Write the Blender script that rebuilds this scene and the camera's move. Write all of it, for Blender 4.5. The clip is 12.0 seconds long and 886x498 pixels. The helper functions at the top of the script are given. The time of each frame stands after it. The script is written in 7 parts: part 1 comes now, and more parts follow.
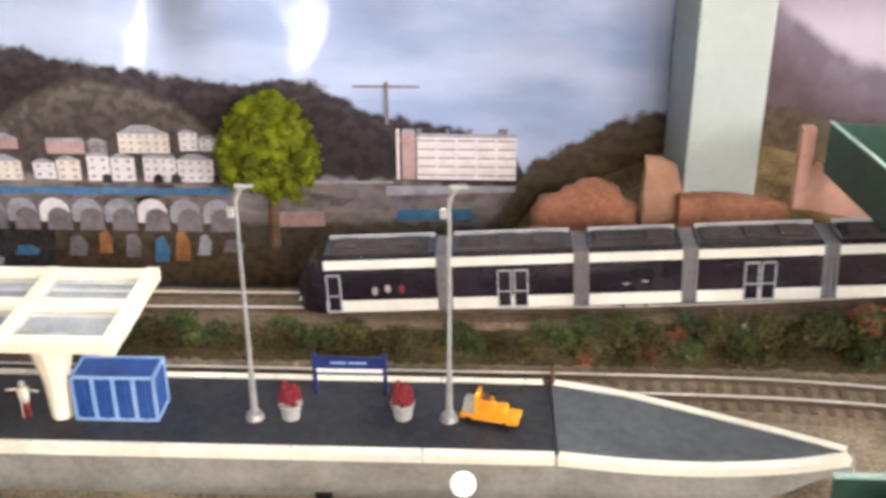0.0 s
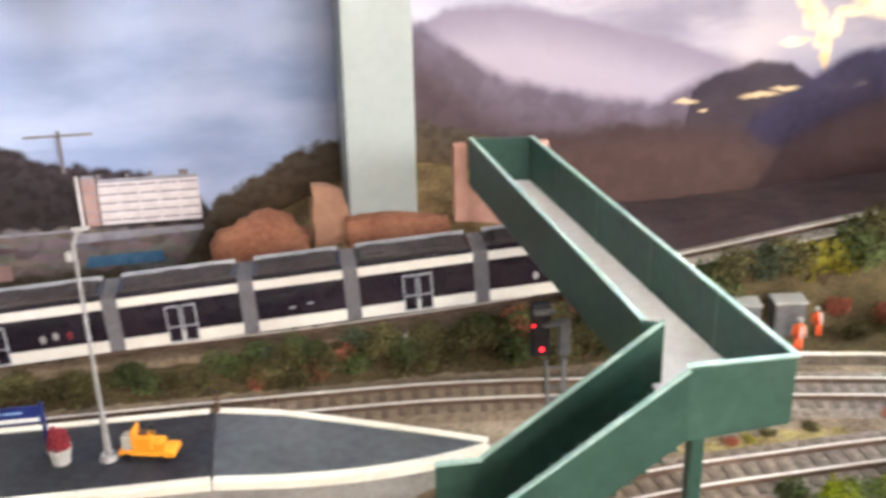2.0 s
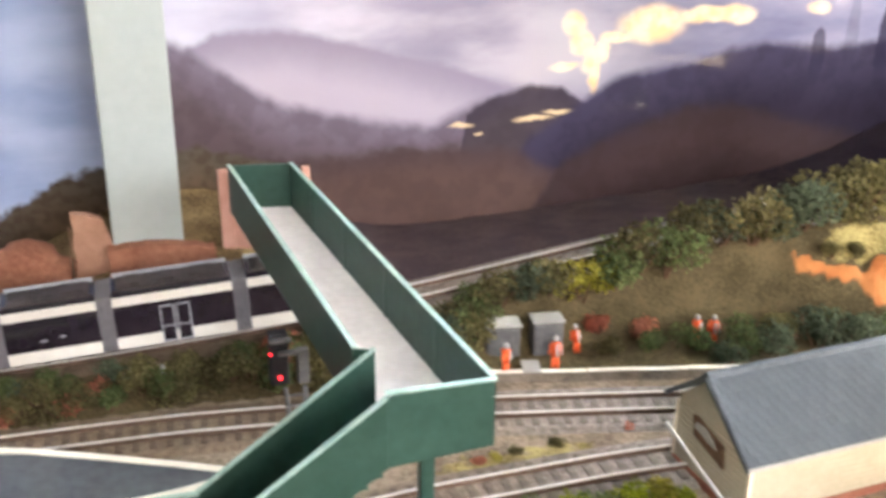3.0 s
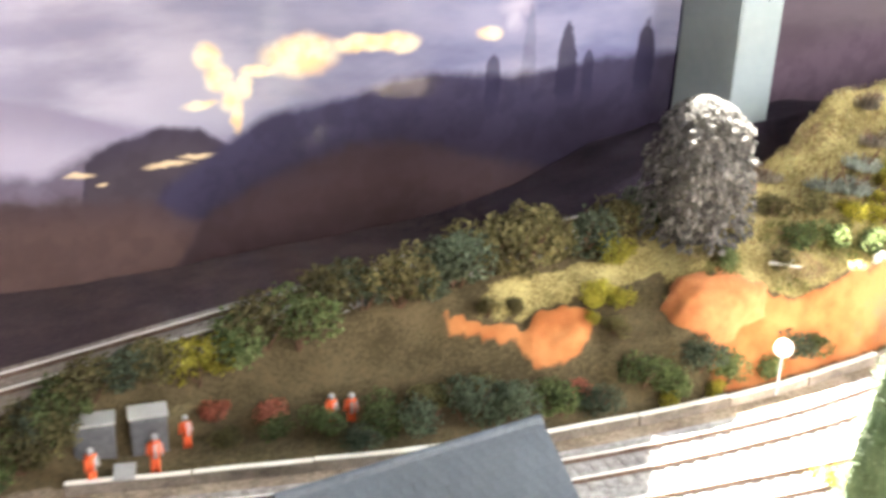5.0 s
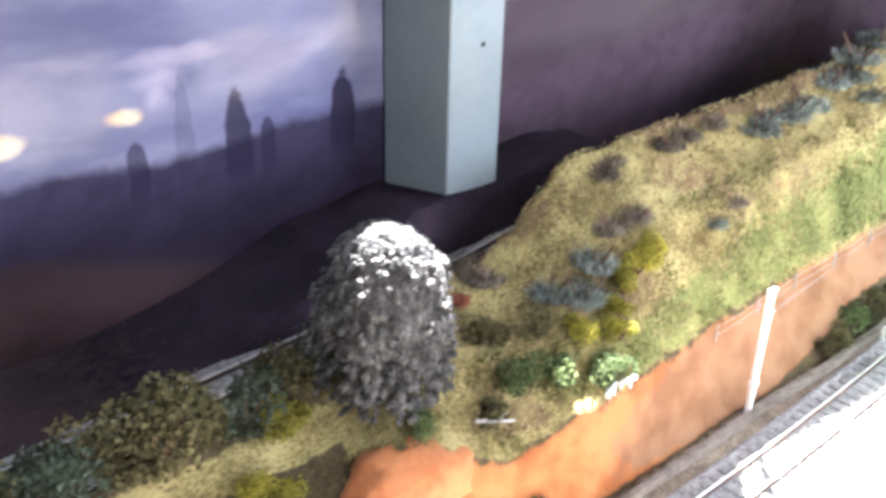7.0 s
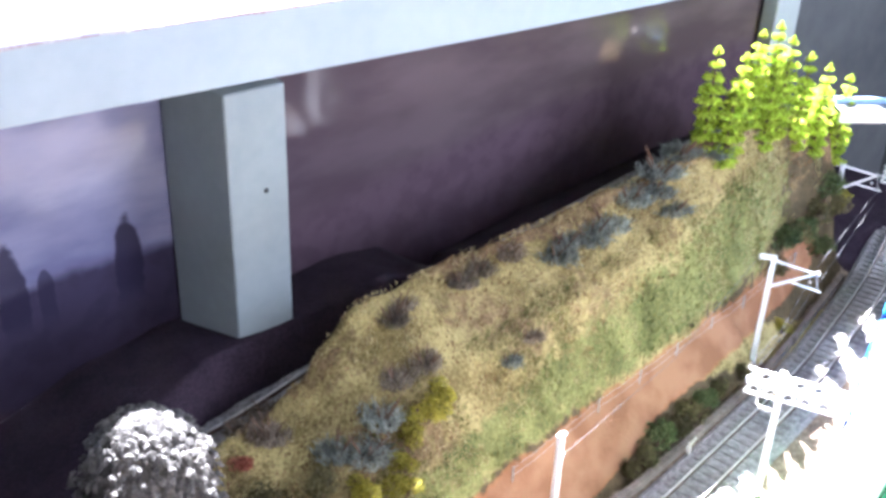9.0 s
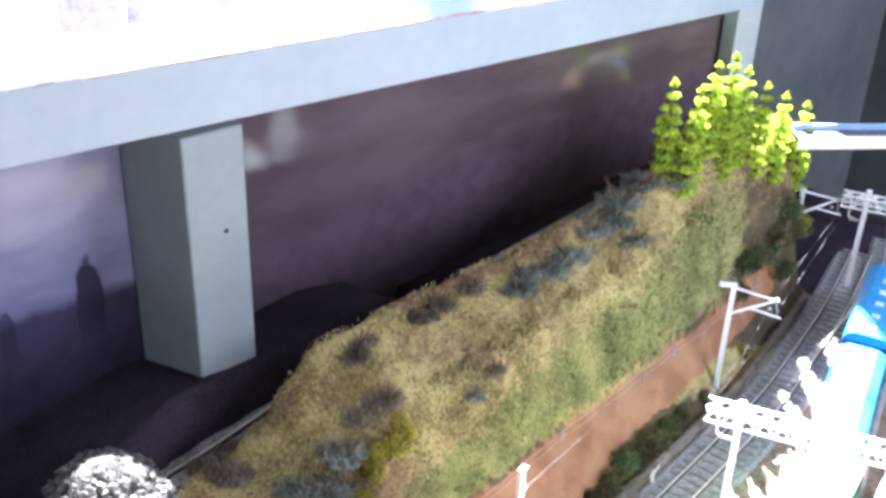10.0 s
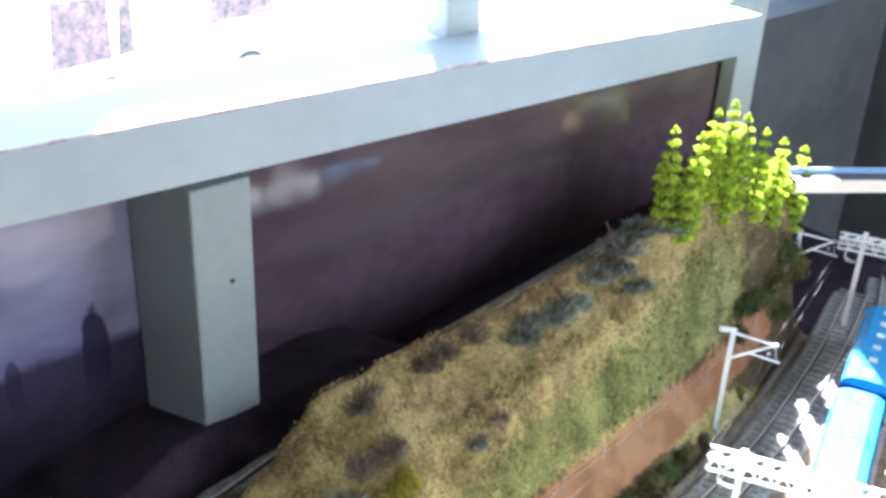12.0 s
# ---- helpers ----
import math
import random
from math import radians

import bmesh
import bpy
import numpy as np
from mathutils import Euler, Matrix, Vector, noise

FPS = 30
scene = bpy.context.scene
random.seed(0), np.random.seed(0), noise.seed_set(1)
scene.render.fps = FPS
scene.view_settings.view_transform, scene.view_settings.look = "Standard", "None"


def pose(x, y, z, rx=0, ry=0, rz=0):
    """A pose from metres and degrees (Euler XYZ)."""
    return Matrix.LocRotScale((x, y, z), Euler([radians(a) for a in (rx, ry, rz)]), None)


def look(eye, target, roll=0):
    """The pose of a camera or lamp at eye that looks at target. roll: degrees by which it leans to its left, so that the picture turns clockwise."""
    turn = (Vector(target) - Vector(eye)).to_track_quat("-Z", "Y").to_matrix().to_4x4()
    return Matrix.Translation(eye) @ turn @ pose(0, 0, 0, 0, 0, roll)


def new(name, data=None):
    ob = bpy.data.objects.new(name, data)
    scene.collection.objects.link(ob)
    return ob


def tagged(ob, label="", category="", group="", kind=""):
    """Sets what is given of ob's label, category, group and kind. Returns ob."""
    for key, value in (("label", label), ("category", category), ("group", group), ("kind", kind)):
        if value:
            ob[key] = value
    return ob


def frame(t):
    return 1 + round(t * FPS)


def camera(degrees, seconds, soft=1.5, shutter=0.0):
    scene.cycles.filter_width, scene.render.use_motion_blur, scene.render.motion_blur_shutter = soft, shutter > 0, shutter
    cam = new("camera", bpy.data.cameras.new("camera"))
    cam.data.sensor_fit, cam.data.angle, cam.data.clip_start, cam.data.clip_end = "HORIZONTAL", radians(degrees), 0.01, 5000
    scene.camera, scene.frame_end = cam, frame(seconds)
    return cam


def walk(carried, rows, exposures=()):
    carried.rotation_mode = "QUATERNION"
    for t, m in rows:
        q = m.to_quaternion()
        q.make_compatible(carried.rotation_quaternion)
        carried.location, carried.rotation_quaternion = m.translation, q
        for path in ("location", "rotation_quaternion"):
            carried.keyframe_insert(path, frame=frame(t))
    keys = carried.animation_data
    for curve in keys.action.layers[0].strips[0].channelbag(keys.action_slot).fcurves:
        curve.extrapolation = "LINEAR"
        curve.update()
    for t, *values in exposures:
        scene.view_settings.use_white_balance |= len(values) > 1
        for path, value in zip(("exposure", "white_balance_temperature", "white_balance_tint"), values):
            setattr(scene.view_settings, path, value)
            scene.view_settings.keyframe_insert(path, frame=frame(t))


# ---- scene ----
cam = camera(44.0, 12.0, soft=3.4, shutter=0.4)
PATH = [
    (0, (-0.033, -0.471, 0.307), (-0.111, 1.331, -0.559), -0.2),
    (0.5, (-0.017, -0.479, 0.306), (-0.015, 1.332, -0.543), -0.3),
    (1, (0.0, -0.483, 0.308), (0.05, 1.333, -0.53), -0.7),
    (1.5, (0.02, -0.493, 0.312), (0.19, 1.321, -0.514), -0.8),
    (2, (0.048, -0.497, 0.311), (0.309, 1.312, -0.5), -1.2),
    (2.5, (0.077, -0.505, 0.315), (0.493, 1.293, -0.454), -0.9),
    (3, (0.107, -0.51, 0.317), (0.607, 1.26, -0.469), 0.6),
    (3.2, (0.12, -0.516, 0.317), (0.642, 1.239, -0.487), 0.3),
    (5, (0.251, -0.458, 0.32), (1.046, 1.203, -0.46), 2.1),
    (5.5, (0.307, -0.43, 0.346), (1.15, 1.174, -0.501), 1.4),
    (6, (0.35, -0.39, 0.364), (1.248, 1.154, -0.536), 1.8),
    (6.5, (0.4, -0.348, 0.379), (1.356, 1.148, -0.543), 1.8),
    (7, (0.445, -0.332, 0.399), (1.402, 1.108, -0.606), 1.5),
    (7.5, (0.486, -0.331, 0.423), (1.499, 1.064, -0.591), 3.0),
    (9.5, (0.53, -0.329, 0.472), (1.645, 1.009, -0.512), 2.1),
    (10, (0.535, -0.336, 0.478), (1.667, 1.0, -0.489), 2.1),
    (10.5, (0.533, -0.332, 0.484), (1.673, 1.002, -0.475), 2.3),
    (11, (0.532, -0.327, 0.497), (1.678, 1.007, -0.456), 3.4),
    (11.5, (0.533, -0.328, 0.5), (1.68, 1.01, -0.445), 3.1),
    (12, (0.531, -0.327, 0.496), (1.686, 1.011, -0.441), 2.6),
]
EXPO = [(0.0, 5.52, 6750, 10), (1.5, 5.52, 6700, 10), (3.0, 5.45, 6450, 11), (5.0, 5.35, 6250, 10), (6.0, 5.24, 5850, 11), (7.0, 4.92, 5430, 15), (7.7, 4.77, 5280, 17), (9.5, 4.34, 5300, 20), (12.0, 3.85, 5430, 11)]
walk(cam, [(t, look(eye, target, roll)) for t, eye, target, roll in PATH], EXPO)

# ------------------------------------------------------------------ light
SUN_DIR = Vector((0.36, 0.50, 0.755)).normalized()
world = bpy.data.worlds.new("daylight")
scene.world = world
world.use_nodes = True
wn = world.node_tree
sky = wn.nodes.new("ShaderNodeTexSky")
sky.sky_type = "NISHITA"
sky.sun_disc = False
sky.sun_elevation = math.asin(SUN_DIR.z)
sky.sun_rotation = math.atan2(SUN_DIR.x, SUN_DIR.y)
wn.links.new(sky.outputs[0], wn.nodes["Background"].inputs[0])
wn.nodes["Background"].inputs[1].default_value = 0.085


def lamp(name, kind, energy, matrix, color=(1, 1, 1), **kw):
    data = bpy.data.lights.new(name, kind)
    data.energy, data.color = energy, color
    for k, v in kw.items():
        if k == "angle":
            data.angle = v
        elif k == "size":
            data.shape = "RECTANGLE"
            data.size, data.size_y = v
    ob = new(name, data)
    ob.matrix_world = matrix
    return ob


lamp("sun", "SUN", 5.0, look(SUN_DIR, (0, 0, 0)), (1.0, 0.95, 0.86), angle=radians(0.5))
# added lamp for assumed front windows, behind and to the side of the visitor
lamp("front_window_light", "AREA", 0.82, look((0.55, -1.75, 0.66), (0.40, 0.1, 0.05)), (1.0, 0.91, 0.88), size=(1.1, 0.65))
# added unseen fill lamp past the layout's far end; no known window
lamp("side_window_light", "AREA", 0.95, look((1.56, -0.72, 0.52), (0.95, 0.05, 0.08)), (0.96, 0.96, 1.0), size=(0.6, 0.5))


# ------------------------------------------------------------------ materials
def mat(name, c1, c2=None, scale=60.0, rough=0.7, bump=0.0, metal=0.0, fine=6.0, spec=0.3, coat=0.0, hue=0.0):
    """Two-scale noise between two colours, with fine relief; hue: brightness spread between objects."""
    m = bpy.data.materials.new(name)
    m.use_nodes = True
    nt = m.node_tree
    bs = nt.nodes["Principled BSDF"]
    tc = nt.nodes.new("ShaderNodeTexCoord")
    c2 = c2 or tuple(min(1, v * 1.25 + 0.01) for v in c1)
    n1, n2 = nt.nodes.new("ShaderNodeTexNoise"), nt.nodes.new("ShaderNodeTexNoise")
    n1.inputs["Scale"].default_value, n2.inputs["Scale"].default_value = scale, scale * fine
    n1.inputs["Detail"].default_value, n2.inputs["Detail"].default_value = 4, 3
    for n in (n1, n2):
        nt.links.new(tc.outputs["Object"], n.inputs["Vector"])
    mixv = nt.nodes.new("ShaderNodeMath")
    mixv.operation = "MULTIPLY_ADD"
    mixv.inputs[1].default_value = 0.45
    half = nt.nodes.new("ShaderNodeMath")
    half.operation = "MULTIPLY"
    half.inputs[1].default_value = 0.55
    nt.links.new(n1.outputs[0], half.inputs[0])
    nt.links.new(n2.outputs[0], mixv.inputs[0])
    nt.links.new(half.outputs[0], mixv.inputs[2])
    ramp = nt.nodes.new("ShaderNodeValToRGB")
    ramp.color_ramp.elements[0].position, ramp.color_ramp.elements[1].position = 0.36, 0.64
    ramp.color_ramp.elements[0].color, ramp.color_ramp.elements[1].color = (*c1, 1), (*c2, 1)
    nt.links.new(mixv.outputs[0], ramp.inputs[0])
    out = ramp.outputs[0]
    if hue:
        info = nt.nodes.new("ShaderNodeObjectInfo")
        hsv = nt.nodes.new("ShaderNodeHueSaturation")
        rng = nt.nodes.new("ShaderNodeMapRange")
        rng.inputs[3].default_value, rng.inputs[4].default_value = 1 - hue, 1 + hue
        nt.links.new(info.outputs["Random"], rng.inputs[0])
        nt.links.new(rng.outputs[0], hsv.inputs["Value"])
        nt.links.new(out, hsv.inputs["Color"])
        out = hsv.outputs[0]
    nt.links.new(out, bs.inputs["Base Color"])
    bs.inputs["Roughness"].default_value = rough
    bs.inputs["Metallic"].default_value = metal
    bs.inputs["Specular IOR Level"].default_value = spec
    bs.inputs["Coat Weight"].default_value = coat
    bs.inputs["Coat Roughness"].default_value = 0.08
    if bump:
        bp = nt.nodes.new("ShaderNodeBump")
        bp.inputs["Strength"].default_value = bump
        bp.inputs["Distance"].default_value = 0.002
        nt.links.new(mixv.outputs[0], bp.inputs["Height"])
        nt.links.new(bp.outputs[0], bs.inputs["Normal"])
    return m


def mat_along(name, near, far, x0, x1, scale, rough, bump):
    """Like mat(), from one pair of colours to another along the layout."""
    m = mat(name, *near, scale, rough, bump, fine=4)
    nt = m.node_tree
    bs = nt.nodes["Principled BSDF"]
    first = bs.inputs["Base Color"].links[0].from_socket
    r2 = nt.nodes.new("ShaderNodeValToRGB")
    r2.color_ramp.elements[0].position, r2.color_ramp.elements[1].position = 0.40, 0.60
    r2.color_ramp.elements[0].color, r2.color_ramp.elements[1].color = (*far[0], 1), (*far[1], 1)
    nt.links.new(first.node.inputs[0].links[0].from_socket, r2.inputs[0])
    geo, sep, rng, mx = (nt.nodes.new(k) for k in ("ShaderNodeNewGeometry", "ShaderNodeSeparateXYZ", "ShaderNodeMapRange", "ShaderNodeMixRGB"))
    nt.links.new(geo.outputs["Position"], sep.inputs[0])
    rng.inputs[1].default_value, rng.inputs[2].default_value = x0, x1
    nt.links.new(sep.outputs[0], rng.inputs[0])
    nt.links.new(rng.outputs[0], mx.inputs[0])
    nt.links.new(first, mx.inputs[1])
    nt.links.new(r2.outputs[0], mx.inputs[2])
    nt.links.new(mx.outputs[0], bs.inputs["Base Color"])
    return m


def leaf(*a, **k):
    """Foliage: a mat() that lets some light through."""
    m = mat(*a, **k)
    nt = m.node_tree
    bs = nt.nodes["Principled BSDF"]
    tr, mx = nt.nodes.new("ShaderNodeBsdfTranslucent"), nt.nodes.new("ShaderNodeMixShader")
    geo, rng, hsv = nt.nodes.new("ShaderNodeNewGeometry"), nt.nodes.new("ShaderNodeMapRange"), nt.nodes.new("ShaderNodeHueSaturation")
    rng.inputs[3].default_value, rng.inputs[4].default_value = 0.5, 1.6
    nt.links.new(geo.outputs["Random Per Island"], rng.inputs[0])
    nt.links.new(rng.outputs[0], hsv.inputs["Value"])
    nt.links.new(bs.inputs["Base Color"].links[0].from_socket, hsv.inputs["Color"])
    nt.links.new(hsv.outputs[0], bs.inputs["Base Color"])
    nt.links.new(hsv.outputs[0], tr.inputs["Color"])
    mx.inputs[0].default_value = 0.52
    nt.links.new(bs.outputs[0], mx.inputs[1])
    nt.links.new(tr.outputs[0], mx.inputs[2])
    nt.links.new(mx.outputs[0], nt.nodes["Material Output"].inputs[0])
    return m


def glass(name, tint=(0.8, 0.85, 0.88), rough=0.05, alpha=0.35):
    m = bpy.data.materials.new(name)
    m.use_nodes = True
    bs = m.node_tree.nodes["Principled BSDF"]
    bs.inputs["Base Color"].default_value = (*tint, 1)
    bs.inputs["Roughness"].default_value = rough
    bs.inputs["Alpha"].default_value = alpha
    return m


def glow(name, color, strength):
    m = bpy.data.materials.new(name)
    m.use_nodes = True
    bs = m.node_tree.nodes["Principled BSDF"]
    bs.inputs["Base Color"].default_value = (*color, 1)
    bs.inputs["Emission Color"].default_value = (*color, 1)
    bs.inputs["Emission Strength"].default_value = strength
    return m


def sky_print():
    """The glossy printed landscape: sky colours that run along the board, soft hills, woods, town greys, sunset clouds
    with painted-in reflections.
    """
    m = bpy.data.materials.new("glossy_landscape_print")
    m.use_nodes = True
    nt = m.node_tree
    bs = nt.nodes["Principled BSDF"]
    tc = nt.nodes.new("ShaderNodeTexCoord")
    sep = nt.nodes.new("ShaderNodeSeparateXYZ")
    nt.links.new(tc.outputs["Object"], sep.inputs[0])
    X, Z = sep.outputs[0], sep.outputs[2]

    def put(sock, v):
        if isinstance(v, (int, float)):
            sock.default_value = v
        elif isinstance(v, tuple):
            sock.default_value = (*v, 1)
        else:
            nt.links.new(v, sock)

    def mth(op, a, b=None, c=None):
        n = nt.nodes.new("ShaderNodeMath")
        n.operation = op
        for k, v in enumerate((a, b, c)):
            if v is not None:
                put(n.inputs[k], v)
        return n.outputs[0]

    def soft(v, a, b):
        n = nt.nodes.new("ShaderNodeMapRange")
        n.interpolation_type = "SMOOTHSTEP"
        n.inputs[1].default_value, n.inputs[2].default_value = a, b
        nt.links.new(v, n.inputs[0])
        return n.outputs[0]

    def mix(f, a, b):
        n = nt.nodes.new("ShaderNodeMixRGB")
        put(n.inputs[0], f)
        put(n.inputs[1], a)
        put(n.inputs[2], b)
        return n.outputs[0]

    def grain(scale, detail=4, zs=1.0):
        mp = nt.nodes.new("ShaderNodeMapping")
        mp.inputs["Scale"].default_value = (1, 1, zs)
        nt.links.new(tc.outputs["Object"], mp.inputs[0])
        n = nt.nodes.new("ShaderNodeTexNoise")
        n.inputs["Scale"].default_value, n.inputs["Detail"].default_value = scale, detail
        nt.links.new(mp.outputs[0], n.inputs["Vector"])
        return n.outputs[0]

    def ramp(stops, src, mode="LINEAR"):
        r = nt.nodes.new("ShaderNodeValToRGB")
        r.color_ramp.interpolation = mode
        els = r.color_ramp.elements
        els[0].position, els[0].color = stops[0][0], (*stops[0][1], 1)
        els[1].position, els[1].color = stops[-1][0], (*stops[-1][1], 1)
        for p, c in stops[1:-1]:
            els.new(p).color = (*c, 1)
        nt.links.new(src, r.inputs[0])
        return r.outputs[0]

    u = lambda x: (x + 0.62) / 2.0
    U = mth("MULTIPLY_ADD", X, 0.5, 0.31)
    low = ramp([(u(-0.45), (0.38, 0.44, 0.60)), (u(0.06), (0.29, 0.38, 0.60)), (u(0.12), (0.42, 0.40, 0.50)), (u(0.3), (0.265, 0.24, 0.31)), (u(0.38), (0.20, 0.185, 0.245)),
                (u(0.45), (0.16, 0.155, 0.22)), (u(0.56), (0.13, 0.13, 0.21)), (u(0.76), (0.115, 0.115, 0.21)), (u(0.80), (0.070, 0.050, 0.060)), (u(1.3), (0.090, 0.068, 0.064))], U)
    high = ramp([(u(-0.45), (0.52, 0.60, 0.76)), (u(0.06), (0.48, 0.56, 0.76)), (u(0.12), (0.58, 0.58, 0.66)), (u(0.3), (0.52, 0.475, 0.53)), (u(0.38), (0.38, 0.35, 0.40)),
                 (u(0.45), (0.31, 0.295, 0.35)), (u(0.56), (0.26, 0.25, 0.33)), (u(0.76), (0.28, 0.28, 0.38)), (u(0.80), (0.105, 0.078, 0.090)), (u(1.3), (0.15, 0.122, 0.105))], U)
    fine, leafs = grain(70, 5), grain(150, 4)
    edge = mth("ADD", mth("MULTIPLY", mth("SUBTRACT", fine, 0.5), 0.014), mth("MULTIPLY", mth("SUBTRACT", leafs, 0.5), 0.006))
    col = mix(soft(grain(9, 6, 2.8), 0.34, 0.68), low, high)
    col = mix(mth("MULTIPLY", soft(grain(5, 3, 4.0), 0.52, 0.74), 0.5), col, high)

    def hill(col, stops, top, deep, depth, blur, rough=1.0, tex=None, amount=0.5):
        """A soft-edged ridge: heights along the board, colour at its skyline and lower down, with a grain."""
        h = mth("MULTIPLY", ramp([(u(x), (z * 4,) * 3) for x, z in stops], U), 0.25)
        d = mth("SUBTRACT", mth("MULTIPLY_ADD", edge, rough, h), Z)
        c = mix(soft(d, 0.0, depth), top, deep)
        if tex is not None:
            c = mix(mth("MULTIPLY", soft(tex, 0.40, 0.62), amount), c, (0.5 * deep[0], 0.5 * deep[1], 0.5 * deep[2]))
        return mix(soft(d, -blur, blur), col, c)

    XW = mth("ADD", X, mth("MULTIPLY", mth("SUBTRACT", grain(48, 4), 0.5), 0.012))
    ZW = mth("ADD", Z, mth("MULTIPLY", mth("SUBTRACT", grain(62, 4), 0.5), 0.008))

    def blob(x, z, a, b):
        """Oval field at a place: one inside, zero on the rim, negative outside."""
        dx, dz = mth("DIVIDE", mth("SUBTRACT", XW, x), a), mth("DIVIDE", mth("SUBTRACT", ZW, z), b)
        return mth("SUBTRACT", 1.0, mth("MULTIPLY_ADD", dx, dx, mth("MULTIPLY", dz, dz)))

    def several(fields, blur=0.5):
        """Soft mask for clouds and painted reflections, from ovals that melt into one another."""
        out = fields[0]
        for b in fields[1:]:
            out = mth("SMOOTH_MAX", out, b, 0.9)
        return soft(mth("MULTIPLY_ADD", edge, 30.0, out), -blur * 1.0, blur * 2.6)

    # centre: misty hills under a sunset, its gold partly painted reflection
    col = hill(col, [(0.075, 0.0), (0.09, 0.10), (0.12, 0.150), (0.155, 0.166), (0.20, 0.166), (0.243, 0.156), (0.298, 0.140), (0.356, 0.120), (0.42, 0.108), (0.50, 0.0)], (0.26, 0.225, 0.29), (0.42, 0.37, 0.435), 0.035, 0.004, 0.5)
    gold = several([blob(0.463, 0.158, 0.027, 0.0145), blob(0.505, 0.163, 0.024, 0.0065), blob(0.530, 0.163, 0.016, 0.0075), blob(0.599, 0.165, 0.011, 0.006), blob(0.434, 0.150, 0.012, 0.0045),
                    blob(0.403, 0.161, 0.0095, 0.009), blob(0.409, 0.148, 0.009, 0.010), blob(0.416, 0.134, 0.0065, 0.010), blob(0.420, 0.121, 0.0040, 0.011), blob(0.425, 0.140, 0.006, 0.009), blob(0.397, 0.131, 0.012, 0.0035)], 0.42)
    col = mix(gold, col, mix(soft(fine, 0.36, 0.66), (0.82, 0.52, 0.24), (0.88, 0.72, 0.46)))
    # pale V: a bright reflection painted into the print colour
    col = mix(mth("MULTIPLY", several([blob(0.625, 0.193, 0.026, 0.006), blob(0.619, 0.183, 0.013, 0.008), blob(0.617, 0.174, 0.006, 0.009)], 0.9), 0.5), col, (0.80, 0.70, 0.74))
    col = hill(col, [(0.078, 0.0), (0.09, 0.166), (0.128, 0.162), (0.150, 0.147), (0.175, 0.128), (0.200, 0.115), (0.254, 0.102), (0.298, 0.094), (0.34, 0.111), (0.375, 0.112), (0.41, 0.104), (0.45, 0.09), (0.50, 0.0)], (0.17, 0.14, 0.18), (0.10, 0.072, 0.080), 0.045, 0.006, 0.5, fine, 0.25)
    col = hill(col, [(0.310, 0.0), (0.325, 0.100), (0.345, 0.113), (0.372, 0.119), (0.395, 0.116), (0.415, 0.104), (0.43, 0.09), (0.44, 0.0)], (0.060, 0.048, 0.066), (0.070, 0.055, 0.064), 0.022, 0.003, 0.4, fine, 0.25)
    line = several([blob(0.375, 0.0945, 0.016, 0.0022), blob(0.395, 0.0985, 0.013, 0.0020), blob(0.322, 0.093, 0.010, 0.0022), blob(0.335, 0.0865, 0.004, 0.0016)])
    col = mix(mth("MULTIPLY", line, 0.85), col, (0.95, 0.70, 0.40))
    col = hill(col, [(0.352, 0.0), (0.366, 0.076), (0.385, 0.088), (0.405, 0.100), (0.416, 0.108), (0.44, 0.121), (0.475, 0.126), (0.50, 0.129), (0.53, 0.138), (0.57, 0.140), (0.61, 0.134), (0.65, 0.136), (0.69, 0.142), (0.80, 0.141), (0.84, 0.0)], (0.050, 0.043, 0.074), (0.026, 0.020, 0.032), 0.060, 0.005, 0.45, fine, 0.22)
    # dark cypresses on the ridge
    for x, zt, w, strong in ((0.602, 0.153, 0.006, 0.7), (0.630, 0.184, 0.0060, 0.25), (0.661, 0.170, 0.0085, 0.85), (0.679, 0.148, 0.005, 0.7), (0.728, 0.168, 0.0090, 0.92)):
        dx = mth("ABSOLUTE", mth("DIVIDE", mth("SUBTRACT", X, x), w))
        up = mth("MAXIMUM", mth("DIVIDE", mth("SUBTRACT", Z, 0.136), zt - 0.136), 0.0)
        r = mth("SUBTRACT", 1.0, mth("ADD", mth("POWER", dx, 1.6), mth("POWER", up, 1.8)))
        r = mth("ADD", r, mth("MULTIPLY", edge, 75.0))
        low_cut = soft(Z, 0.105, 0.125)
        col = mix(mth("MULTIPLY", mth("MULTIPLY", soft(r, -0.12, 0.25), low_cut), strong), col, (0.026, 0.022, 0.042))
    col = hill(col, [(0.07, 0.0), (0.10, 0.07), (0.20, 0.076), (0.30, 0.080), (0.36, 0.073), (0.40, 0.05), (0.44, 0.0)], (0.075, 0.050, 0.050), (0.098, 0.061, 0.053), 0.025, 0.006, 0.8, fine, 0.3)
    col = hill(col, [(0.36, 0.0), (0.40, 0.060), (0.44, 0.078), (0.50, 0.096), (0.54, 0.093), (0.60, 0.075), (0.66, 0.06), (0.80, 0.05)], (0.046, 0.031, 0.033), (0.058, 0.036, 0.036), 0.03, 0.007, 0.8, fine, 0.3)
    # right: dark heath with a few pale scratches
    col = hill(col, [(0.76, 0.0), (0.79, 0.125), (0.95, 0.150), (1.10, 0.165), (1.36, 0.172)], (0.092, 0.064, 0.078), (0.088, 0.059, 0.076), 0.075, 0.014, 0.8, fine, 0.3)
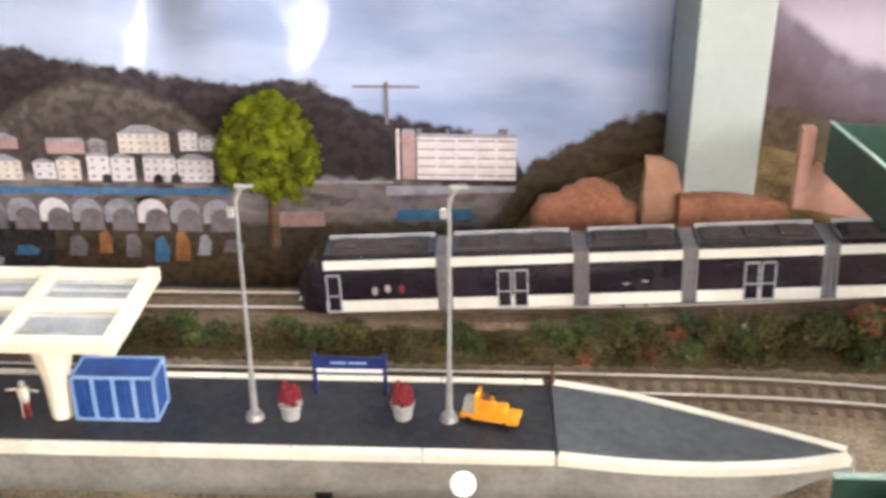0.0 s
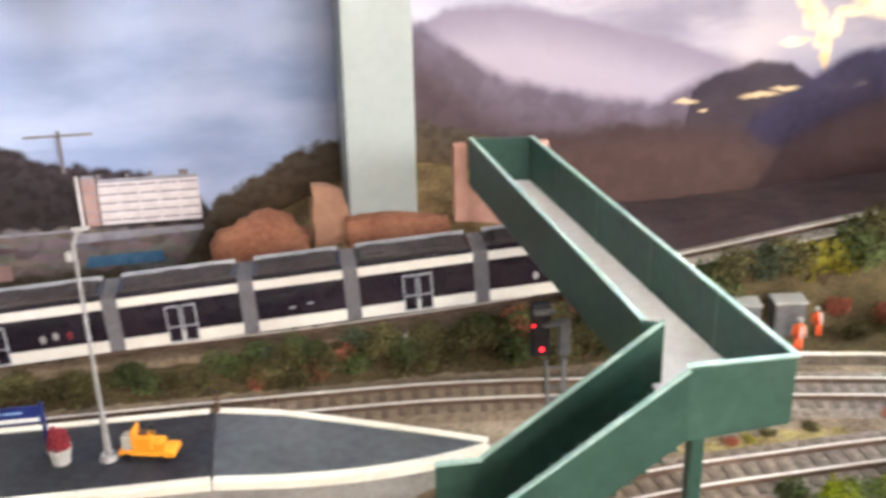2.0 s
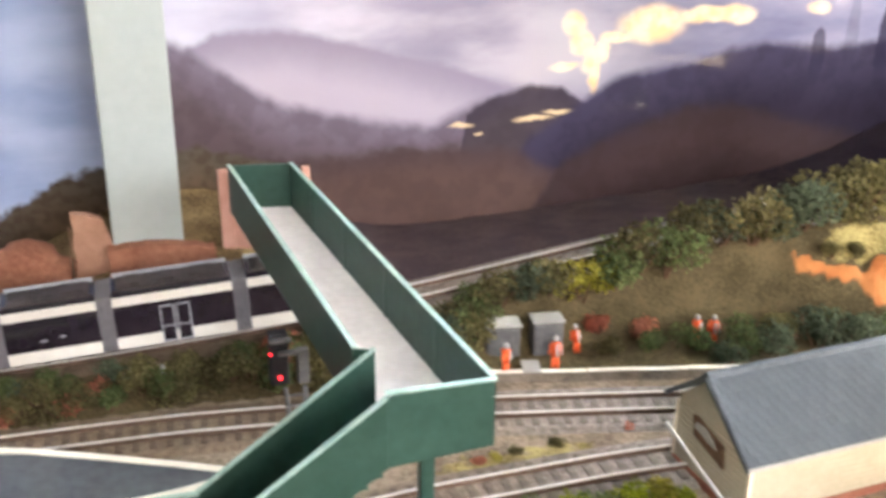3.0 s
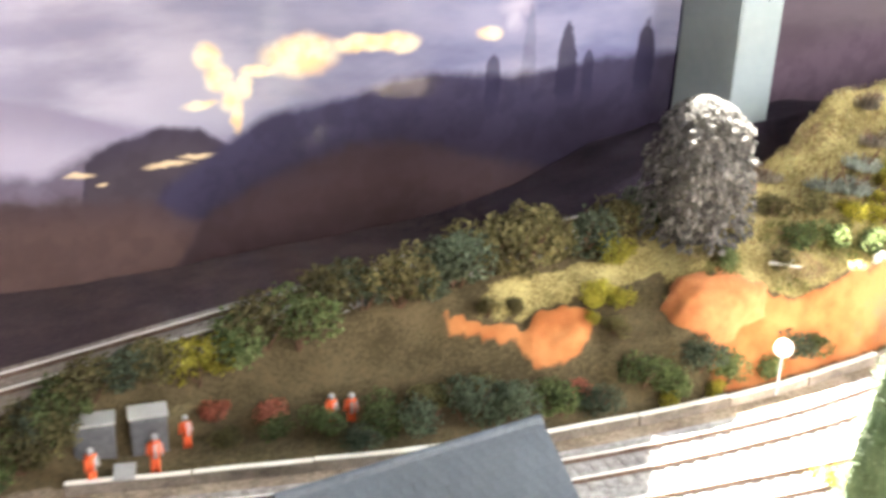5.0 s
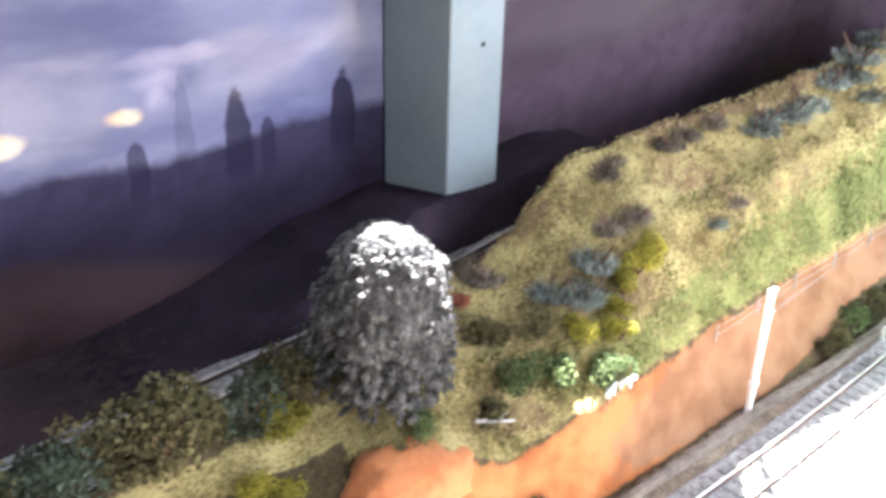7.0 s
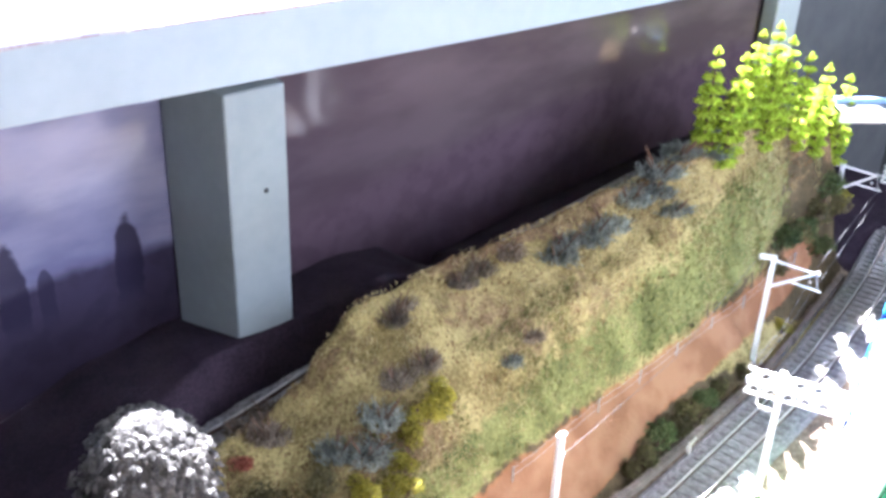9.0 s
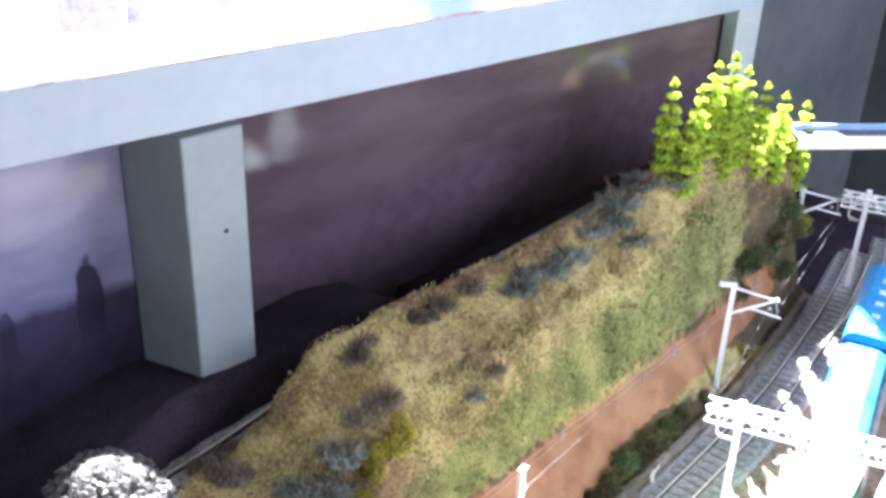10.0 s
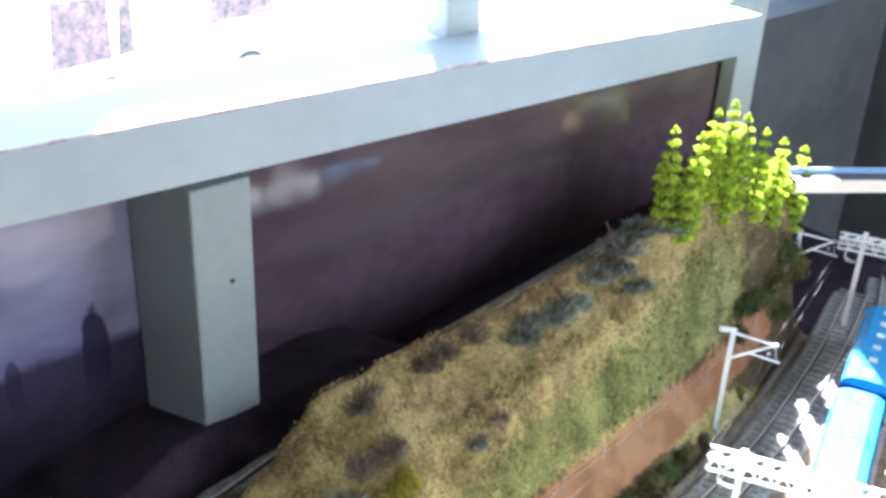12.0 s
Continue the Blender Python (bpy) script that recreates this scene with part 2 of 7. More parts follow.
    # left: headland woods, hillside, town, bank
    col = hill(col, [(-0.62, 0.125), (-0.40, 0.122), (-0.34, 0.121), (-0.29, 0.112), (-0.25, 0.104), (-0.20, 0.098), (-0.165, 0.101), (-0.145, 0.099), (-0.120, 0.083), (-0.09, 0.076), (-0.02, 0.06), (0.0, 0.02), (0.02, 0.0)], (0.075, 0.062, 0.070), (0.050, 0.042, 0.042), 0.03, 0.0025, 1.0, leafs, 0.6)
    col = hill(col, [(-0.62, 0.06), (-0.36, 0.072), (-0.325, 0.090), (-0.30, 0.099), (-0.265, 0.094), (-0.235, 0.082), (-0.21, 0.06), (-0.20, 0.02), (-0.19, 0.0)], (0.17, 0.145, 0.125), (0.10, 0.082, 0.075), 0.03, 0.004, 1.0, leafs, 0.6)
    vor = nt.nodes.new("ShaderNodeTexVoronoi")
    mp = nt.nodes.new("ShaderNodeMapping")
    mp.inputs["Scale"].default_value = (75, 1, 210)
    nt.links.new(tc.outputs["Object"], mp.inputs[0])
    nt.links.new(mp.outputs[0], vor.inputs["Vector"])
    vor.inputs["Scale"].default_value = 1.0
    hsv = nt.nodes.new("ShaderNodeHueSaturation")
    hsv.inputs["Saturation"].default_value, hsv.inputs["Value"].default_value = 0.30, 0.36
    nt.links.new(vor.outputs["Color"], hsv.inputs["Color"])
    town = mix(0.55, hsv.outputs[0], mix(soft(fine, 0.36, 0.64), (0.10, 0.060, 0.058), (0.27, 0.195, 0.185)))
    h = mth("MULTIPLY", ramp([(u(-0.62), (0.128,) * 3), (u(-0.10), (0.130,) * 3), (u(0.0), (0.112,) * 3), (u(0.03), (0.0,) * 3)], U), 0.25)
    col = mix(soft(mth("SUBTRACT", mth("ADD", edge, h), Z), -0.003, 0.003), col, town)
    col = hill(col, [(-0.03, 0.0), (-0.005, 0.045), (0.02, 0.060), (0.045, 0.074), (0.09, 0.084), (0.14, 0.092), (0.20, 0.07), (0.26, 0.0)], (0.10, 0.085, 0.065), (0.13, 0.085, 0.052), 0.04, 0.003, 1.2, leafs, 0.6)
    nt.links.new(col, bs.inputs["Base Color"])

    # two vertical creases where the laminated print has come away from its board
    wave = grain(7.0, 1)
    crease = None
    for xc, w in ((-0.244, 0.026), (-0.128, 0.044)):
        d = mth("DIVIDE", mth("SUBTRACT", X, xc), w)
        g = mth("EXPONENT", mth("MULTIPLY", mth("MULTIPLY", d, d), -1.0))
        crease = g if crease is None else mth("ADD", crease, g)
    lean = mth("MULTIPLY", mth("MAXIMUM", mth("SUBTRACT", Z, 0.088), 0.0), -0.34)
    bp = nt.nodes.new("ShaderNodeBump")
    bp.inputs["Strength"].default_value, bp.inputs["Distance"].default_value = 1.0, 1.0
    nt.links.new(mth("MULTIPLY_ADD", wave, 0.006, mth("MULTIPLY_ADD", grain(24.0, 1), 0.0009, mth("MULTIPLY", lean, crease))), bp.inputs["Height"])
    nt.links.new(bp.outputs[0], bs.inputs["Normal"])
    bs.inputs["Roughness"].default_value = 0.10
    bs.inputs["Specular IOR Level"].default_value = 0.3
    return m


def ground_material():
    """Zones of earth, dry grass, brown scatter, clay rock, green grass and dark earth with shade painted in, with
    ragged noisy borders.
    """
    m = bpy.data.materials.new("scenic_ground")
    m.use_nodes = True
    nt = m.node_tree
    bs = nt.nodes["Principled BSDF"]
    tc = nt.nodes.new("ShaderNodeTexCoord")

    def noise_node(scale, detail=4):
        n = nt.nodes.new("ShaderNodeTexNoise")
        n.inputs["Scale"].default_value, n.inputs["Detail"].default_value = scale, detail
        nt.links.new(tc.outputs["Object"], n.inputs["Vector"])
        return n.outputs[0]

    def ramp(src, a, b, lo=0.36, hi=0.64):
        r = nt.nodes.new("ShaderNodeValToRGB")
        r.color_ramp.elements[0].position, r.color_ramp.elements[1].position = lo, hi
        r.color_ramp.elements[0].color, r.color_ramp.elements[1].color = (*a, 1), (*b, 1)
        nt.links.new(src, r.inputs[0])
        return r.outputs[0]

    coarse, fine, mid = noise_node(38), noise_node(520, 3), noise_node(140)
    both = nt.nodes.new("ShaderNodeMath")
    both.operation = "MULTIPLY_ADD"
    both.inputs[1].default_value = 0.5
    half = nt.nodes.new("ShaderNodeMath")
    half.operation = "MULTIPLY"
    half.inputs[1].default_value = 0.5
    nt.links.new(coarse, half.inputs[0])
    nt.links.new(fine, both.inputs[0])
    nt.links.new(half.outputs[0], both.inputs[2])
    v = both.outputs[0]
    col = ramp(v, (0.15, 0.112, 0.075), (0.33, 0.262, 0.185), 0.40, 0.60)
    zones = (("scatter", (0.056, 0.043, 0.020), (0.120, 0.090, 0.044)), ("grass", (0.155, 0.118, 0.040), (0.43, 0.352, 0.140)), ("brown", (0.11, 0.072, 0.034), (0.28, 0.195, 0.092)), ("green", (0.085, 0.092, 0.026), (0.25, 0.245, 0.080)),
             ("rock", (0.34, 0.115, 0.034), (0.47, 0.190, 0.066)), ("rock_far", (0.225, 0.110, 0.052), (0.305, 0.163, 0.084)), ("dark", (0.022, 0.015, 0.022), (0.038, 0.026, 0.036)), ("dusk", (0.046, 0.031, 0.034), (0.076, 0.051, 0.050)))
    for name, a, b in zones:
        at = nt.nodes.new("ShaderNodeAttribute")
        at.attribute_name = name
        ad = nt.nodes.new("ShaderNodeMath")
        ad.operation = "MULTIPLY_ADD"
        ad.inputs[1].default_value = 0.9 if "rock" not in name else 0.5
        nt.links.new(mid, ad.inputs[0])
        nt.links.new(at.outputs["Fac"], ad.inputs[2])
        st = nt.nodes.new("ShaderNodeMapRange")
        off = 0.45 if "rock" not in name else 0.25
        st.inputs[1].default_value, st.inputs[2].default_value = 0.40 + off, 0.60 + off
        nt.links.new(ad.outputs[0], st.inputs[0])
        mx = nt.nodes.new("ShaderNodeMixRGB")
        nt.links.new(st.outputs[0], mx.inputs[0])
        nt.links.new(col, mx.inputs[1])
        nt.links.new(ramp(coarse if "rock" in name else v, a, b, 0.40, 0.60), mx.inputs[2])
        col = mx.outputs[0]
    nt.links.new(col, bs.inputs["Base Color"])
    bs.inputs["Roughness"].default_value = 0.95
    bs.inputs["Specular IOR Level"].default_value = 0.15
    bp = nt.nodes.new("ShaderNodeBump")
    bp.inputs["Strength"].default_value, bp.inputs["Distance"].default_value = 0.6, 0.0015
    nt.links.new(v, bp.inputs["Height"])
    nt.links.new(bp.outputs[0], bs.inputs["Normal"])
    return m


M = dict(
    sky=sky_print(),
    print_dark=mat("print_dark_woods", (0.030, 0.026, 0.030), (0.085, 0.075, 0.075), 60, 0.2, spec=0.5),
    print_white=mat("print_white_wall", (0.70, 0.64, 0.66), (0.92, 0.87, 0.88), 150, 0.25, spec=0.5),
    print_roof=mat("print_grey_roof", (0.27, 0.26, 0.30), (0.46, 0.45, 0.50), 120, 0.25, spec=0.5),
    print_blue=mat("print_blue_roof", (0.05, 0.15, 0.30), (0.12, 0.26, 0.42), 120, 0.25, spec=0.5),
    print_cream=mat("print_cream_wall", (0.66, 0.58, 0.52), (0.88, 0.80, 0.72), 140, 0.25, spec=0.5),
    print_shade=mat("print_shaded_wall", (0.16, 0.14, 0.15), (0.30, 0.26, 0.27), 140, 0.25, spec=0.5),
    print_pink=mat("print_pink_wall", (0.40, 0.24, 0.22), (0.58, 0.38, 0.34), 140, 0.25, spec=0.5),
    print_rust=mat("print_rust_orange", (0.30, 0.12, 0.05), (0.50, 0.24, 0.11), 140, 0.25, spec=0.5),
    timber=mat("pale_grey_green_paint", (0.50, 0.54, 0.50), (0.58, 0.62, 0.58), 30, 0.55, 0.05),
    timber_strip=mat("weathered_timber_strip", (0.13, 0.105, 0.08), (0.27, 0.225, 0.175), 90, 0.85, 0.2),
    worn=mat("chipped_reddish_edge", (0.30, 0.20, 0.19), (0.52, 0.50, 0.50), 70, 0.8, 0.2),
    beam=mat("blue_grey_beam_paint", (0.345, 0.40, 0.41), (0.385, 0.44, 0.445), 18, 0.5, 0.06),
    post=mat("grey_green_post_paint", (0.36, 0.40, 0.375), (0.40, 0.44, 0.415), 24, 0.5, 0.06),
    # second post: the same paint darkened for the shade it stands in
    post_shaded=mat("dull_grey_post_paint", (0.225, 0.26, 0.255), (0.255, 0.29, 0.285), 24, 0.5, 0.06),
    # pink and green mottling paints plants reflected in the van's windows
    van_glass=mat("dusty_van_glass", (0.020, 0.026, 0.018), (0.16, 0.090, 0.098), 5, 0.15, fine=3),
    tanwall=mat("tan_rendered_wall", (0.34, 0.18, 0.115), (0.44, 0.25, 0.165), 34, 0.9, 0.25),
    print_window=mat("print_window_grey", (0.34, 0.29, 0.31), (0.46, 0.40, 0.42), 140, 0.25, spec=0.5),
    sill=mat("white_sill_paint", (0.74, 0.74, 0.74), (0.82, 0.82, 0.82), 30, 0.5, 0.04),
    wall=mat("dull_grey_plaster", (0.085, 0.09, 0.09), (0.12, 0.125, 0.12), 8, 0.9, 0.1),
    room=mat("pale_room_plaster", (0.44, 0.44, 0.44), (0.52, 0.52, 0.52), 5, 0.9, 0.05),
    carpet=mat("dark_carpet", (0.06, 0.06, 0.07), (0.1, 0.1, 0.11), 40, 0.95, 0.1),
    grass_blade=mat("dry_grass_fibre", (0.28, 0.22, 0.085), (0.62, 0.53, 0.27), 70, 0.9, fine=8),
    grass_green=mat("olive_grass_fibre", (0.085, 0.095, 0.025), (0.25, 0.25, 0.075), 70, 0.9, fine=8),
    grass_brown=mat("brown_grass_fibre", (0.12, 0.065, 0.03), (0.32, 0.19, 0.085), 70, 0.9, fine=8),
    rock=mat("orange_clay_rock", (0.35, 0.118, 0.036), (0.48, 0.195, 0.070), 28, 0.85, 0.25, fine=7),
    rock2=mat("rusty_brown_rock", (0.22, 0.085, 0.05), (0.38, 0.17, 0.10), 40, 0.9, 0.4, fine=7),
    darkearth=mat("dark_brown_earth", (0.05, 0.025, 0.02), (0.13, 0.06, 0.04), 40, 0.9, 0.3),
    ballast=mat_along("ballast", ((0.14, 0.098, 0.064), (0.27, 0.20, 0.135)), ((0.19, 0.18, 0.17), (0.42, 0.40, 0.37)), 0.18, 0.45, 260, 0.9, 0.7),
    sleeper=mat_along("weathered_sleeper", ((0.095, 0.066, 0.042), (0.17, 0.125, 0.085)), ((0.19, 0.18, 0.165), (0.33, 0.315, 0.285)), 0.2, 0.5, 90, 0.8, 0.2),
    rust=mat("rusty_rail_web", (0.075, 0.045, 0.03), (0.15, 0.095, 0.065), 90, 0.8, 0.1),
    rail=mat("nickel_rail", (0.66, 0.62, 0.56), (0.80, 0.76, 0.70), 60, 0.28, 0.0, metal=0.35),
    tarmac=mat("black_platform_paint", (0.014, 0.014, 0.018), (0.040, 0.040, 0.046), 40, 0.55, 0.1),
    tarmac2=mat("worn_grey_platform_paint", (0.055, 0.062, 0.068), (0.10, 0.11, 0.118), 30, 0.5, 0.1),
    edge=mat("cream_edge_paint", (0.70, 0.64, 0.52), (0.82, 0.77, 0.66), 60, 0.6, 0.05),
    concrete=mat("grey_concrete", (0.22, 0.205, 0.185), (0.32, 0.30, 0.27), 50, 0.85, 0.2),
    cream=mat("cream_plastic", (0.80, 0.70, 0.54), (0.86, 0.77, 0.62), 40, 0.45),
    white=mat("white_paint", (0.74, 0.73, 0.70), (0.82, 0.81, 0.78), 60, 0.5),
    blue=mat("blue_container_paint", (0.015, 0.055, 0.22), (0.03, 0.09, 0.30), 60, 0.45, 0.05),
    bluetrim=mat("pale_blue_trim", (0.22, 0.36, 0.58), (0.30, 0.44, 0.66), 60, 0.5),
    steel=mat("galvanised_steel", (0.34, 0.33, 0.32), (0.48, 0.47, 0.46), 80, 0.45, metal=0.4),
    sign=mat("navy_sign_enamel", (0.012, 0.02, 0.11), (0.02, 0.035, 0.16), 60, 0.3),
    tub=mat("pale_plant_tub", (0.34, 0.33, 0.31), (0.46, 0.45, 0.42), 80, 0.8),
    flower=mat("dark_red_flowers", (0.12, 0.010, 0.018), (0.28, 0.032, 0.042), 300, 0.8, 0.4),
    orange=mat("orange_tractor_paint", (0.80, 0.26, 0.015), (0.90, 0.38, 0.03), 60, 0.45),
    black=mat("black_plastic", (0.010, 0.010, 0.012), (0.025, 0.025, 0.028), 60, 0.5),
    green=mat("bridge_green_paint", (0.020, 0.056, 0.040), (0.036, 0.084, 0.062), 30, 0.42, 0.05),
    greentop=mat("worn_green_edge", (0.22, 0.36, 0.30), (0.42, 0.54, 0.47), 120, 0.45),
    deck=mat("pale_deck", (0.62, 0.58, 0.55), (0.76, 0.72, 0.69), 40, 0.6, 0.05),
    tram_white=mat("tram_white", (0.72, 0.68, 0.60), (0.80, 0.77, 0.70), 40, 0.35),
    tram_dark=mat("tram_dark_glass", (0.012, 0.009, 0.015), (0.026, 0.018, 0.026), 30, 0.12, spec=0.6),
    tram_grey=mat("tram_bellows_grey", (0.14, 0.13, 0.14), (0.22, 0.21, 0.22), 60, 0.7),
    tram_roof=mat("tram_roof_grey", (0.036, 0.029, 0.028), (0.080, 0.064, 0.060), 70, 0.7),
    tram_door=mat("tram_door_frame", (0.36, 0.37, 0.40), (0.46, 0.47, 0.50), 60, 0.4),
    yellow=mat("yellow_paint", (0.75, 0.55, 0.03), (0.85, 0.65, 0.06), 60, 0.4),
    pink=mat("pink_render", (0.52, 0.27, 0.20), (0.62, 0.35, 0.27), 30, 0.85, 0.15),
    slate=mat("slate_roof", (0.060, 0.071, 0.080), (0.098, 0.112, 0.126), 60, 0.6, 0.1),
    slate_tile=mat("slate_tiles", (0.060, 0.071, 0.080), (0.094, 0.108, 0.120), 60, 0.6, 0.1, hue=0.08),
    boards=mat("cream_weatherboard", (0.44, 0.39, 0.28), (0.52, 0.46, 0.34), 60, 0.6, 0.05),
    brick=mat("red_brick", (0.26, 0.09, 0.06), (0.40, 0.16, 0.10), 160, 0.85, 0.3),
    cabinet=mat("grey_cabinet", (0.10, 0.10, 0.10), (0.17, 0.165, 0.16), 60, 0.6),
    cabtop=mat("pale_cabinet_top", (0.30, 0.29, 0.26), (0.38, 0.37, 0.34), 60, 0.6),
    hivis=mat("orange_clothing", (0.70, 0.085, 0.02), (0.82, 0.16, 0.05), 120, 0.8),
    trunk=mat("brown_bark", (0.10, 0.055, 0.03), (0.20, 0.12, 0.07), 120, 0.9, 0.4),
    leaf_lime=leaf("lime_foliage", (0.13, 0.165, 0.008), (0.29, 0.325, 0.02), 70, 0.9, 0.3),
    leaf_pine=leaf("bright_pine_foliage", (0.32, 0.42, 0.030), (0.62, 0.73, 0.085), 90, 0.9, 0.3),
    leaf_olive=leaf("olive_foliage", (0.078, 0.070, 0.030), (0.22, 0.19, 0.080), 60, 0.95, hue=0.35),
    leaf_green=leaf("green_foliage", (0.065, 0.095, 0.035), (0.18, 0.21, 0.08), 60, 0.95, hue=0.3),
    leaf_teal=leaf("blue_green_foliage", (0.056, 0.074, 0.044), (0.145, 0.17, 0.105), 60, 0.95, hue=0.3),
    leaf_yellow=leaf("yellow_foliage", (0.26, 0.23, 0.025), (0.46, 0.41, 0.07), 60, 0.95, hue=0.2),
    leaf_red=leaf("rust_red_foliage", (0.30, 0.085, 0.05), (0.50, 0.20, 0.13), 60, 0.95, hue=0.2),
    leaf_heather=leaf("grey_heather", (0.12, 0.132, 0.104), (0.38, 0.405, 0.345), 160, 0.95, hue=0.25),
    leaf_scrub=leaf("brown_grey_scrub", (0.12, 0.095, 0.065), (0.34, 0.285, 0.21), 160, 0.95, hue=0.25),
    leaf_grey=leaf("grey_brown_foliage", (0.062, 0.056, 0.049), (0.25, 0.235, 0.21), 120, 0.9, 0.3),
    lampglass=glow("white_lamp_globe", (0.85, 0.82, 0.74), 0.02),
    red_light=glow("red_signal_lens", (1.0, 0.02, 0.03), 0.10),
    pane=glass("clear_pane", alpha=0.30),
    winglass=glass("window_glass", alpha=0.06),
    roof_blue=mat("train_roof_blue", (0.03, 0.22, 0.50), (0.06, 0.32, 0.62), 30, 0.4),
    coach_green=mat("coach_green_paint", (0.03, 0.30, 0.10), (0.05, 0.40, 0.15), 30, 0.4),
    roof_white=mat("train_roof_white", (0.70, 0.72, 0.72), (0.80, 0.82, 0.82), 30, 0.4),
    lawn=mat("garden_ground", (0.70, 0.68, 0.66), (0.80, 0.78, 0.76), 2, 0.9),
    van=mat("white_van_paint", (0.78, 0.76, 0.78), (0.84, 0.82, 0.84), 3, 0.3),
)


# ------------------------------------------------------------------ building helpers
def link(name, bm, material, smooth=False):
    me = bpy.data.meshes.new(name)
    bm.normal_update()
    bm.to_mesh(me)
    bm.free()
    for m in (material if isinstance(material, (list, tuple)) else [material]):
        me.materials.append(m)
    if smooth:
        for p in me.polygons:
            p.use_smooth = True
    return new(name, me)


def part(name, bm, material, parent, label="", smooth=False):
    ob = link(name, bm, material, smooth)
    ob.parent = parent
    if label:
        ob["label"] = label
    return ob


def thing(name, x, y, z, label, category, group="", kind="", rz=0.0):
    ob = new(name)
    ob.matrix_basis = pose(x, y, z, 0, 0, rz)
    ob.empty_display_size = 0.01
    return tagged(ob, label, category, group, kind)


def box(bm, x0, x1, y0, y1, z0, z1, m=None, bevel=0.0):
    r = bmesh.ops.create_cube(bm, size=1.0)
    mt = Matrix.Translation(((x0 + x1) / 2, (y0 + y1) / 2, (z0 + z1) / 2)) @ Matrix.Diagonal((x1 - x0, y1 - y0, z1 - z0, 1))
    bmesh.ops.transform(bm, matrix=(m @ mt) if m else mt, verts=r["verts"])
    if bevel:
        es = {e for v in r["verts"] for e in v.link_edges}
        bmesh.ops.bevel(bm, geom=list(es), offset=bevel, segments=2, affect="EDGES", profile=0.5)
    return bm


def bx(x0, x1, y0, y1, z0, z1, bevel=0.0, m=None):
    return box(bmesh.new(), x0, x1, y0, y1, z0, z1, m, bevel)


def cyl(bm, p, q, r0, r1=None, n=10):
    p, q = Vector(p), Vector(q)
    d = q - p
    m = Matrix.Translation((p + q) / 2) @ d.to_track_quat("Z", "Y").to_matrix().to_4x4()
    bmesh.ops.create_cone(bm, cap_ends=True, segments=n, radius1=r0, radius2=r0 if r1 is None else r1, depth=d.length, matrix=m)
    return bm


def ball(bm, p, r, sub=2, s=(1, 1, 1)):
    bmesh.ops.create_icosphere(bm, subdivisions=sub, radius=r, matrix=Matrix.Translation(p) @ Matrix.Diagonal((*s, 1)))
    return bm


def prism(bm, pts, axis, a, b):
    """A polygon in the plane across an axis, drawn out from a to b along it. Points: the two other coordinates in x, y, z order."""
    def at(p, v):
        return {"x": (v, p[0], p[1]), "y": (p[0], v, p[1]), "z": (p[0], p[1], v)}[axis]
    va = [bm.verts.new(at(p, a)) for p in pts]
    vb = [bm.verts.new(at(p, b)) for p in pts]
    bm.faces.new(va)
    bm.faces.new(vb[::-1])
    n = len(pts)
    for i in range(n):
        bm.faces.new((va[i], vb[i], vb[(i + 1) % n], va[(i + 1) % n]))
    bmesh.ops.recalc_face_normals(bm, faces=bm.faces[:])
    return bm


def lerp_table(tab, x):
    if x <= tab[0][0]:
        return tab[0][1:]
    for a, b in zip(tab, tab[1:]):
        if x <= b[0]:
            f = (x - a[0]) / (b[0] - a[0])
            f = f * f * (3 - 2 * f) * 0.5 + f * 0.5
            return tuple(p + (q - p) * f for p, q in zip(a[1:], b[1:]))
    return tab[-1][1:]


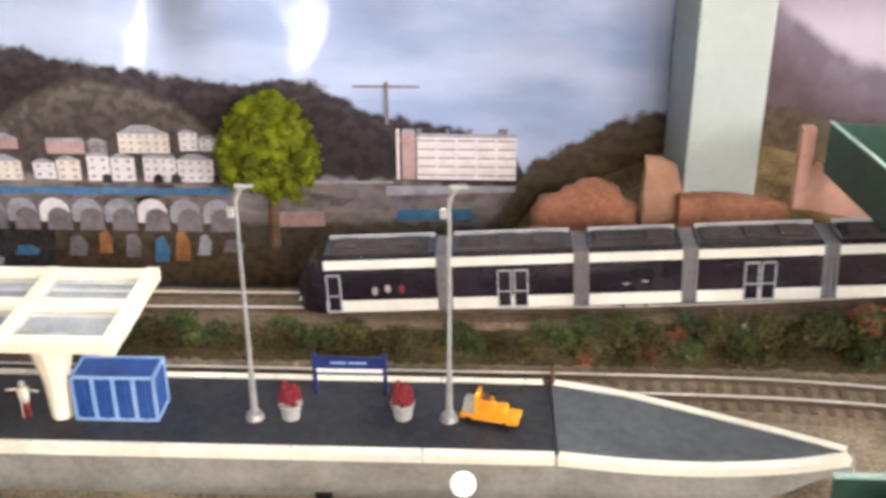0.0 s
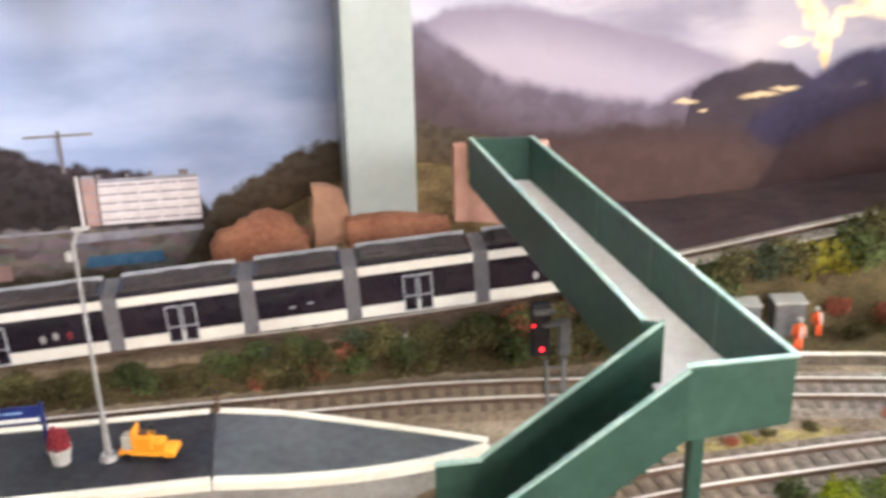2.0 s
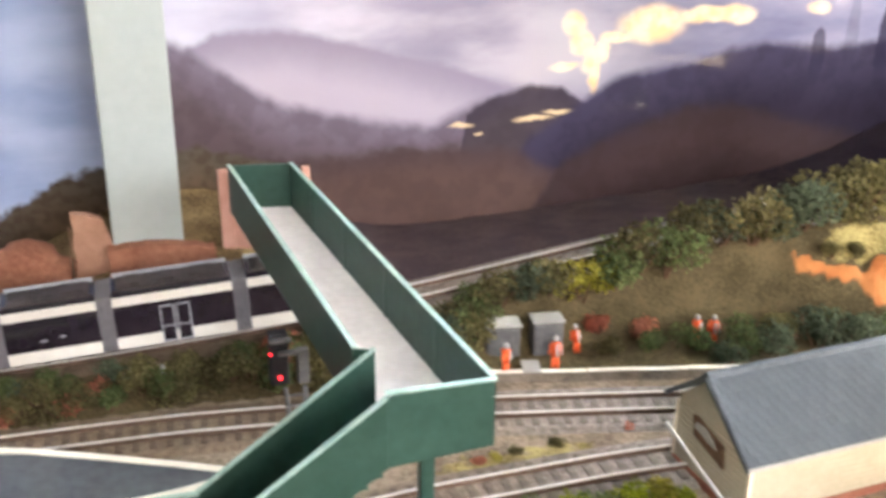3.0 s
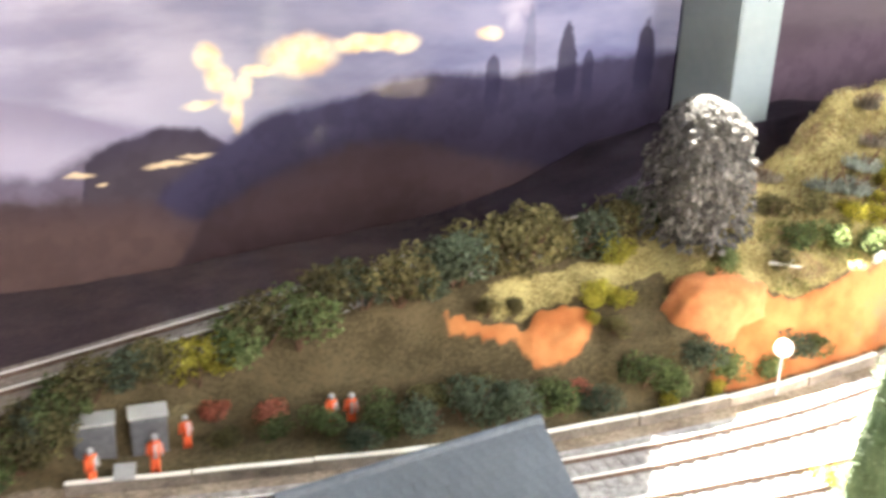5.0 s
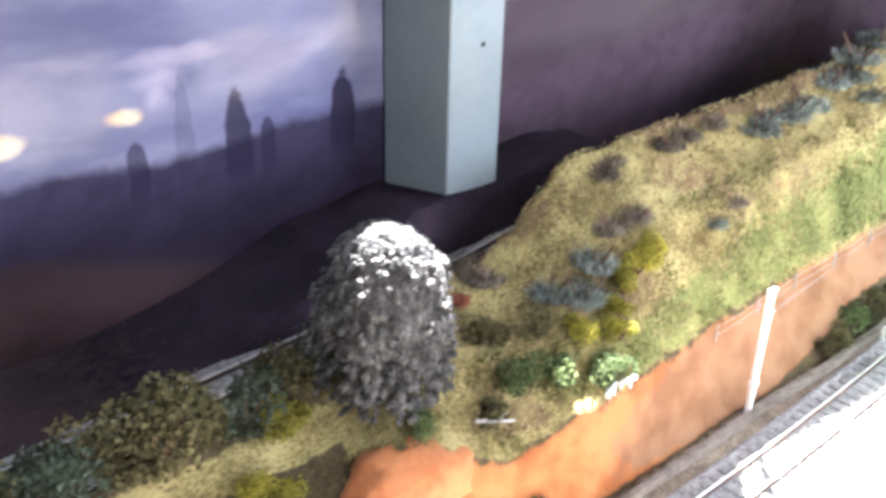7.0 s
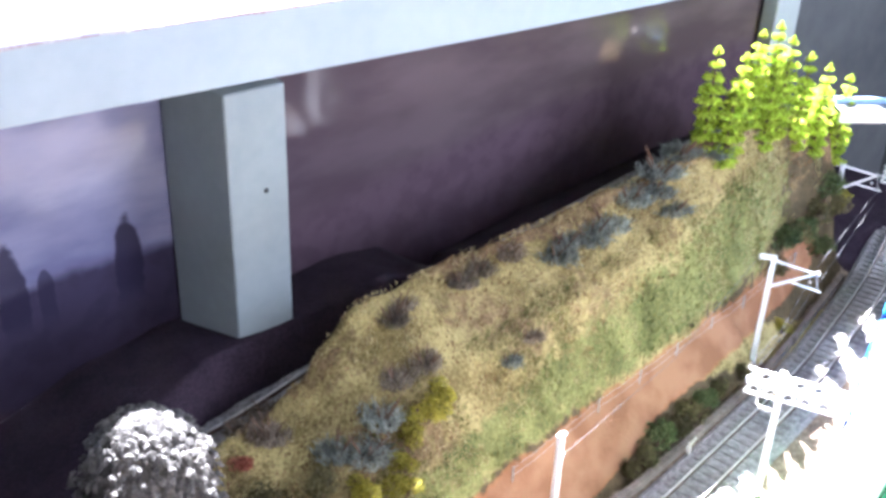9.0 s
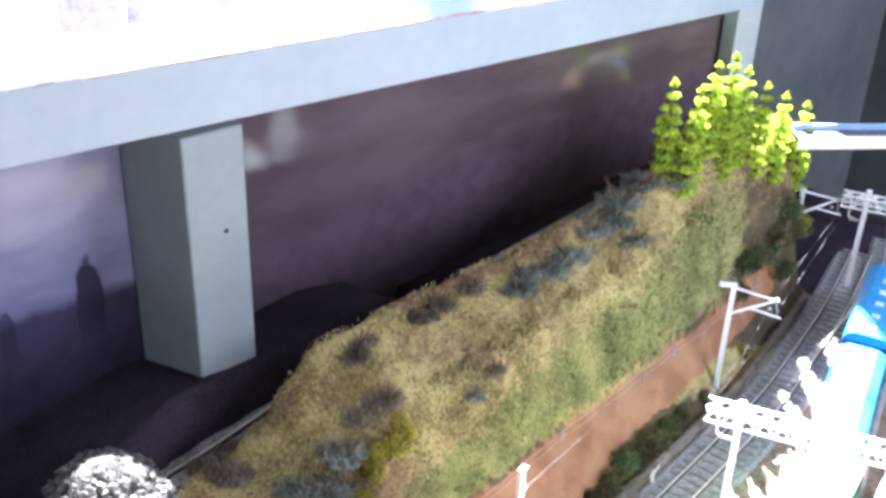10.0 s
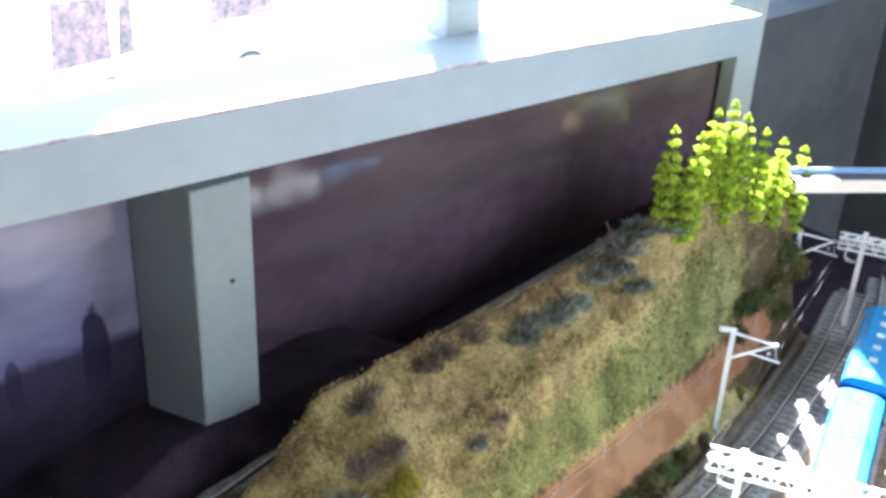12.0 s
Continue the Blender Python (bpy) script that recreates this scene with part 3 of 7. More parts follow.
# ------------------------------------------------------------------ terrain
# per x: trackside edge y | rock foot-top y, z | mid slope y, z | crest y, z | tram road z
PROFILE = [
    (-0.60, 0.020, 0.025, 0.002, 0.034, 0.004, 0.044, 0.006, 0.006),
    (-0.10, 0.020, 0.026, 0.003, 0.036, 0.006, 0.045, 0.009, 0.009),
    (0.10, 0.020, 0.027, 0.004, 0.037, 0.010, 0.047, 0.015, 0.015),
    (0.25, 0.016, 0.028, 0.005, 0.038, 0.014, 0.050, 0.027, 0.027),
    (0.35, -0.002, 0.030, 0.004, 0.045, 0.018, 0.055, 0.038, 0.038),
    (0.45, -0.022, 0.028, 0.006, 0.045, 0.028, 0.055, 0.050, 0.048),
    (0.55, -0.035, 0.000, 0.014, 0.030, 0.036, 0.060, 0.060, 0.056),
    (0.62, -0.038, -0.012, 0.034, 0.025, 0.046, 0.070, 0.064, 0.060),
    (0.652, -0.038, 0.006, 0.060, 0.034, 0.066, 0.075, 0.070, 0.064),
    (0.70, -0.036, -0.014, 0.046, 0.030, 0.070, 0.085, 0.085, 0.068),
    (0.75, -0.031, -0.014, 0.056, 0.035, 0.080, 0.095, 0.086, 0.070),
    (0.775, -0.028, -0.009, 0.056, 0.038, 0.090, 0.097, 0.099, 0.070),
    (0.79, -0.026, -0.006, 0.056, 0.039, 0.098, 0.099, 0.117, 0.070),
    (0.812, -0.023, -0.001, 0.055, 0.042, 0.105, 0.100, 0.1345, 0.071),
    (0.87, -0.014, 0.014, 0.050, 0.050, 0.107, 0.102, 0.1385, 0.078),
    (0.95, -0.006, 0.033, 0.042, 0.060, 0.109, 0.105, 0.141, 0.085),
    (1.05, 0.012, 0.049, 0.040, 0.072, 0.112, 0.108, 0.146, 0.096),
    (1.09, 0.019, 0.056, 0.040, 0.077, 0.120, 0.104, 0.158, 0.102),
    (1.14, 0.031, 0.064, 0.038, 0.080, 0.126, 0.100, 0.168, 0.108),
    (1.18, 0.041, 0.074, 0.038, 0.088, 0.126, 0.104, 0.167, 0.112),
    (1.23, 0.056, 0.085, 0.036, 0.094, 0.112, 0.107, 0.152, 0.112),
    (1.27, 0.067, 0.088, 0.036, 0.096, 0.090, 0.106, 0.124, 0.110),
    (1.298, 0.077, 0.098, 0.034, 0.108, 0.083, 0.121, 0.110, 0.103),
    (1.306, 0.080, 0.101, 0.002, 0.111, 0.003, 0.124, 0.004, 0.004),
    (1.36, 0.096, 0.130, 0.002, 0.145, 0.003, 0.165, 0.004, 0.004),
]


def ground_z(x, y):
    ye, yr, zr, ym, zm, yc, zc, zt = lerp_table(PROFILE, x)
    back = 0.055 * math.exp(-((x - 0.12) / 0.10) ** 2)
    pts = [(ye + 0.004, 0.0), (ye + 0.012, 0.004), (yr, zr), (ym, zm), (yc, zc), (yc + 0.012, zt if zc <= zt + 0.01 else zt),
           (yc + 0.055, zt), (yc + 0.075, zt + back * 0.7 - 0.003), (0.215, max(zt - 0.02, zt * 0.6) + back)]
    if x < 0.0:
        drop = 0.058 * min(1, -x / 0.05)
        pts[-2] = (pts[-2][0], pts[-2][1] - drop)
        pts[-1] = (pts[-1][0], pts[-1][1] - drop)
    if 0.35 < x < 0.95:
        f = min(1.0, (x - 0.35) / 0.2)
        up = 0.034 * max(0.0, min(1, (x - 0.50) / 0.24)) ** 2 * min(1, (0.95 - x) / 0.08)
        pts[-3] = (yc + 0.055 - 0.021 * f, zt)
        pts[-2] = (yc + 0.075 - 0.029 * f, zt + up - 0.003)
        pts[-1] = (pts[-1][0], zt * (0.6 + 0.4 * min(1.0, up / 0.02)) + 0.5 * up)
    if y < -0.06 and x < 0.12:
        return -0.020 * max(0.0, min(1.0, (0.12 - x) / 0.06)) * max(0.0, 1 - max(0.0, abs(y + 0.079) - 0.012) / 0.006)
    if y <= pts[0][0]:
        return 0.0
    for (a, za), (b, zb) in zip(pts, pts[1:]):
        if y <= b and b > a:
            return za + (zb - za) * (y - a) / (b - a)
    return pts[-1][1]


def build_terrain():
    bm = bmesh.new()
    xs = [-0.62 + i * 0.004 for i in range(525)]
    ys = [-0.75, -0.6, -0.45, -0.35, -0.28, -0.22, -0.18, -0.15, -0.12] + [-0.106 + j * 0.004 for j in range(81)]
    layer = {k: bm.verts.layers.float.new(k) for k in ("scatter", "grass", "brown", "green", "rock", "rock_far", "dark", "dusk")}
    ramp = lambda v, a, b: max(0.0, min(1.0, (v - a) / (b - a)))
    grid = []
    for x in xs:
        col = []
        ye, yr, zr, ym, zm, yc, zc, zt = lerp_table(PROFILE, x)
        for y in ys:
            z = ground_z(x, y)
            foot = 0.004 + 0.013 * ramp(x, 0.90, 1.0)
            rocky = ramp(y, ye + foot, ye + foot + 0.009) * (1 - ramp(y, yr - 0.004, yr + 0.006)) * ramp(x, 0.625, 0.645) * (1 - ramp(x, 1.27, 1.31))
            wob = 0.30 * noise.noise((x * 70, y * 70, 7)) + 0.22 * noise.noise((x * 180, y * 180, 5))
            low = ramp(1.15 + wob - math.hypot((x - 0.554 - 0.3 * (y - 0.019)) / 0.024, (y - 0.019) / 0.0155), 0.0, 0.45)
            tail = abs(y - 0.044 + 0.43 * (x - 0.490)) / 0.0065
            low = max(low, 0.75 * ramp(1.1 + 1.3 * wob - tail, 0.0, 0.5) * ramp(x, 0.485, 0.50) * (1 - ramp(x, 0.535, 0.55)))
            rocky = max(rocky, low)
            amp = min(1.0, max(0.0, z * 60)) * (0.0035 - 0.002 * rocky) * (1 - 0.75 * ramp(y, yc + 0.010, yc + 0.020))
            z += amp * noise.noise((x * 40, y * 40, 3)) + amp * 0.6 * noise.noise((x * 110, y * 110, 9)) * (1 - rocky) + 0.006 * low + 0.004 * low * noise.noise((x * 120, y * 120, 11))
            v = bm.verts.new((x, y, z - 0.001))
            v[layer["rock"]] = rocky
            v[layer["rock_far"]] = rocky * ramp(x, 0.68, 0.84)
            clay = ramp(y, 0.090, 0.100) * ramp(x, -0.03, 0.0) * (1 - ramp(x, 0.20, 0.24))
            # dark earth behind the crest, its colour deepened for the shade there
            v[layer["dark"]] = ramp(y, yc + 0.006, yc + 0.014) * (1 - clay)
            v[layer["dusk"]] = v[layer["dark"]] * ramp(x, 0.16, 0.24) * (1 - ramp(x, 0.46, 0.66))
            v[layer["scatter"]] = ramp(y, ye + 0.003, ye + 0.010)
            # far-end dark also paints the shade below the road bridge
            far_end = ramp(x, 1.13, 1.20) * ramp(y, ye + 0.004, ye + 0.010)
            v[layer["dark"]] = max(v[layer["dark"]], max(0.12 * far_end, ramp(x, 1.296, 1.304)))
            v[layer["grass"]] = max(ramp(y, yr - 0.002, yr + 0.008) * ramp(x, 0.61, 0.66) * (1 - 0.7 * ramp(x, 1.15, 1.21)), ramp(y, 0.030, 0.040) * (1 - ramp(y, 0.050, 0.058)) * ramp(x, 0.50, 0.54))
            v[layer["grass"]] = max(v[layer["grass"]], 0.62 * ramp(x, 0.20, 0.24) * (1 - ramp(x, 0.30, 0.35)) * ramp(y, -0.080, -0.072) * (1 - ramp(y, -0.060, -0.052)))
            v[layer["brown"]] = (0.50 + 0.9 * noise.noise((x * 16, y * 22, 40))) * ramp(y, yr - 0.002, yr + 0.010) * ramp(x, 0.64, 0.70) * 0.62 + clay + 0.8 * ramp(y, yc - 0.008, yc - 0.003) * ramp(x, 0.84, 0.90)
            v[layer["green"]] = 0.75 * ramp(y, yr - 0.002, yr + 0.006) * (1 - ramp(y, yr + 0.014, yr + 0.03)) * ramp(x, 0.72, 0.78) * (1 - ramp(x, 1.16, 1.24))
            col.append(v)
        grid.append(col)
    for i in range(len(xs) - 1):
        for j in range(len(ys) - 1):
            bm.faces.new((grid[i][j], grid[i + 1][j], grid[i + 1][j + 1], grid[i][j + 1])).smooth = True
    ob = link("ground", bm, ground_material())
    return tagged(ob, "model railway ground with dry grass hill and orange clay cutting", "ground", kind="structure")


build_terrain()

# ------------------------------------------------------------------ printed board behind the layout
BY = 0.205
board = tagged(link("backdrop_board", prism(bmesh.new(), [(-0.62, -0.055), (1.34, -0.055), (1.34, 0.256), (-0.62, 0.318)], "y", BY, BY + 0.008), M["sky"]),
               "glossy wavy printed landscape board with blue and sunset sky and painted-in reflections", "backdrop", kind="structure")


def ragged(pts, step=0.004, amp=0.003, seed=0):
    """Subdivides the outline and roughens it."""
    out = []
    n = len(pts)
    for i in range(n):
        a, b = Vector(pts[i]), Vector(pts[(i + 1) % n])
        k = max(1, int((b - a).length / step))
        for j in range(k):
            p = a + (b - a) * (j / k)
            out.append((p.x + amp * noise.noise((p.x * 90, p.y * 90, seed)), p.y + amp * noise.noise((p.x * 130, p.y * 130, seed + 5.3))))
    return out


def plate(name, pts, layer, material, amp=0.0, seed=0, step=0.004):
    p = ragged(pts, step, amp, seed) if amp else pts
    y = BY - 0.0004 * layer
    return part(name, prism(bmesh.new(), p, "y", y - 0.0003, y), material, board)


# the town on the print
def printed_house(x0, x1, z0, z1, floors, cols, wall="print_white", roof="gable", layer=4, wide=0.17, high=0.17):
    """A house of the printed town: wall, roof and rows of small windows."""
    h = plate("printed_house", [(x0, z0), (x1, z0), (x1, z1), (x0, z1)], layer, M[wall])
    y = BY - 0.0004 * layer
    w = x1 - x0
    if roof == "gable":
        rf = [(x0 - 0.0008, z1 - 0.0004), (x1 + 0.0008, z1 - 0.0004), (x0 + w * 0.62, z1 + w * 0.17), (x0 + w * 0.30, z1 + w * 0.17)]
    else:
        rf = [(x0, z1 - 0.0003), (x1, z1 - 0.0003), (x1 - 0.001, z1 + 0.0022), (x0 + 0.001, z1 + 0.0022)]
    part("printed_roof", prism(bmesh.new(), rf, "y", y - 0.0006, y - 0.0003), M["print_roof"], h)
    bm = bmesh.new()
    for f in range(floors):
        for c in range(cols):
            cx = x0 + w * (c + 0.5) / cols
            cz = z0 + (z1 - z0) * (f + 0.55) / floors
            hw, hh = w / cols * wide, (z1 - z0) / floors * high
            box(bm, cx - hw, cx + hw, y - 0.0005, y - 0.0003, cz - hh, cz + hh)
    p = part("printed_windows", bm, M["print_window"], h)
    p["kind"] = "stuff"


for x0, x1, z0, z1, wall, roof, lay in ((-0.337, -0.322, 0.031, 0.043, "print_white", "gable", 4), (-0.321, -0.305, 0.030, 0.045, "print_cream", "gable", 4), (-0.326, -0.300, 0.049, 0.058, "print_pink", "flat", 3), (-0.298, -0.285, 0.050, 0.058, "print_shade", "gable", 3),
                                         (-0.300, -0.285, 0.030, 0.048, "print_white", "flat", 4), (-0.284, -0.268, 0.030, 0.047, "print_white", "gable", 4), (-0.277, -0.243, 0.050, 0.064, "print_cream", "gable", 3),
                                         (-0.262, -0.240, 0.030, 0.047, "print_white", "flat", 4), (-0.239, -0.215, 0.030, 0.046, "print_white", "gable", 4), (-0.236, -0.224, 0.052, 0.065, "print_white", "gable", 3), (-0.223, -0.210, 0.052, 0.061, "print_white", "gable", 3),
                                         (-0.372, -0.345, 0.030, 0.044, "print_cream", "gable", 4), (-0.42, -0.38, 0.03, 0.046, "print_white", "gable", 4), (-0.365, -0.345, 0.052, 0.06, "print_pink", "gable", 3)):
    printed_house(x0, x1, z0, z1, 3 if z1 - z0 > 0.013 else 2, max(2, int((x1 - x0) / 0.0055)), wall, roof, lay)
printed_house(-0.079, -0.014, 0.034, 0.064, 5, 5, "print_white", "flat", 4, 0.44, 0.11)
printed_house(-0.089, -0.080, 0.034, 0.067, 5, 2, "print_pink", "flat", 4, 0.30, 0.12)
for x, w in ((-0.079, 0.003), (-0.060, 0.002), (-0.046, 0.003), (-0.026, 0.006)):
    plate("printed_chimney", [(x, 0.066), (x + w, 0.066), (x + w, 0.0695), (x, 0.0695)], 4, M["print_shade"])
plate("printed_chimney", [(-0.0925, 0.034), (-0.0905, 0.034), (-0.0905, 0.069), (-0.0925, 0.069)], 4, M["print_white"])
for z in (0.0395, 0.0455, 0.0515, 0.0575):
    plate("printed_balcony", [(-0.078, z), (-0.015, z), (-0.015, z + 0.0006), (-0.078, z + 0.0006)], 6, M["print_cream"])
plate("printed_promenade", [(-0.10, 0.022), (-0.014, 0.026), (-0.014, 0.030), (-0.10, 0.029)], 5, M["print_roof"])
plate("printed_terrace", [(-0.16, 0.030), (-0.095, 0.031), (-0.095, 0.0325), (-0.16, 0.032)], 5, M["print_roof"])
plate("printed_blue_roof", [(-0.40, 0.020), (-0.205, 0.021), (-0.205, 0.026), (-0.40, 0.025)], 5, M["print_blue"], 0.001, 8)
for i in range(9):
    x, w = -0.405 + i * 0.0225, 0.0205
    arch = lambda r, z0: [(x + w / 2 + r * math.cos(a), z0 + r * 0.95 * math.sin(a)) for a in (0, 0.5, 1.0, 1.57, 2.14, 2.64, 3.14)]
    plate("printed_shed", [(x, 0.000), (x + w, 0.000)] + arch(w / 2, 0.008), 6, M["print_roof"] if i % 3 else M["print_white"])
    plate("printed_shed_front", [(x + 0.004, -0.006), (x + w + 0.001, -0.006)] + [(px + 0.003, pz) for px, pz in arch(w / 2 * 0.80, 0.003)], 7, M["print_shade"])
plate("printed_blue_awning", [(-0.094, 0.004), (-0.042, 0.005), (-0.043, 0.013), (-0.092, 0.012)], 5, M["print_blue"])
plate("printed_pale_van", [(-0.175, -0.002), (-0.142, -0.001), (-0.142, 0.010), (-0.175, 0.009)], 5, M["print_pink"])
for x in (-0.291, -0.256, -0.244, -0.216):
    plate("printed_shrub", ragged([(x, 0.029), (x + 0.007, 0.029), (x + 0.0065, 0.034), (x + 0.0035, 0.036), (x + 0.0005, 0.034)], 0.002, 0.001, x * 100), 6, M["print_dark"])
plate("printed_quay", [(-0.44, -0.046), (-0.335, -0.046), (-0.330, -0.004), (-0.44, -0.002)], 3, M["print_dark"], 0.002, 3)
for x, z, w, h, m in ((-0.425, -0.030, 0.020, 0.008, "print_blue"), (-0.392, -0.034, 0.024, 0.009, "print_roof"), (-0.360, -0.026, 0.018, 0.008, "print_blue"), (-0.322, -0.026, 0.014, 0.016, "print_shade"),
                      (-0.300, -0.024, 0.010, 0.018, "print_rust"), (-0.282, -0.026, 0.012, 0.018, "print_shade"), (-0.262, -0.030, 0.011, 0.020, "print_blue"), (-0.247, -0.029, 0.011, 0.024, "print_rust"), (-0.231, -0.024, 0.010, 0.016, "print_roof"),
                      (-0.214, -0.022, 0.016, 0.010, "print_shade"), (-0.130, -0.010, 0.020, 0.007, "print_dark"), (-0.030, -0.006, 0.018, 0.008, "print_dark")):
    plate("printed_boat", [(x, z), (x + w * 0.9, z), (x + w, z + h * 0.6), (x + w * 0.7, z + h), (x + w * 0.2, z + h * 0.9)], 6, M[m], 0.001, x * 50)
cr = bmesh.new()
box(cr, -0.120, -0.077, BY - 0.0016, BY - 0.0008, 0.0965, 0.0980)
box(cr, -0.0995, -0.0972, BY - 0.0016, BY - 0.0008, 0.072, 0.1005)
part("printed_crane", cr, M["print_shade"], board)

# ------------------------------------------------------------------ posts, beam, window, room
def post(x0, x1, y0, zb, zt, label, splay=0.0, paint="post"):
    """Square timber post against the board; splay: how far its back edge stands out to one side."""
    bm = prism(bmesh.new(), [(x0, y0), (x1, y0), (x1, BY - 0.002), (x0 - splay, BY - 0.002)], "z", zb, zt)
    bmesh.ops.bevel(bm, geom=bm.edges[:], offset=0.0012, segments=2, affect="EDGES", profile=0.5)
    ob = link("post", bm, M[paint])
    tagged(ob, label, "post", kind="structure")
    return ob


post(0.081, 0.1225, 0.125, 0.03, 0.258, "pale green-grey painted timber post under the window beam")
c2 = post(0.7665, 0.8030, 0.150, 0.075, 0.2495, "pale green-grey painted timber post with a nail hole", 0.0115, "post_shaded")
part("nail_hole", ball(bmesh.new(), (0.789, 0.1502, 0.189), 0.0017, 2, (1, 0.4, 1)), M["black"], c2)

bm = prism(bmesh.new(), [(-0.62, 0.300), (0.67, 0.259), (0.96, 0.250), (1.25, 0.2425), (1.25, 0.2715), (0.96, 0.2855), (0.68, 0.2955), (-0.62, 0.331)], "y", 0.146, 0.20)
for v in bm.verts:
    if v.co.x < 0 and v.co.z < 0.31:
        v.co.z = 0.292
wb = tagged(link("window_beam", bm, M["beam"]), "long blue-grey painted beam below the window", "beam", kind="structure")
TOP = [(-0.62, 0.331), (0.68, 0.2955), (0.96, 0.2855), (1.25, 0.2715)]
for (xa, za), (xb, zb) in zip(TOP, TOP[1:]):
    n = int((xb - xa) / 0.012)
    up, dn = [], []
    for k in range(n + 1):
        x, z = xa + (xb - xa) * k / n, za + (zb - za) * k / n
        up.append((x, z + 0.0006 + 0.0006 * noise.noise((x * 60, 0, 1))))
        dn.append((x, z - 0.0008 - 0.0011 * noise.noise((x * 45, 3, 1))))
    part("worn_edge", prism(bmesh.new(), up + dn[::-1], "y", 0.1452, 0.1475), M["worn"], wb, "chipped reddish-brown top edge")
bm = prism(bmesh.new(), [(-0.62, 0.324), (1.45, 0.2577), (1.45, 0.2627), (-0.62, 0.330)], "y", 0.2005, 0.238)
tagged(link("window_sill", bm, M["sill"]), "white painted window sill board", "sill", kind="structure")
win = thing("window_1", 0.3, 0.31, 0.30, "wide window with a thick pale mullion over the layout", "window", kind="structure")
win.matrix_basis = Matrix.Identity(4)
part("mullion", bx(0.983, 1.012, 0.202, 0.226, 0.2800, 0.95, 0.002), M["post"], win)
part("window_frame", bx(-0.62, 1.515, 0.281, 0.32, 0.95, 0.999), M["timber"], win)
part("jamb", bx(1.485, 1.515, 0.28, 0.34, 0.262, 1.0), M["timber"], win)
part("jamb", bx(-0.66, -0.62, 0.15, 0.34, 0.20, 1.0), M["timber"], win)
for a, b in ((-0.62, 0.983), (1.012, 1.485)):
    g = part("pane", bx(a, b, 0.345, 0.349, 0.30, 0.95), M["winglass"], win)
    g.visible_shadow = False

RX0, RX1, RY0, RZ0, RZ1 = -1.6, 1.62, -2.2, -0.9, 1.5


def structure(name, bm, m, label, cat):
    return tagged(link(name, bm, m), label, cat, kind="structure")


structure("floor", bx(RX0, RX1, RY0, 0.34, RZ0 - 0.1, RZ0), M["carpet"], "dark carpeted room floor", "floor")
structure("ceiling", bx(RX0, RX1, RY0, 0.34, RZ1, RZ1 + 0.1), M["room"], "plain pale room ceiling", "ceiling")
# west wall is out of view, made dark to dim the posts' left faces
structure("wall_west", bx(RX0 - 0.1, RX0, RY0, 0.34, RZ0, RZ1), M["wall"], "dull grey unseen room wall, dark to cut bounce light", "wall")
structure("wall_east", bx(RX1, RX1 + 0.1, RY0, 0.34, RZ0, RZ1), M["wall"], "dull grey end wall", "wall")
structure("wall_south", bx(RX0, RX1, RY0 - 0.1, RY0, RZ0, RZ1), M["room"], "plain pale room wall", "wall")
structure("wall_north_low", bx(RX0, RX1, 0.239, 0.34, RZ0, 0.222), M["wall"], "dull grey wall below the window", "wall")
structure("wall_north_high", bx(RX0, RX1, 0.21, 0.34, 1.0, RZ1), M["room"], "plain wall above the window", "wall")
structure("wall_north_left", bx(RX0, -0.66, 0.21, 0.34, 0.262, 1.0), M["room"], "plain wall beside the window", "wall")
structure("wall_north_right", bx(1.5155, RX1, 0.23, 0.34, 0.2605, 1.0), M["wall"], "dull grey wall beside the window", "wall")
post(1.289, 1.321, 0.188, 0.08, 0.275, "pale green-grey painted timber corner post")
structure("baseboard", bx(-0.62, 1.5, -0.55, 0.22, -0.10, -0.055), M["boards"], "plywood baseboard of the model railway", "baseboard")

# outside
structure("garden", bx(-60, 80, 0.36, 90, -8.5, -8.33), M["lawn"], "sunlit pale paving far below the window", "ground")
# added wall out of view, placed to end the sunlit area on the left
structure("roof_overhang", bx(-2.5, 0.990, 0.52, 0.56, 0.66, 2.2), M["room"], "added unseen wall that shades one pane", "wall")
# added slab out of view; its outline leaves tree tops and front tracks sunlit
structure("balcony_parapet", prism(bmesh.new(), [(0.990, 0.66), (1.95, 0.66), (1.95, 1.02), (1.632, 1.02), (1.630, 0.740), (1.59, 0.745), (1.415, 0.805), (1.12, 0.838), (0.990, 0.840)], "y", 0.53, 0.55), M["room"], "added unseen slab outside the window that blocks low sun", "wall")


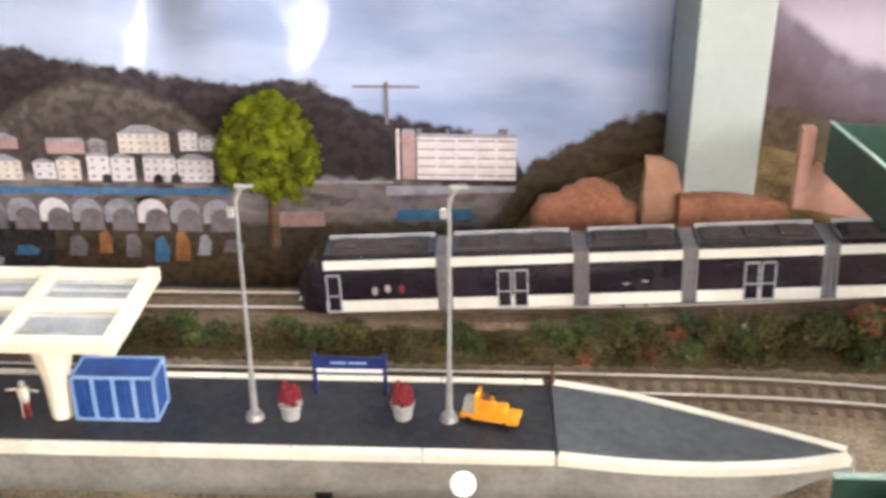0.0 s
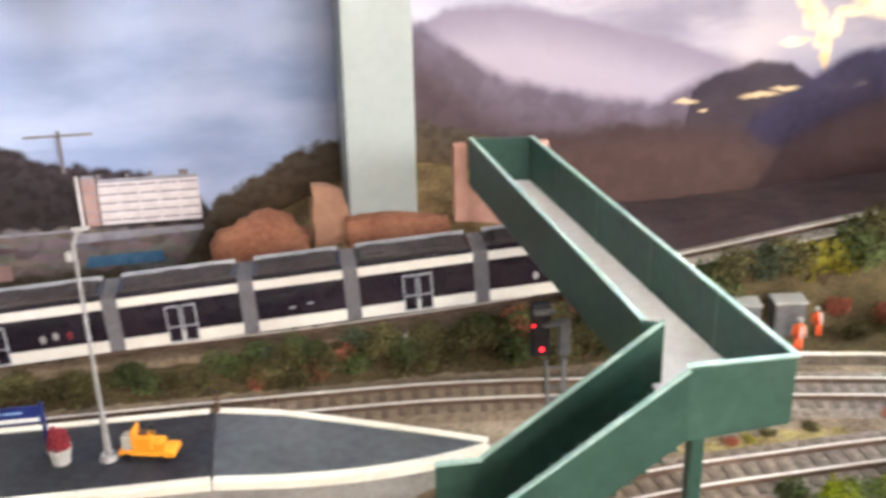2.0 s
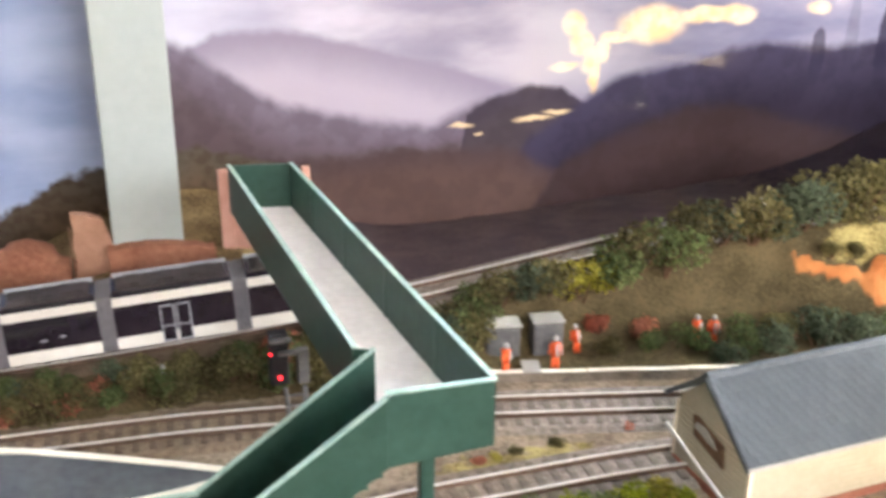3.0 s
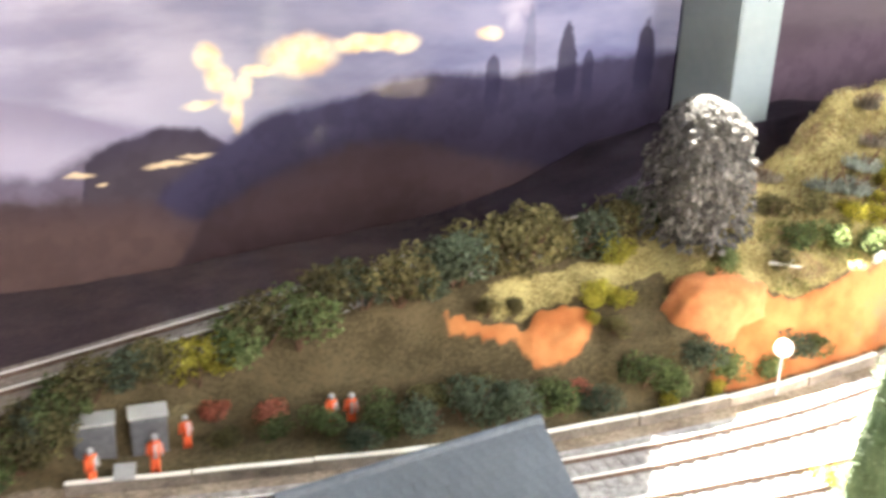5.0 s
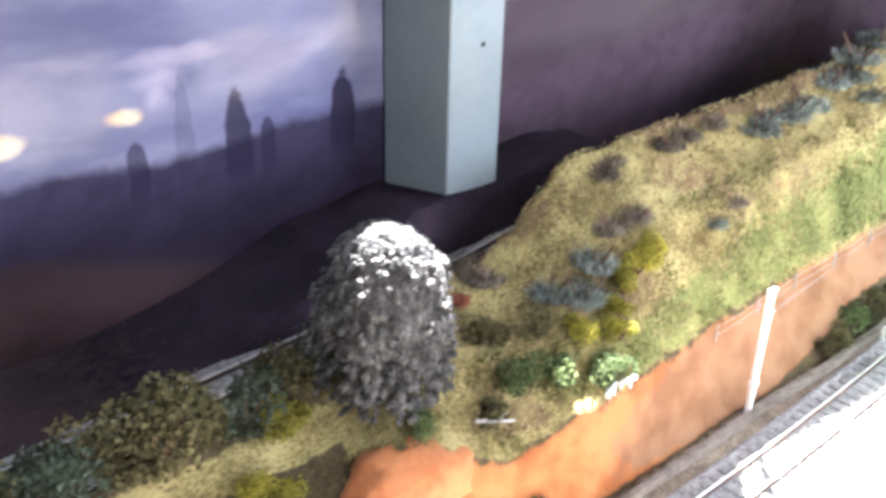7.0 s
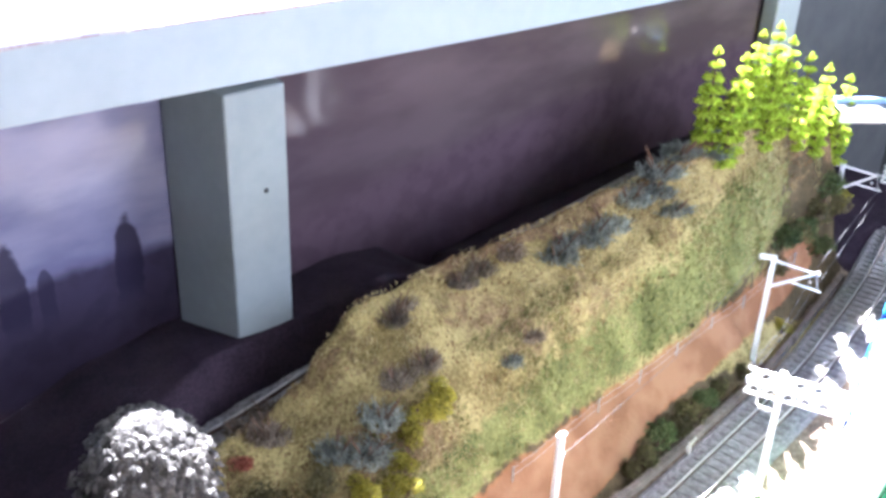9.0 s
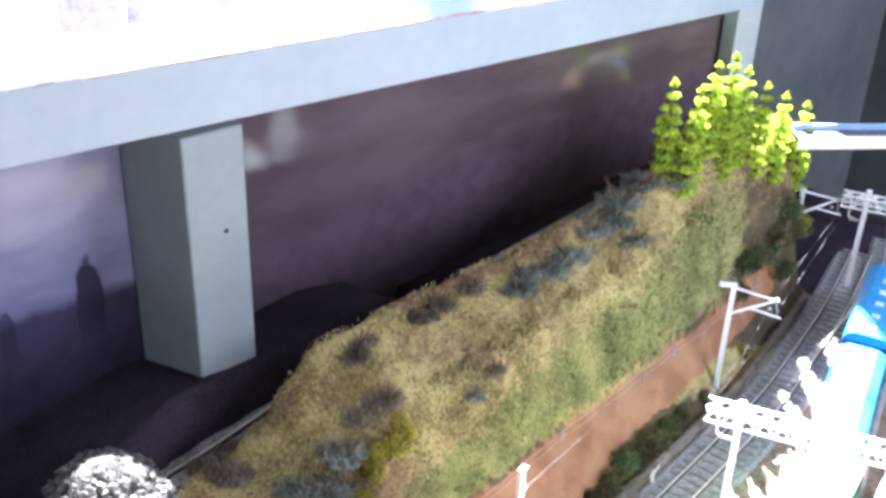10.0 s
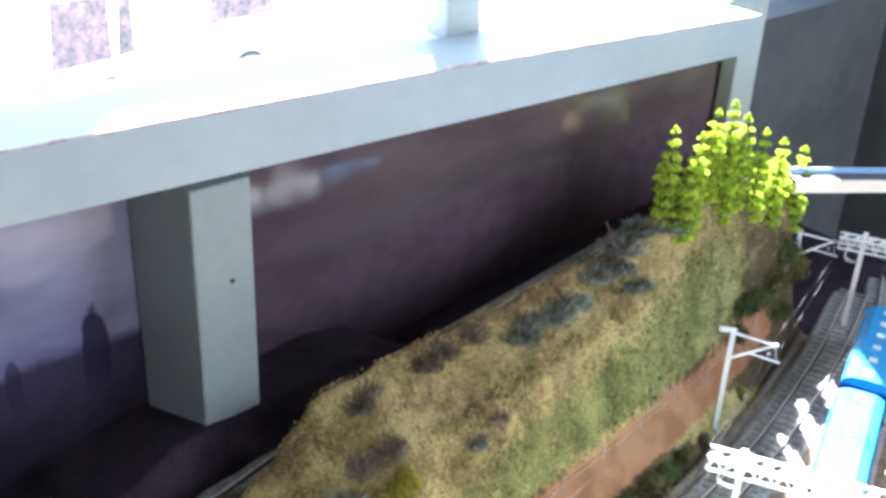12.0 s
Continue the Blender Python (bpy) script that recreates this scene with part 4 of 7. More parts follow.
def van():
    v = thing("parked_van", 11.2, 22.2, -8.33, "white parked van with tinted side windows on the paving", "van")
    body = part("body", prism(bmesh.new(), [(-3.4, 0.35), (3.6, 0.35), (3.6, 1.5), (3.2, 2.75), (-3.0, 2.75), (-3.4, 1.6)], "y", -0.9, 0.9), M["van"], v)
    for x0, x1, z0 in ((-2.85, -1.52, 1.14), (-1.38, -1.0, 1.22), (0.8, 2.5, 1.58)):
        part("side_window", prism(bmesh.new(), [(x0, z0), (x1, z0 + 0.05), (x1, 2.62), (x0 + 0.12, 2.62)], "y", -0.915, -0.9), M["van_glass"], body)
    part("bumper", bx(-3.45, -2.2, -0.96, -0.9, 0.30, 0.50, 0.02), M["cabinet"], v)
    part("headlight", bx(-3.3, -2.3, -0.94, -0.9, 0.62, 0.90, 0.03), M["bluetrim"], v)
    for x in (-1.6, 1.8):
        part("wheel_arch", cyl(bmesh.new(), (x, -0.915, 0.36), (x, -0.88, 0.36), 0.46, n=28), M["black"], v)
        w = part("wheel", cyl(bmesh.new(), (x, -0.925, 0.34), (x, -0.70, 0.34), 0.36, n=28), M["concrete"], v)
        part("hub", cyl(bmesh.new(), (x, -0.94, 0.34), (x, -0.926, 0.34), 0.30, n=20), M["van"], w)


van()

# ------------------------------------------------------------------ track
def smooth_line(pts, step):
    """Catmull-Rom through plan points, resampled evenly: list of (point, heading)."""
    P = [Vector((*p, 0)) if len(p) == 2 else Vector(p) for p in pts]
    P = [P[0] * 2 - P[1]] + P + [P[-1] * 2 - P[-2]]
    fine = []
    for i in range(1, len(P) - 2):
        for k in range(40):
            t = k / 40
            a, b, c, d = P[i - 1], P[i], P[i + 1], P[i + 2]
            fine.append(0.5 * ((2 * b) + (c - a) * t + (2 * a - 5 * b + 4 * c - d) * t * t + (3 * b - a - 3 * c + d) * t ** 3))
    fine.append(P[-2])
    out, acc = [], 0.0
    for a, b in zip(fine, fine[1:]):
        L = (b - a).length
        while acc < L:
            out.append((a + (b - a) * (acc / L), (b - a).normalized()))
            acc += step
        acc -= L
    return out


def sweep(bm, line, off, w, z0, z1, skirt=0.0):
    prev = None
    for p, d in line:
        n = Vector((-d.y, d.x, 0)).normalized()
        c = p + n * off
        ring = [bm.verts.new((c + n * s * (w / 2 + e) + Vector((0, 0, z))).to_tuple()) for s, z, e in ((-1, z0, skirt), (1, z0, skirt), (1, z1, 0), (-1, z1, 0))]
        if prev:
            for i in range(4):
                bm.faces.new((prev[i], prev[(i + 1) % 4], ring[(i + 1) % 4], ring[i]))
        else:
            bm.faces.new(ring[::-1])
        prev = ring
    bm.faces.new(prev)
    bmesh.ops.recalc_face_normals(bm, faces=bm.faces[:])
    return bm


GAUGE = 0.0172
sleeper_mesh = None


def track(pts, label, dz=0.0, sleepers=True, top=None):
    global sleeper_mesh
    line = smooth_line(pts, 0.01)
    t = thing("track", 0, 0, dz, label, "track", "model railway tracks", "structure")
    part("ballast", sweep(bmesh.new(), line, 0, 0.040, -0.002, 0.0012, 0.004), M["ballast"], t)
    for s in (-1, 1):
        rl = part("rail", sweep(bmesh.new(), line, s * GAUGE / 2, 0.0009, 0.0018, 0.0040, 0.0005), M["rust"], t)
        part("rail_head", sweep(bmesh.new(), line, s * GAUGE / 2, 0.0010, 0.0040, 0.0049), M["rail"], rl, "polished rail head")
    if sleepers:
        if sleeper_mesh is None:
            b = bx(-0.0019, 0.0019, -0.0165, 0.0165, 0.0002, 0.0019)
            ob = link("sleeper", b, M["sleeper"])
            sleeper_mesh = ob.data
            bpy.data.objects.remove(ob)
        for i, (p, d) in enumerate(smooth_line(pts, 0.0088)):
            if i > 290:
                break
            o = new("sleeper", sleeper_mesh)
            o.parent = t
            o.matrix_basis = Matrix.Translation(p) @ Matrix.Rotation(math.atan2(d.y, d.x), 4, "Z")
    return t


T1 = [(-0.60, 0.004), (-0.2, 0.004), (0.05, 0.004), (0.14, 0.0), (0.23, -0.013), (0.32, -0.030), (0.42, -0.050), (0.52, -0.067), (0.64, -0.073), (0.72, -0.068), (0.80, -0.058),
      (0.90, -0.042), (1.00, -0.024), (1.13, 0.001), (1.20, 0.020), (1.29, 0.048), (1.40, 0.090)]
T2 = [(-0.60, -0.128), (-0.2, -0.128), (0.05, -0.124), (0.19, -0.097), (0.27, -0.091), (0.35, -0.090), (0.45, -0.098), (0.55, -0.110), (0.66, -0.120), (0.78, -0.120), (0.90, -0.114),
      (1.00, -0.101), (1.08, -0.080), (1.14, -0.054), (1.20, -0.027), (1.28, 0.006), (1.36, 0.040), (1.45, 0.085)]
T3 = [(0.55, -0.175), (0.70, -0.178), (0.85, -0.172), (1.0, -0.155), (1.15, -0.115), (1.28, -0.060), (1.42, 0.005)]
TRAM_LINE = [(-0.60, 0.070, 0.0065), (-0.10, 0.070, 0.0105), (0.10, 0.071, 0.0165), (0.25, 0.074, 0.028), (0.40, 0.080, 0.045), (0.55, 0.088, 0.057), (0.75, 0.110, 0.070), (0.90, 0.140, 0.080), (1.1, 0.150, 0.102), (1.3, 0.172, 0.112)]

# ------------------------------------------------------------------ trackside edging
EDGE = [(0.28, 0.013), (0.36, -0.004), (0.45, -0.022), (0.525, -0.033), (0.64, -0.039), (0.712, -0.035), (0.804, -0.025), (0.90, -0.010), (0.952, -0.005), (1.08, 0.017), (1.175, 0.040), (1.31, 0.081)]
edge_line = smooth_line(EDGE, 0.02)
kerb = thing("trackside_kerb", 0, 0, 0, "low pale timber edging strip beside the track", "kerb", kind="structure")
for i in range(len(edge_line) // 3):
    seg = edge_line[i * 3:i * 3 + 4]
    if len(seg) > 1:
        seg = [(p + Vector((0, 0.0006 * random.uniform(-1, 1), 0)), d) for p, d in seg]
        seg[-1] = (seg[-1][0] - seg[-1][1] * 0.0007, seg[-1][1])
        h = 0.0046 + 0.0007 * random.random()
        eb = part("edging_board", sweep(bmesh.new(), seg, 0, 0.0040, -0.001, h), M["timber_strip"], kerb)
        if seg[0][0].x < 0.70:
            part("worn_top", sweep(bmesh.new(), seg, 0, 0.0032, h, h + 0.0006), M["edge"], eb, "pale top strip")

# ------------------------------------------------------------------ island platform
PZ = 0.0102
plat = thing("island_platform", 0, 0, 0, "black station platform with cream edges and a pointed end", "platform", kind="structure")
FRONT = [(-0.60, -0.066), (0.0, -0.066), (0.035, -0.0705), (0.070, -0.0715), (0.105, -0.068), (0.135, -0.060)]
BACK = [(0.135, -0.057), (0.105, -0.043), (0.073, -0.029), (0.035, -0.013), (0.0, -0.004), (-0.60, -0.004)]
OUT = FRONT + BACK
part("platform_wall", prism(bmesh.new(), [(x * 0.999, y * 0.985 - 0.0005) for x, y in OUT], "z", -0.021, PZ - 0.0022), M["concrete"], plat)
part("surface", prism(bmesh.new(), [(-0.60, -0.063), (0.0, -0.063), (0.0, -0.007), (-0.60, -0.007)], "z", PZ - 0.0022, PZ - 0.0002), M["tarmac"], plat)
part("ramp_surface", prism(bmesh.new(), [(0.0006, -0.063), (0.035, -0.067), (0.070, -0.068), (0.105, -0.0645), (0.131, -0.0585), (0.105, -0.0465), (0.073, -0.0325), (0.035, -0.0165), (0.0006, -0.0075)], "z", PZ - 0.0022, PZ), M["tarmac2"], plat)


def strip(pts, w, cuts, deep=0.0018):
    line = smooth_line(pts, 0.003)
    n = max(1, len(line) // cuts)
    for i in range(0, len(line) - 1, n):
        seg = line[i:i + n + 1]
        if len(seg) < 2:
            continue
        seg[-1] = (seg[-1][0] - seg[-1][1] * 0.0006, seg[-1][1])
        part("edge_slab", sweep(bmesh.new(), seg, 0, w, PZ - deep, PZ + 0.0004), M["edge"], plat)


strip([(-0.6, -0.0655), (-0.3, -0.0655), (0.0, -0.0655)], 0.0052, 10, 0.0040)
strip([(0.001, -0.0655), (0.035, -0.0698), (0.070, -0.0708), (0.105, -0.0672), (0.1335, -0.0602)], 0.0052, 1, 0.0040)
strip([(-0.6, -0.0048), (-0.3, -0.0048), (-0.0005, -0.0048)], 0.0045, 14)
strip([(0.001, -0.0048), (0.035, -0.0138), (0.073, -0.0297), (0.105, -0.0437), (0.1335, -0.0572)], 0.0045, 1)
part("drain_mouth", bx(-0.110, -0.102, -0.0668, -0.0650, -0.0165, -0.0135), M["black"], plat)


# ------------------------------------------------------------------ platform furniture
def canopy():
    c = thing("platform_canopy", -0.236, -0.042, PZ, "cream glazed platform canopy frame on a tapered column", "canopy")
    zt = 0.0395
    col = bmesh.new()
    cyl(col, (0.003, 0, 0), (0.003, 0, 0.020), 0.0050, 0.0062, 12)
    cyl(col, (0.003, 0, 0.020), (0.003, 0.0, 0.030), 0.0062, 0.0085, 12)
    cyl(col, (0.003, 0, 0.030), (0.003, 0.0, zt), 0.0085, 0.0105, 12)
    part("column", col, M["cream"], c, smooth=False)
    x0, x1, y0, y1 = -0.30, 0.036, -0.010, 0.066
    for a, b in ((y0, y0 + 0.0075), (0.024, 0.033), (y1 - 0.0075, y1)):
        part("long_beam", bx(x0, x1, a, b, zt, zt + 0.006, 0.0004), M["cream"], c)
    for x in (-0.285, -0.235, -0.185, -0.135, -0.085, -0.018):
        part("cross_beam", bx(x - 0.003, x + 0.003, y0, y1, zt + 0.0005, zt + 0.0064, 0.0004), M["cream"], c)
    part("end_beam", bx(x1 - 0.0065, x1 + 0.0005, y0 - 0.0005, y1 + 0.0005, zt - 0.0003, zt + 0.0067, 0.0004), M["cream"], c)
    xs = [-0.285, -0.235, -0.185, -0.135, -0.085, -0.018, x1 - 0.0035]
    for a, b in zip(xs, xs[1:]):
        for p, q in ((y0 + 0.0075, 0.024), (0.033, y1 - 0.0075)):
            part("pane", bx(a + 0.003, b - 0.003, p, q, zt + 0.0025, zt + 0.0032), M["pane"], c)
    part("bracket", bx(-0.004, -0.001, -0.004, -0.002, 0.026, zt, 0.0003), M["white"], c)
    return c


canopy()


def container():
    c = thing("steel_container", -0.2055, -0.0365, PZ, "blue corrugated container with pale blue edges on the platform", "container")
    L, W, H = 0.0385, 0.018, 0.0235
    bm = bx(-L / 2, L / 2, -W / 2, W / 2, 0.0006, H, 0.0003)
    part("body", bm, M["blue"], c)
    e = 0.0007
    for x in (-L / 2, L / 2):
        for y in (-W / 2, W / 2):
            part("corner_post", bx(x - e, x + e, y - e, y + e, 0, H + e), M["bluetrim"], c)
    for z in (0.0006, H):
        for y in (-W / 2, W / 2):
            part("side_rail", bx(-L / 2, L / 2, y - e, y + e, z - e, z + e), M["bluetrim"], c)
        for x in (-L / 2, L / 2):
            part("end_rail", bx(x - e, x + e, -W / 2, W / 2, z - e, z + e), M["bluetrim"], c)
    for i in range(7):
        x = -L / 2 + L * (i + 1) / 8
        part("rib", bx(x - 0.0009, x + 0.0009, -W / 2 - 0.0006, -W / 2 + 0.0002, 0.0012, H - 0.001), M["bluetrim"] if i % 2 else M["blue"], c)


container()


def platform_lamp(x, y):
    c = thing("platform_lamp", x, y, PZ, "tall grey steel platform lamp with a short curved arm", "street lamp", "platform lamps")
    part("base_cone", cyl(bmesh.new(), (0, 0, 0), (0, 0, 0.003), 0.0045, 0.0036, 12), M["steel"], c)
    part("lower_pole", cyl(bmesh.new(), (0, 0, 0.003), (0, 0, 0.026), 0.0018, 0.0014, 10), M["steel"], c)
    part("pole", cyl(bmesh.new(), (0, 0, 0.026), (0, 0, 0.112), 0.0011, 0.0008, 10), M["steel"], c)
    arm = bmesh.new()
    cyl(arm, (0, 0, 0.112), (0.002, 0, 0.117), 0.0012, 0.0012, 8)
    cyl(arm, (0.002, 0, 0.117), (0.007, 0, 0.119), 0.0012, 0.001, 8)
    part("arm", arm, M["steel"], c)
    part("lamp_head", bx(0.000, 0.008, -0.0013, 0.0013, 0.1178, 0.1194, 0.0006), M["tub"], c)
    part("loudspeaker", bx(-0.004, -0.001, -0.0015, 0.0015, 0.104, 0.1085, 0.0005), M["tub"], c)
    return c


platform_lamp(-0.141, -0.041)
platform_lamp(-0.049, -0.039)


def globe_lamp(x, y, z):
    c = thing("globe_lamp", x, y, 0.0, "white round globe lamp on a thin post", "lamp")
    part("post", cyl(bmesh.new(), (0, 0, 0), (0, 0, z - 0.005), 0.0012, 0.0010, 8), M["steel"], c)
    part("collar", cyl(bmesh.new(), (0, 0, z - 0.0075), (0, 0, z - 0.005), 0.0018, 0.0022, 10), M["black"], c)
    part("globe", ball(bmesh.new(), (0, 0, z), 0.0047, 3), M["lampglass"], c, "white glowing globe", True)


globe_lamp(-0.040, -0.147, 0.056)


def name_board():
    c = thing("station_name_board", -0.098, -0.019, PZ, "navy station name board with a white lower band on posts", "sign")
    for x in (-0.0172, 0.0172):
        part("post", bx(x - 0.0009, x + 0.0009, -0.0006, 0.0014, 0, 0.0225), M["sign"], c)
    part("panel", bx(-0.0175, 0.0175, -0.0014, 0, 0.0118, 0.0215, 0.0003), M["sign"], c)
    part("white_band", bx(-0.0160, 0.0160, -0.0019, -0.0015, 0.0133, 0.0153), M["white"], c)
    for a, b in ((-0.009, -0.0015), (-0.0002, 0.0085)):
        part("lettering_bar", bx(a, b, -0.0019, -0.0015, 0.0181, 0.0192), M["bluetrim"], c)


name_board()


def ramp_post():
    c = thing("platform_end_post", 0.0012, -0.0062, PZ, "thin dark post at the head of the platform ramp", "post")
    part("shaft", cyl(bmesh.new(), (0, 0, -0.001), (0, 0, 0.0115), 0.0011, 0.0009, 8), M["trunk"], c)
    part("cap", ball(bmesh.new(), (0, 0, 0.0118), 0.0013, 2, (1, 1, 0.6)), M["black"], c)


ramp_post()


def planter(x, y):
    c = thing("flower_tub", x, y, PZ, "pale round tub of dark red flowers on the platform", "planter", "flower tubs")
    bm = bmesh.new()
    cyl(bm, (0, 0, 0), (0, 0, 0.0075), 0.0042, 0.0054, 16)
    cyl(bm, (0, 0, 0.0075), (0, 0, 0.0088), 0.0058, 0.0058, 16)
    part("tub", bm, M["tub"], c)
    f = bmesh.new()
    r = random.Random(int(x * 1e4))
    for i in range(60):
        a, h = r.uniform(0, 6.28), r.random()
        rr = 0.0045 * math.sqrt(1 - h * h * 0.8)
        ball(f, (rr * math.cos(a), rr * math.sin(a), 0.009 + h * 0.010), r.uniform(0.0009, 0.0015), 1)
    ball(f, (0, 0, 0.0125), 0.0042, 2, (1, 1, 1.4))
    part("flower_mass", f, M["flower"], c)


planter(-0.124, -0.040)
planter(-0.071, -0.038)


def tractor():
    c = thing("baggage_tractor", -0.030, -0.040, PZ, "small orange platform baggage tractor with a flat deck", "tractor", rz=-14)
    part("deck", bx(-0.0135, 0.0135, -0.005, 0.005, 0.0030, 0.0046, 0.0004), M["orange"], c)
    part("bumper", bx(0.0085, 0.0145, -0.0056, 0.0056, 0.0030, 0.0058, 0.0005), M["orange"], c)
    part("body", bx(-0.0065, 0.003, -0.0035, 0.004, 0.0046, 0.0125, 0.0010), M["orange"], c)
    part("seat_back", bx(0.003, 0.0085, -0.003, 0.004, 0.0046, 0.0095, 0.0008), M["orange"], c)
    part("crate", bx(-0.0120, -0.0070, -0.003, 0.003, 0.0046, 0.0118, 0.0005), M["tub"], c, "pale grey crate")
    part("headboard", bx(-0.0065, -0.0050, -0.0045, 0.0045, 0.0046, 0.0160, 0.0004), M["orange"], c)
    part("seat", bx(-0.0035, 0.0005, -0.002, 0.002, 0.0126, 0.0142, 0.0005), M["trunk"], c, "brown seat pad")
    part("column", cyl(bmesh.new(), (0.003, 0.001, 0.011), (0.0015, 0.001, 0.0165), 0.0007, n=8), M["black"], c)
    part("steering_wheel", cyl(bmesh.new(), (0.0016, 0.001, 0.0160), (0.0012, 0.001, 0.0167), 0.0022, n=14), M["black"], c)
    for x in (-0.009, 0.009):
        for y in (-0.0045, 0.0045):
            part("wheel", cyl(bmesh.new(), (x, y - 0.0009, 0.0021), (x, y + 0.0009, 0.0021), 0.0021, n=14), M["black"], c)


tractor()


def figurine(name, x, y, z, top, legs, label, h=0.0225, arms=0.0, rz=0.0, lean=0.0):
    """A small painted figure as one plain mesh."""
    bm = bmesh.new()
    s = h / 0.0225
    for dx in (-0.0014, 0.0014):
        cyl(bm, (dx, 0, 0), (dx * 0.7, lean * 0.3, 0.0105), 0.0011, 0.0014, 8)
    n_leg = len(bm.faces)
    cyl(bm, (0, lean * 0.3, 0.0100), (0, lean, 0.0180), 0.0025, 0.0030, 10)
    for sx in (-1, 1):
        cyl(bm, (sx * 0.0028, lean, 0.0172), (sx * (0.0036 + arms * 0.005), lean - 0.001, 0.0110 + arms * 0.006), 0.0010, 0.0008, 6)
    n_top = len(bm.faces)
    ball(bm, (0, lean * 1.15, 0.0205), 0.0019, 2, (1, 1, 1.15))
    bm.faces.ensure_lookup_table()
    for i, f in enumerate(bm.faces):
        f.material_index = 1 if i < n_leg else (0 if i < n_top else 2)
    ob = link(name, bm, [M[top], M[legs], M["tub"]], True)
    ob.matrix_basis = pose(x, y, z, 0, 0, rz) @ Matrix.Diagonal((s, s, s, 1))
    return tagged(ob, label, "figurine", "painted figurines")


figurine("figurine", -0.249, -0.045, PZ, "cream", "flower", "small plain painted platform figurine with arms out", 0.0205, 1.0)
figurine("figurine", 0.293, 0.013, 0.0, "hivis", "hivis", "small plain orange track-worker figurine", rz=30)
figurine("figurine", 0.323, 0.012, 0.0, "hivis", "hivis", "small plain orange track-worker figurine", rz=-20, lean=0.002)
figurine("figurine", 0.342, 0.025, 0.001, "hivis", "hivis", "small plain orange track-worker figurine leaning forward", 0.019, lean=0.005)
figurine("figurine", 0.418, 0.021, 0.0, "hivis", "hivis", "small plain orange track-worker figurine", 0.021, rz=10)
figurine("figurine", 0.428, 0.018, 0.0, "hivis", "hivis", "small plain orange track-worker figurine", 0.021, rz=-30)


def cabinet(x, y, z, w, h, rz=0):
    c = thing("trackside_cabinet", x, y, z, "dark grey trackside equipment cabinet with a pale lid", "cabinet", "trackside cabinets", rz=rz)
    part("body", bx(-w / 2, w / 2, -0.006, 0.006, 0, h, 0.0004), M["cabinet"], c)
    part("lid", bx(-w / 2 - 0.0008, w / 2 + 0.0008, -0.0068, 0.0068, h, h + 0.0014, 0.0003), M["cabtop"], c)
    part("door", bx(-w * 0.42, w * 0.42, -0.0066, -0.0061, 0.0015, h - 0.0015), M["cabinet"], c)


cabinet(0.298, 0.036, 0.003, 0.020, 0.020, -8)
cabinet(0.324, 0.031, 0.004, 0.018, 0.021, -6)
cabinet(0.308, 0.012, 0.0, 0.009, 0.005, -12)


def signal():
    c = thing("colour_light_signal", 0.160, -0.061, 0.0, "black colour light signal showing red on a grey post", "signal")
    part("post", cyl(bmesh.new(), (0.002, 0, 0), (-0.002, 0, 0.055), 0.0011, 0.0011, 8), M["cabinet"], c)
    part("head", bx(-0.0090, 0.0000, -0.003, 0.003, 0.058, 0.085, 0.001), M["black"], c)
    part("hood", bx(-0.009, 0.001, -0.007, -0.003, 0.082, 0.0832), M["cabinet"], c)
    part("hood", bx(-0.005, 0.005, -0.007, -0.003, 0.0755, 0.0767), M["cabinet"], c)
    part("lens", cyl(bmesh.new(), (-0.0045, -0.0040, 0.0625), (-0.0045, -0.003, 0.0625), 0.0009, n=14), M["red_light"], c, "lit red lens")
    part("lens", cyl(bmesh.new(), (-0.0085, -0.0040, 0.0752), (-0.0085, -0.003, 0.0752), 0.0006, n=14), M["red_light"], c, "lit red lens")
    part("relay_box", bx(0.004, 0.0095, -0.002, 0.003, 0.057, 0.0745, 0.0005), M["cabinet"], c)
    part("ladder", bx(0.006, 0.0085, -0.001, 0.001, 0.0, 0.055), M["cabinet"], c)
    for i in range(9):
        part("rung", bx(-0.001, 0.006, -0.0005, 0.0005, 0.006 + i * 0.0055, 0.0068 + i * 0.0055), M["cabinet"], c)


signal()


# ------------------------------------------------------------------ footbridge
def quad_prism(a, b, c, d, t):
    """A slab from four corners, thickness t along its normal."""
    bm = bmesh.new()
    P = [Vector(v) for v in (a, b, c, d)]
    n = (P[1] - P[0]).cross(P[3] - P[0]).normalized() * t
    lo, hi = [bm.verts.new(p - n / 2) for p in P], [bm.verts.new(p + n / 2) for p in P]
    bm.faces.new(lo[::-1])
    bm.faces.new(hi)
    for i in range(4):
        bm.faces.new((lo[i], lo[(i + 1) % 4], hi[(i + 1) % 4], hi[i]))
    bmesh.ops.recalc_face_normals(bm, faces=bm.faces[:])
    return bm


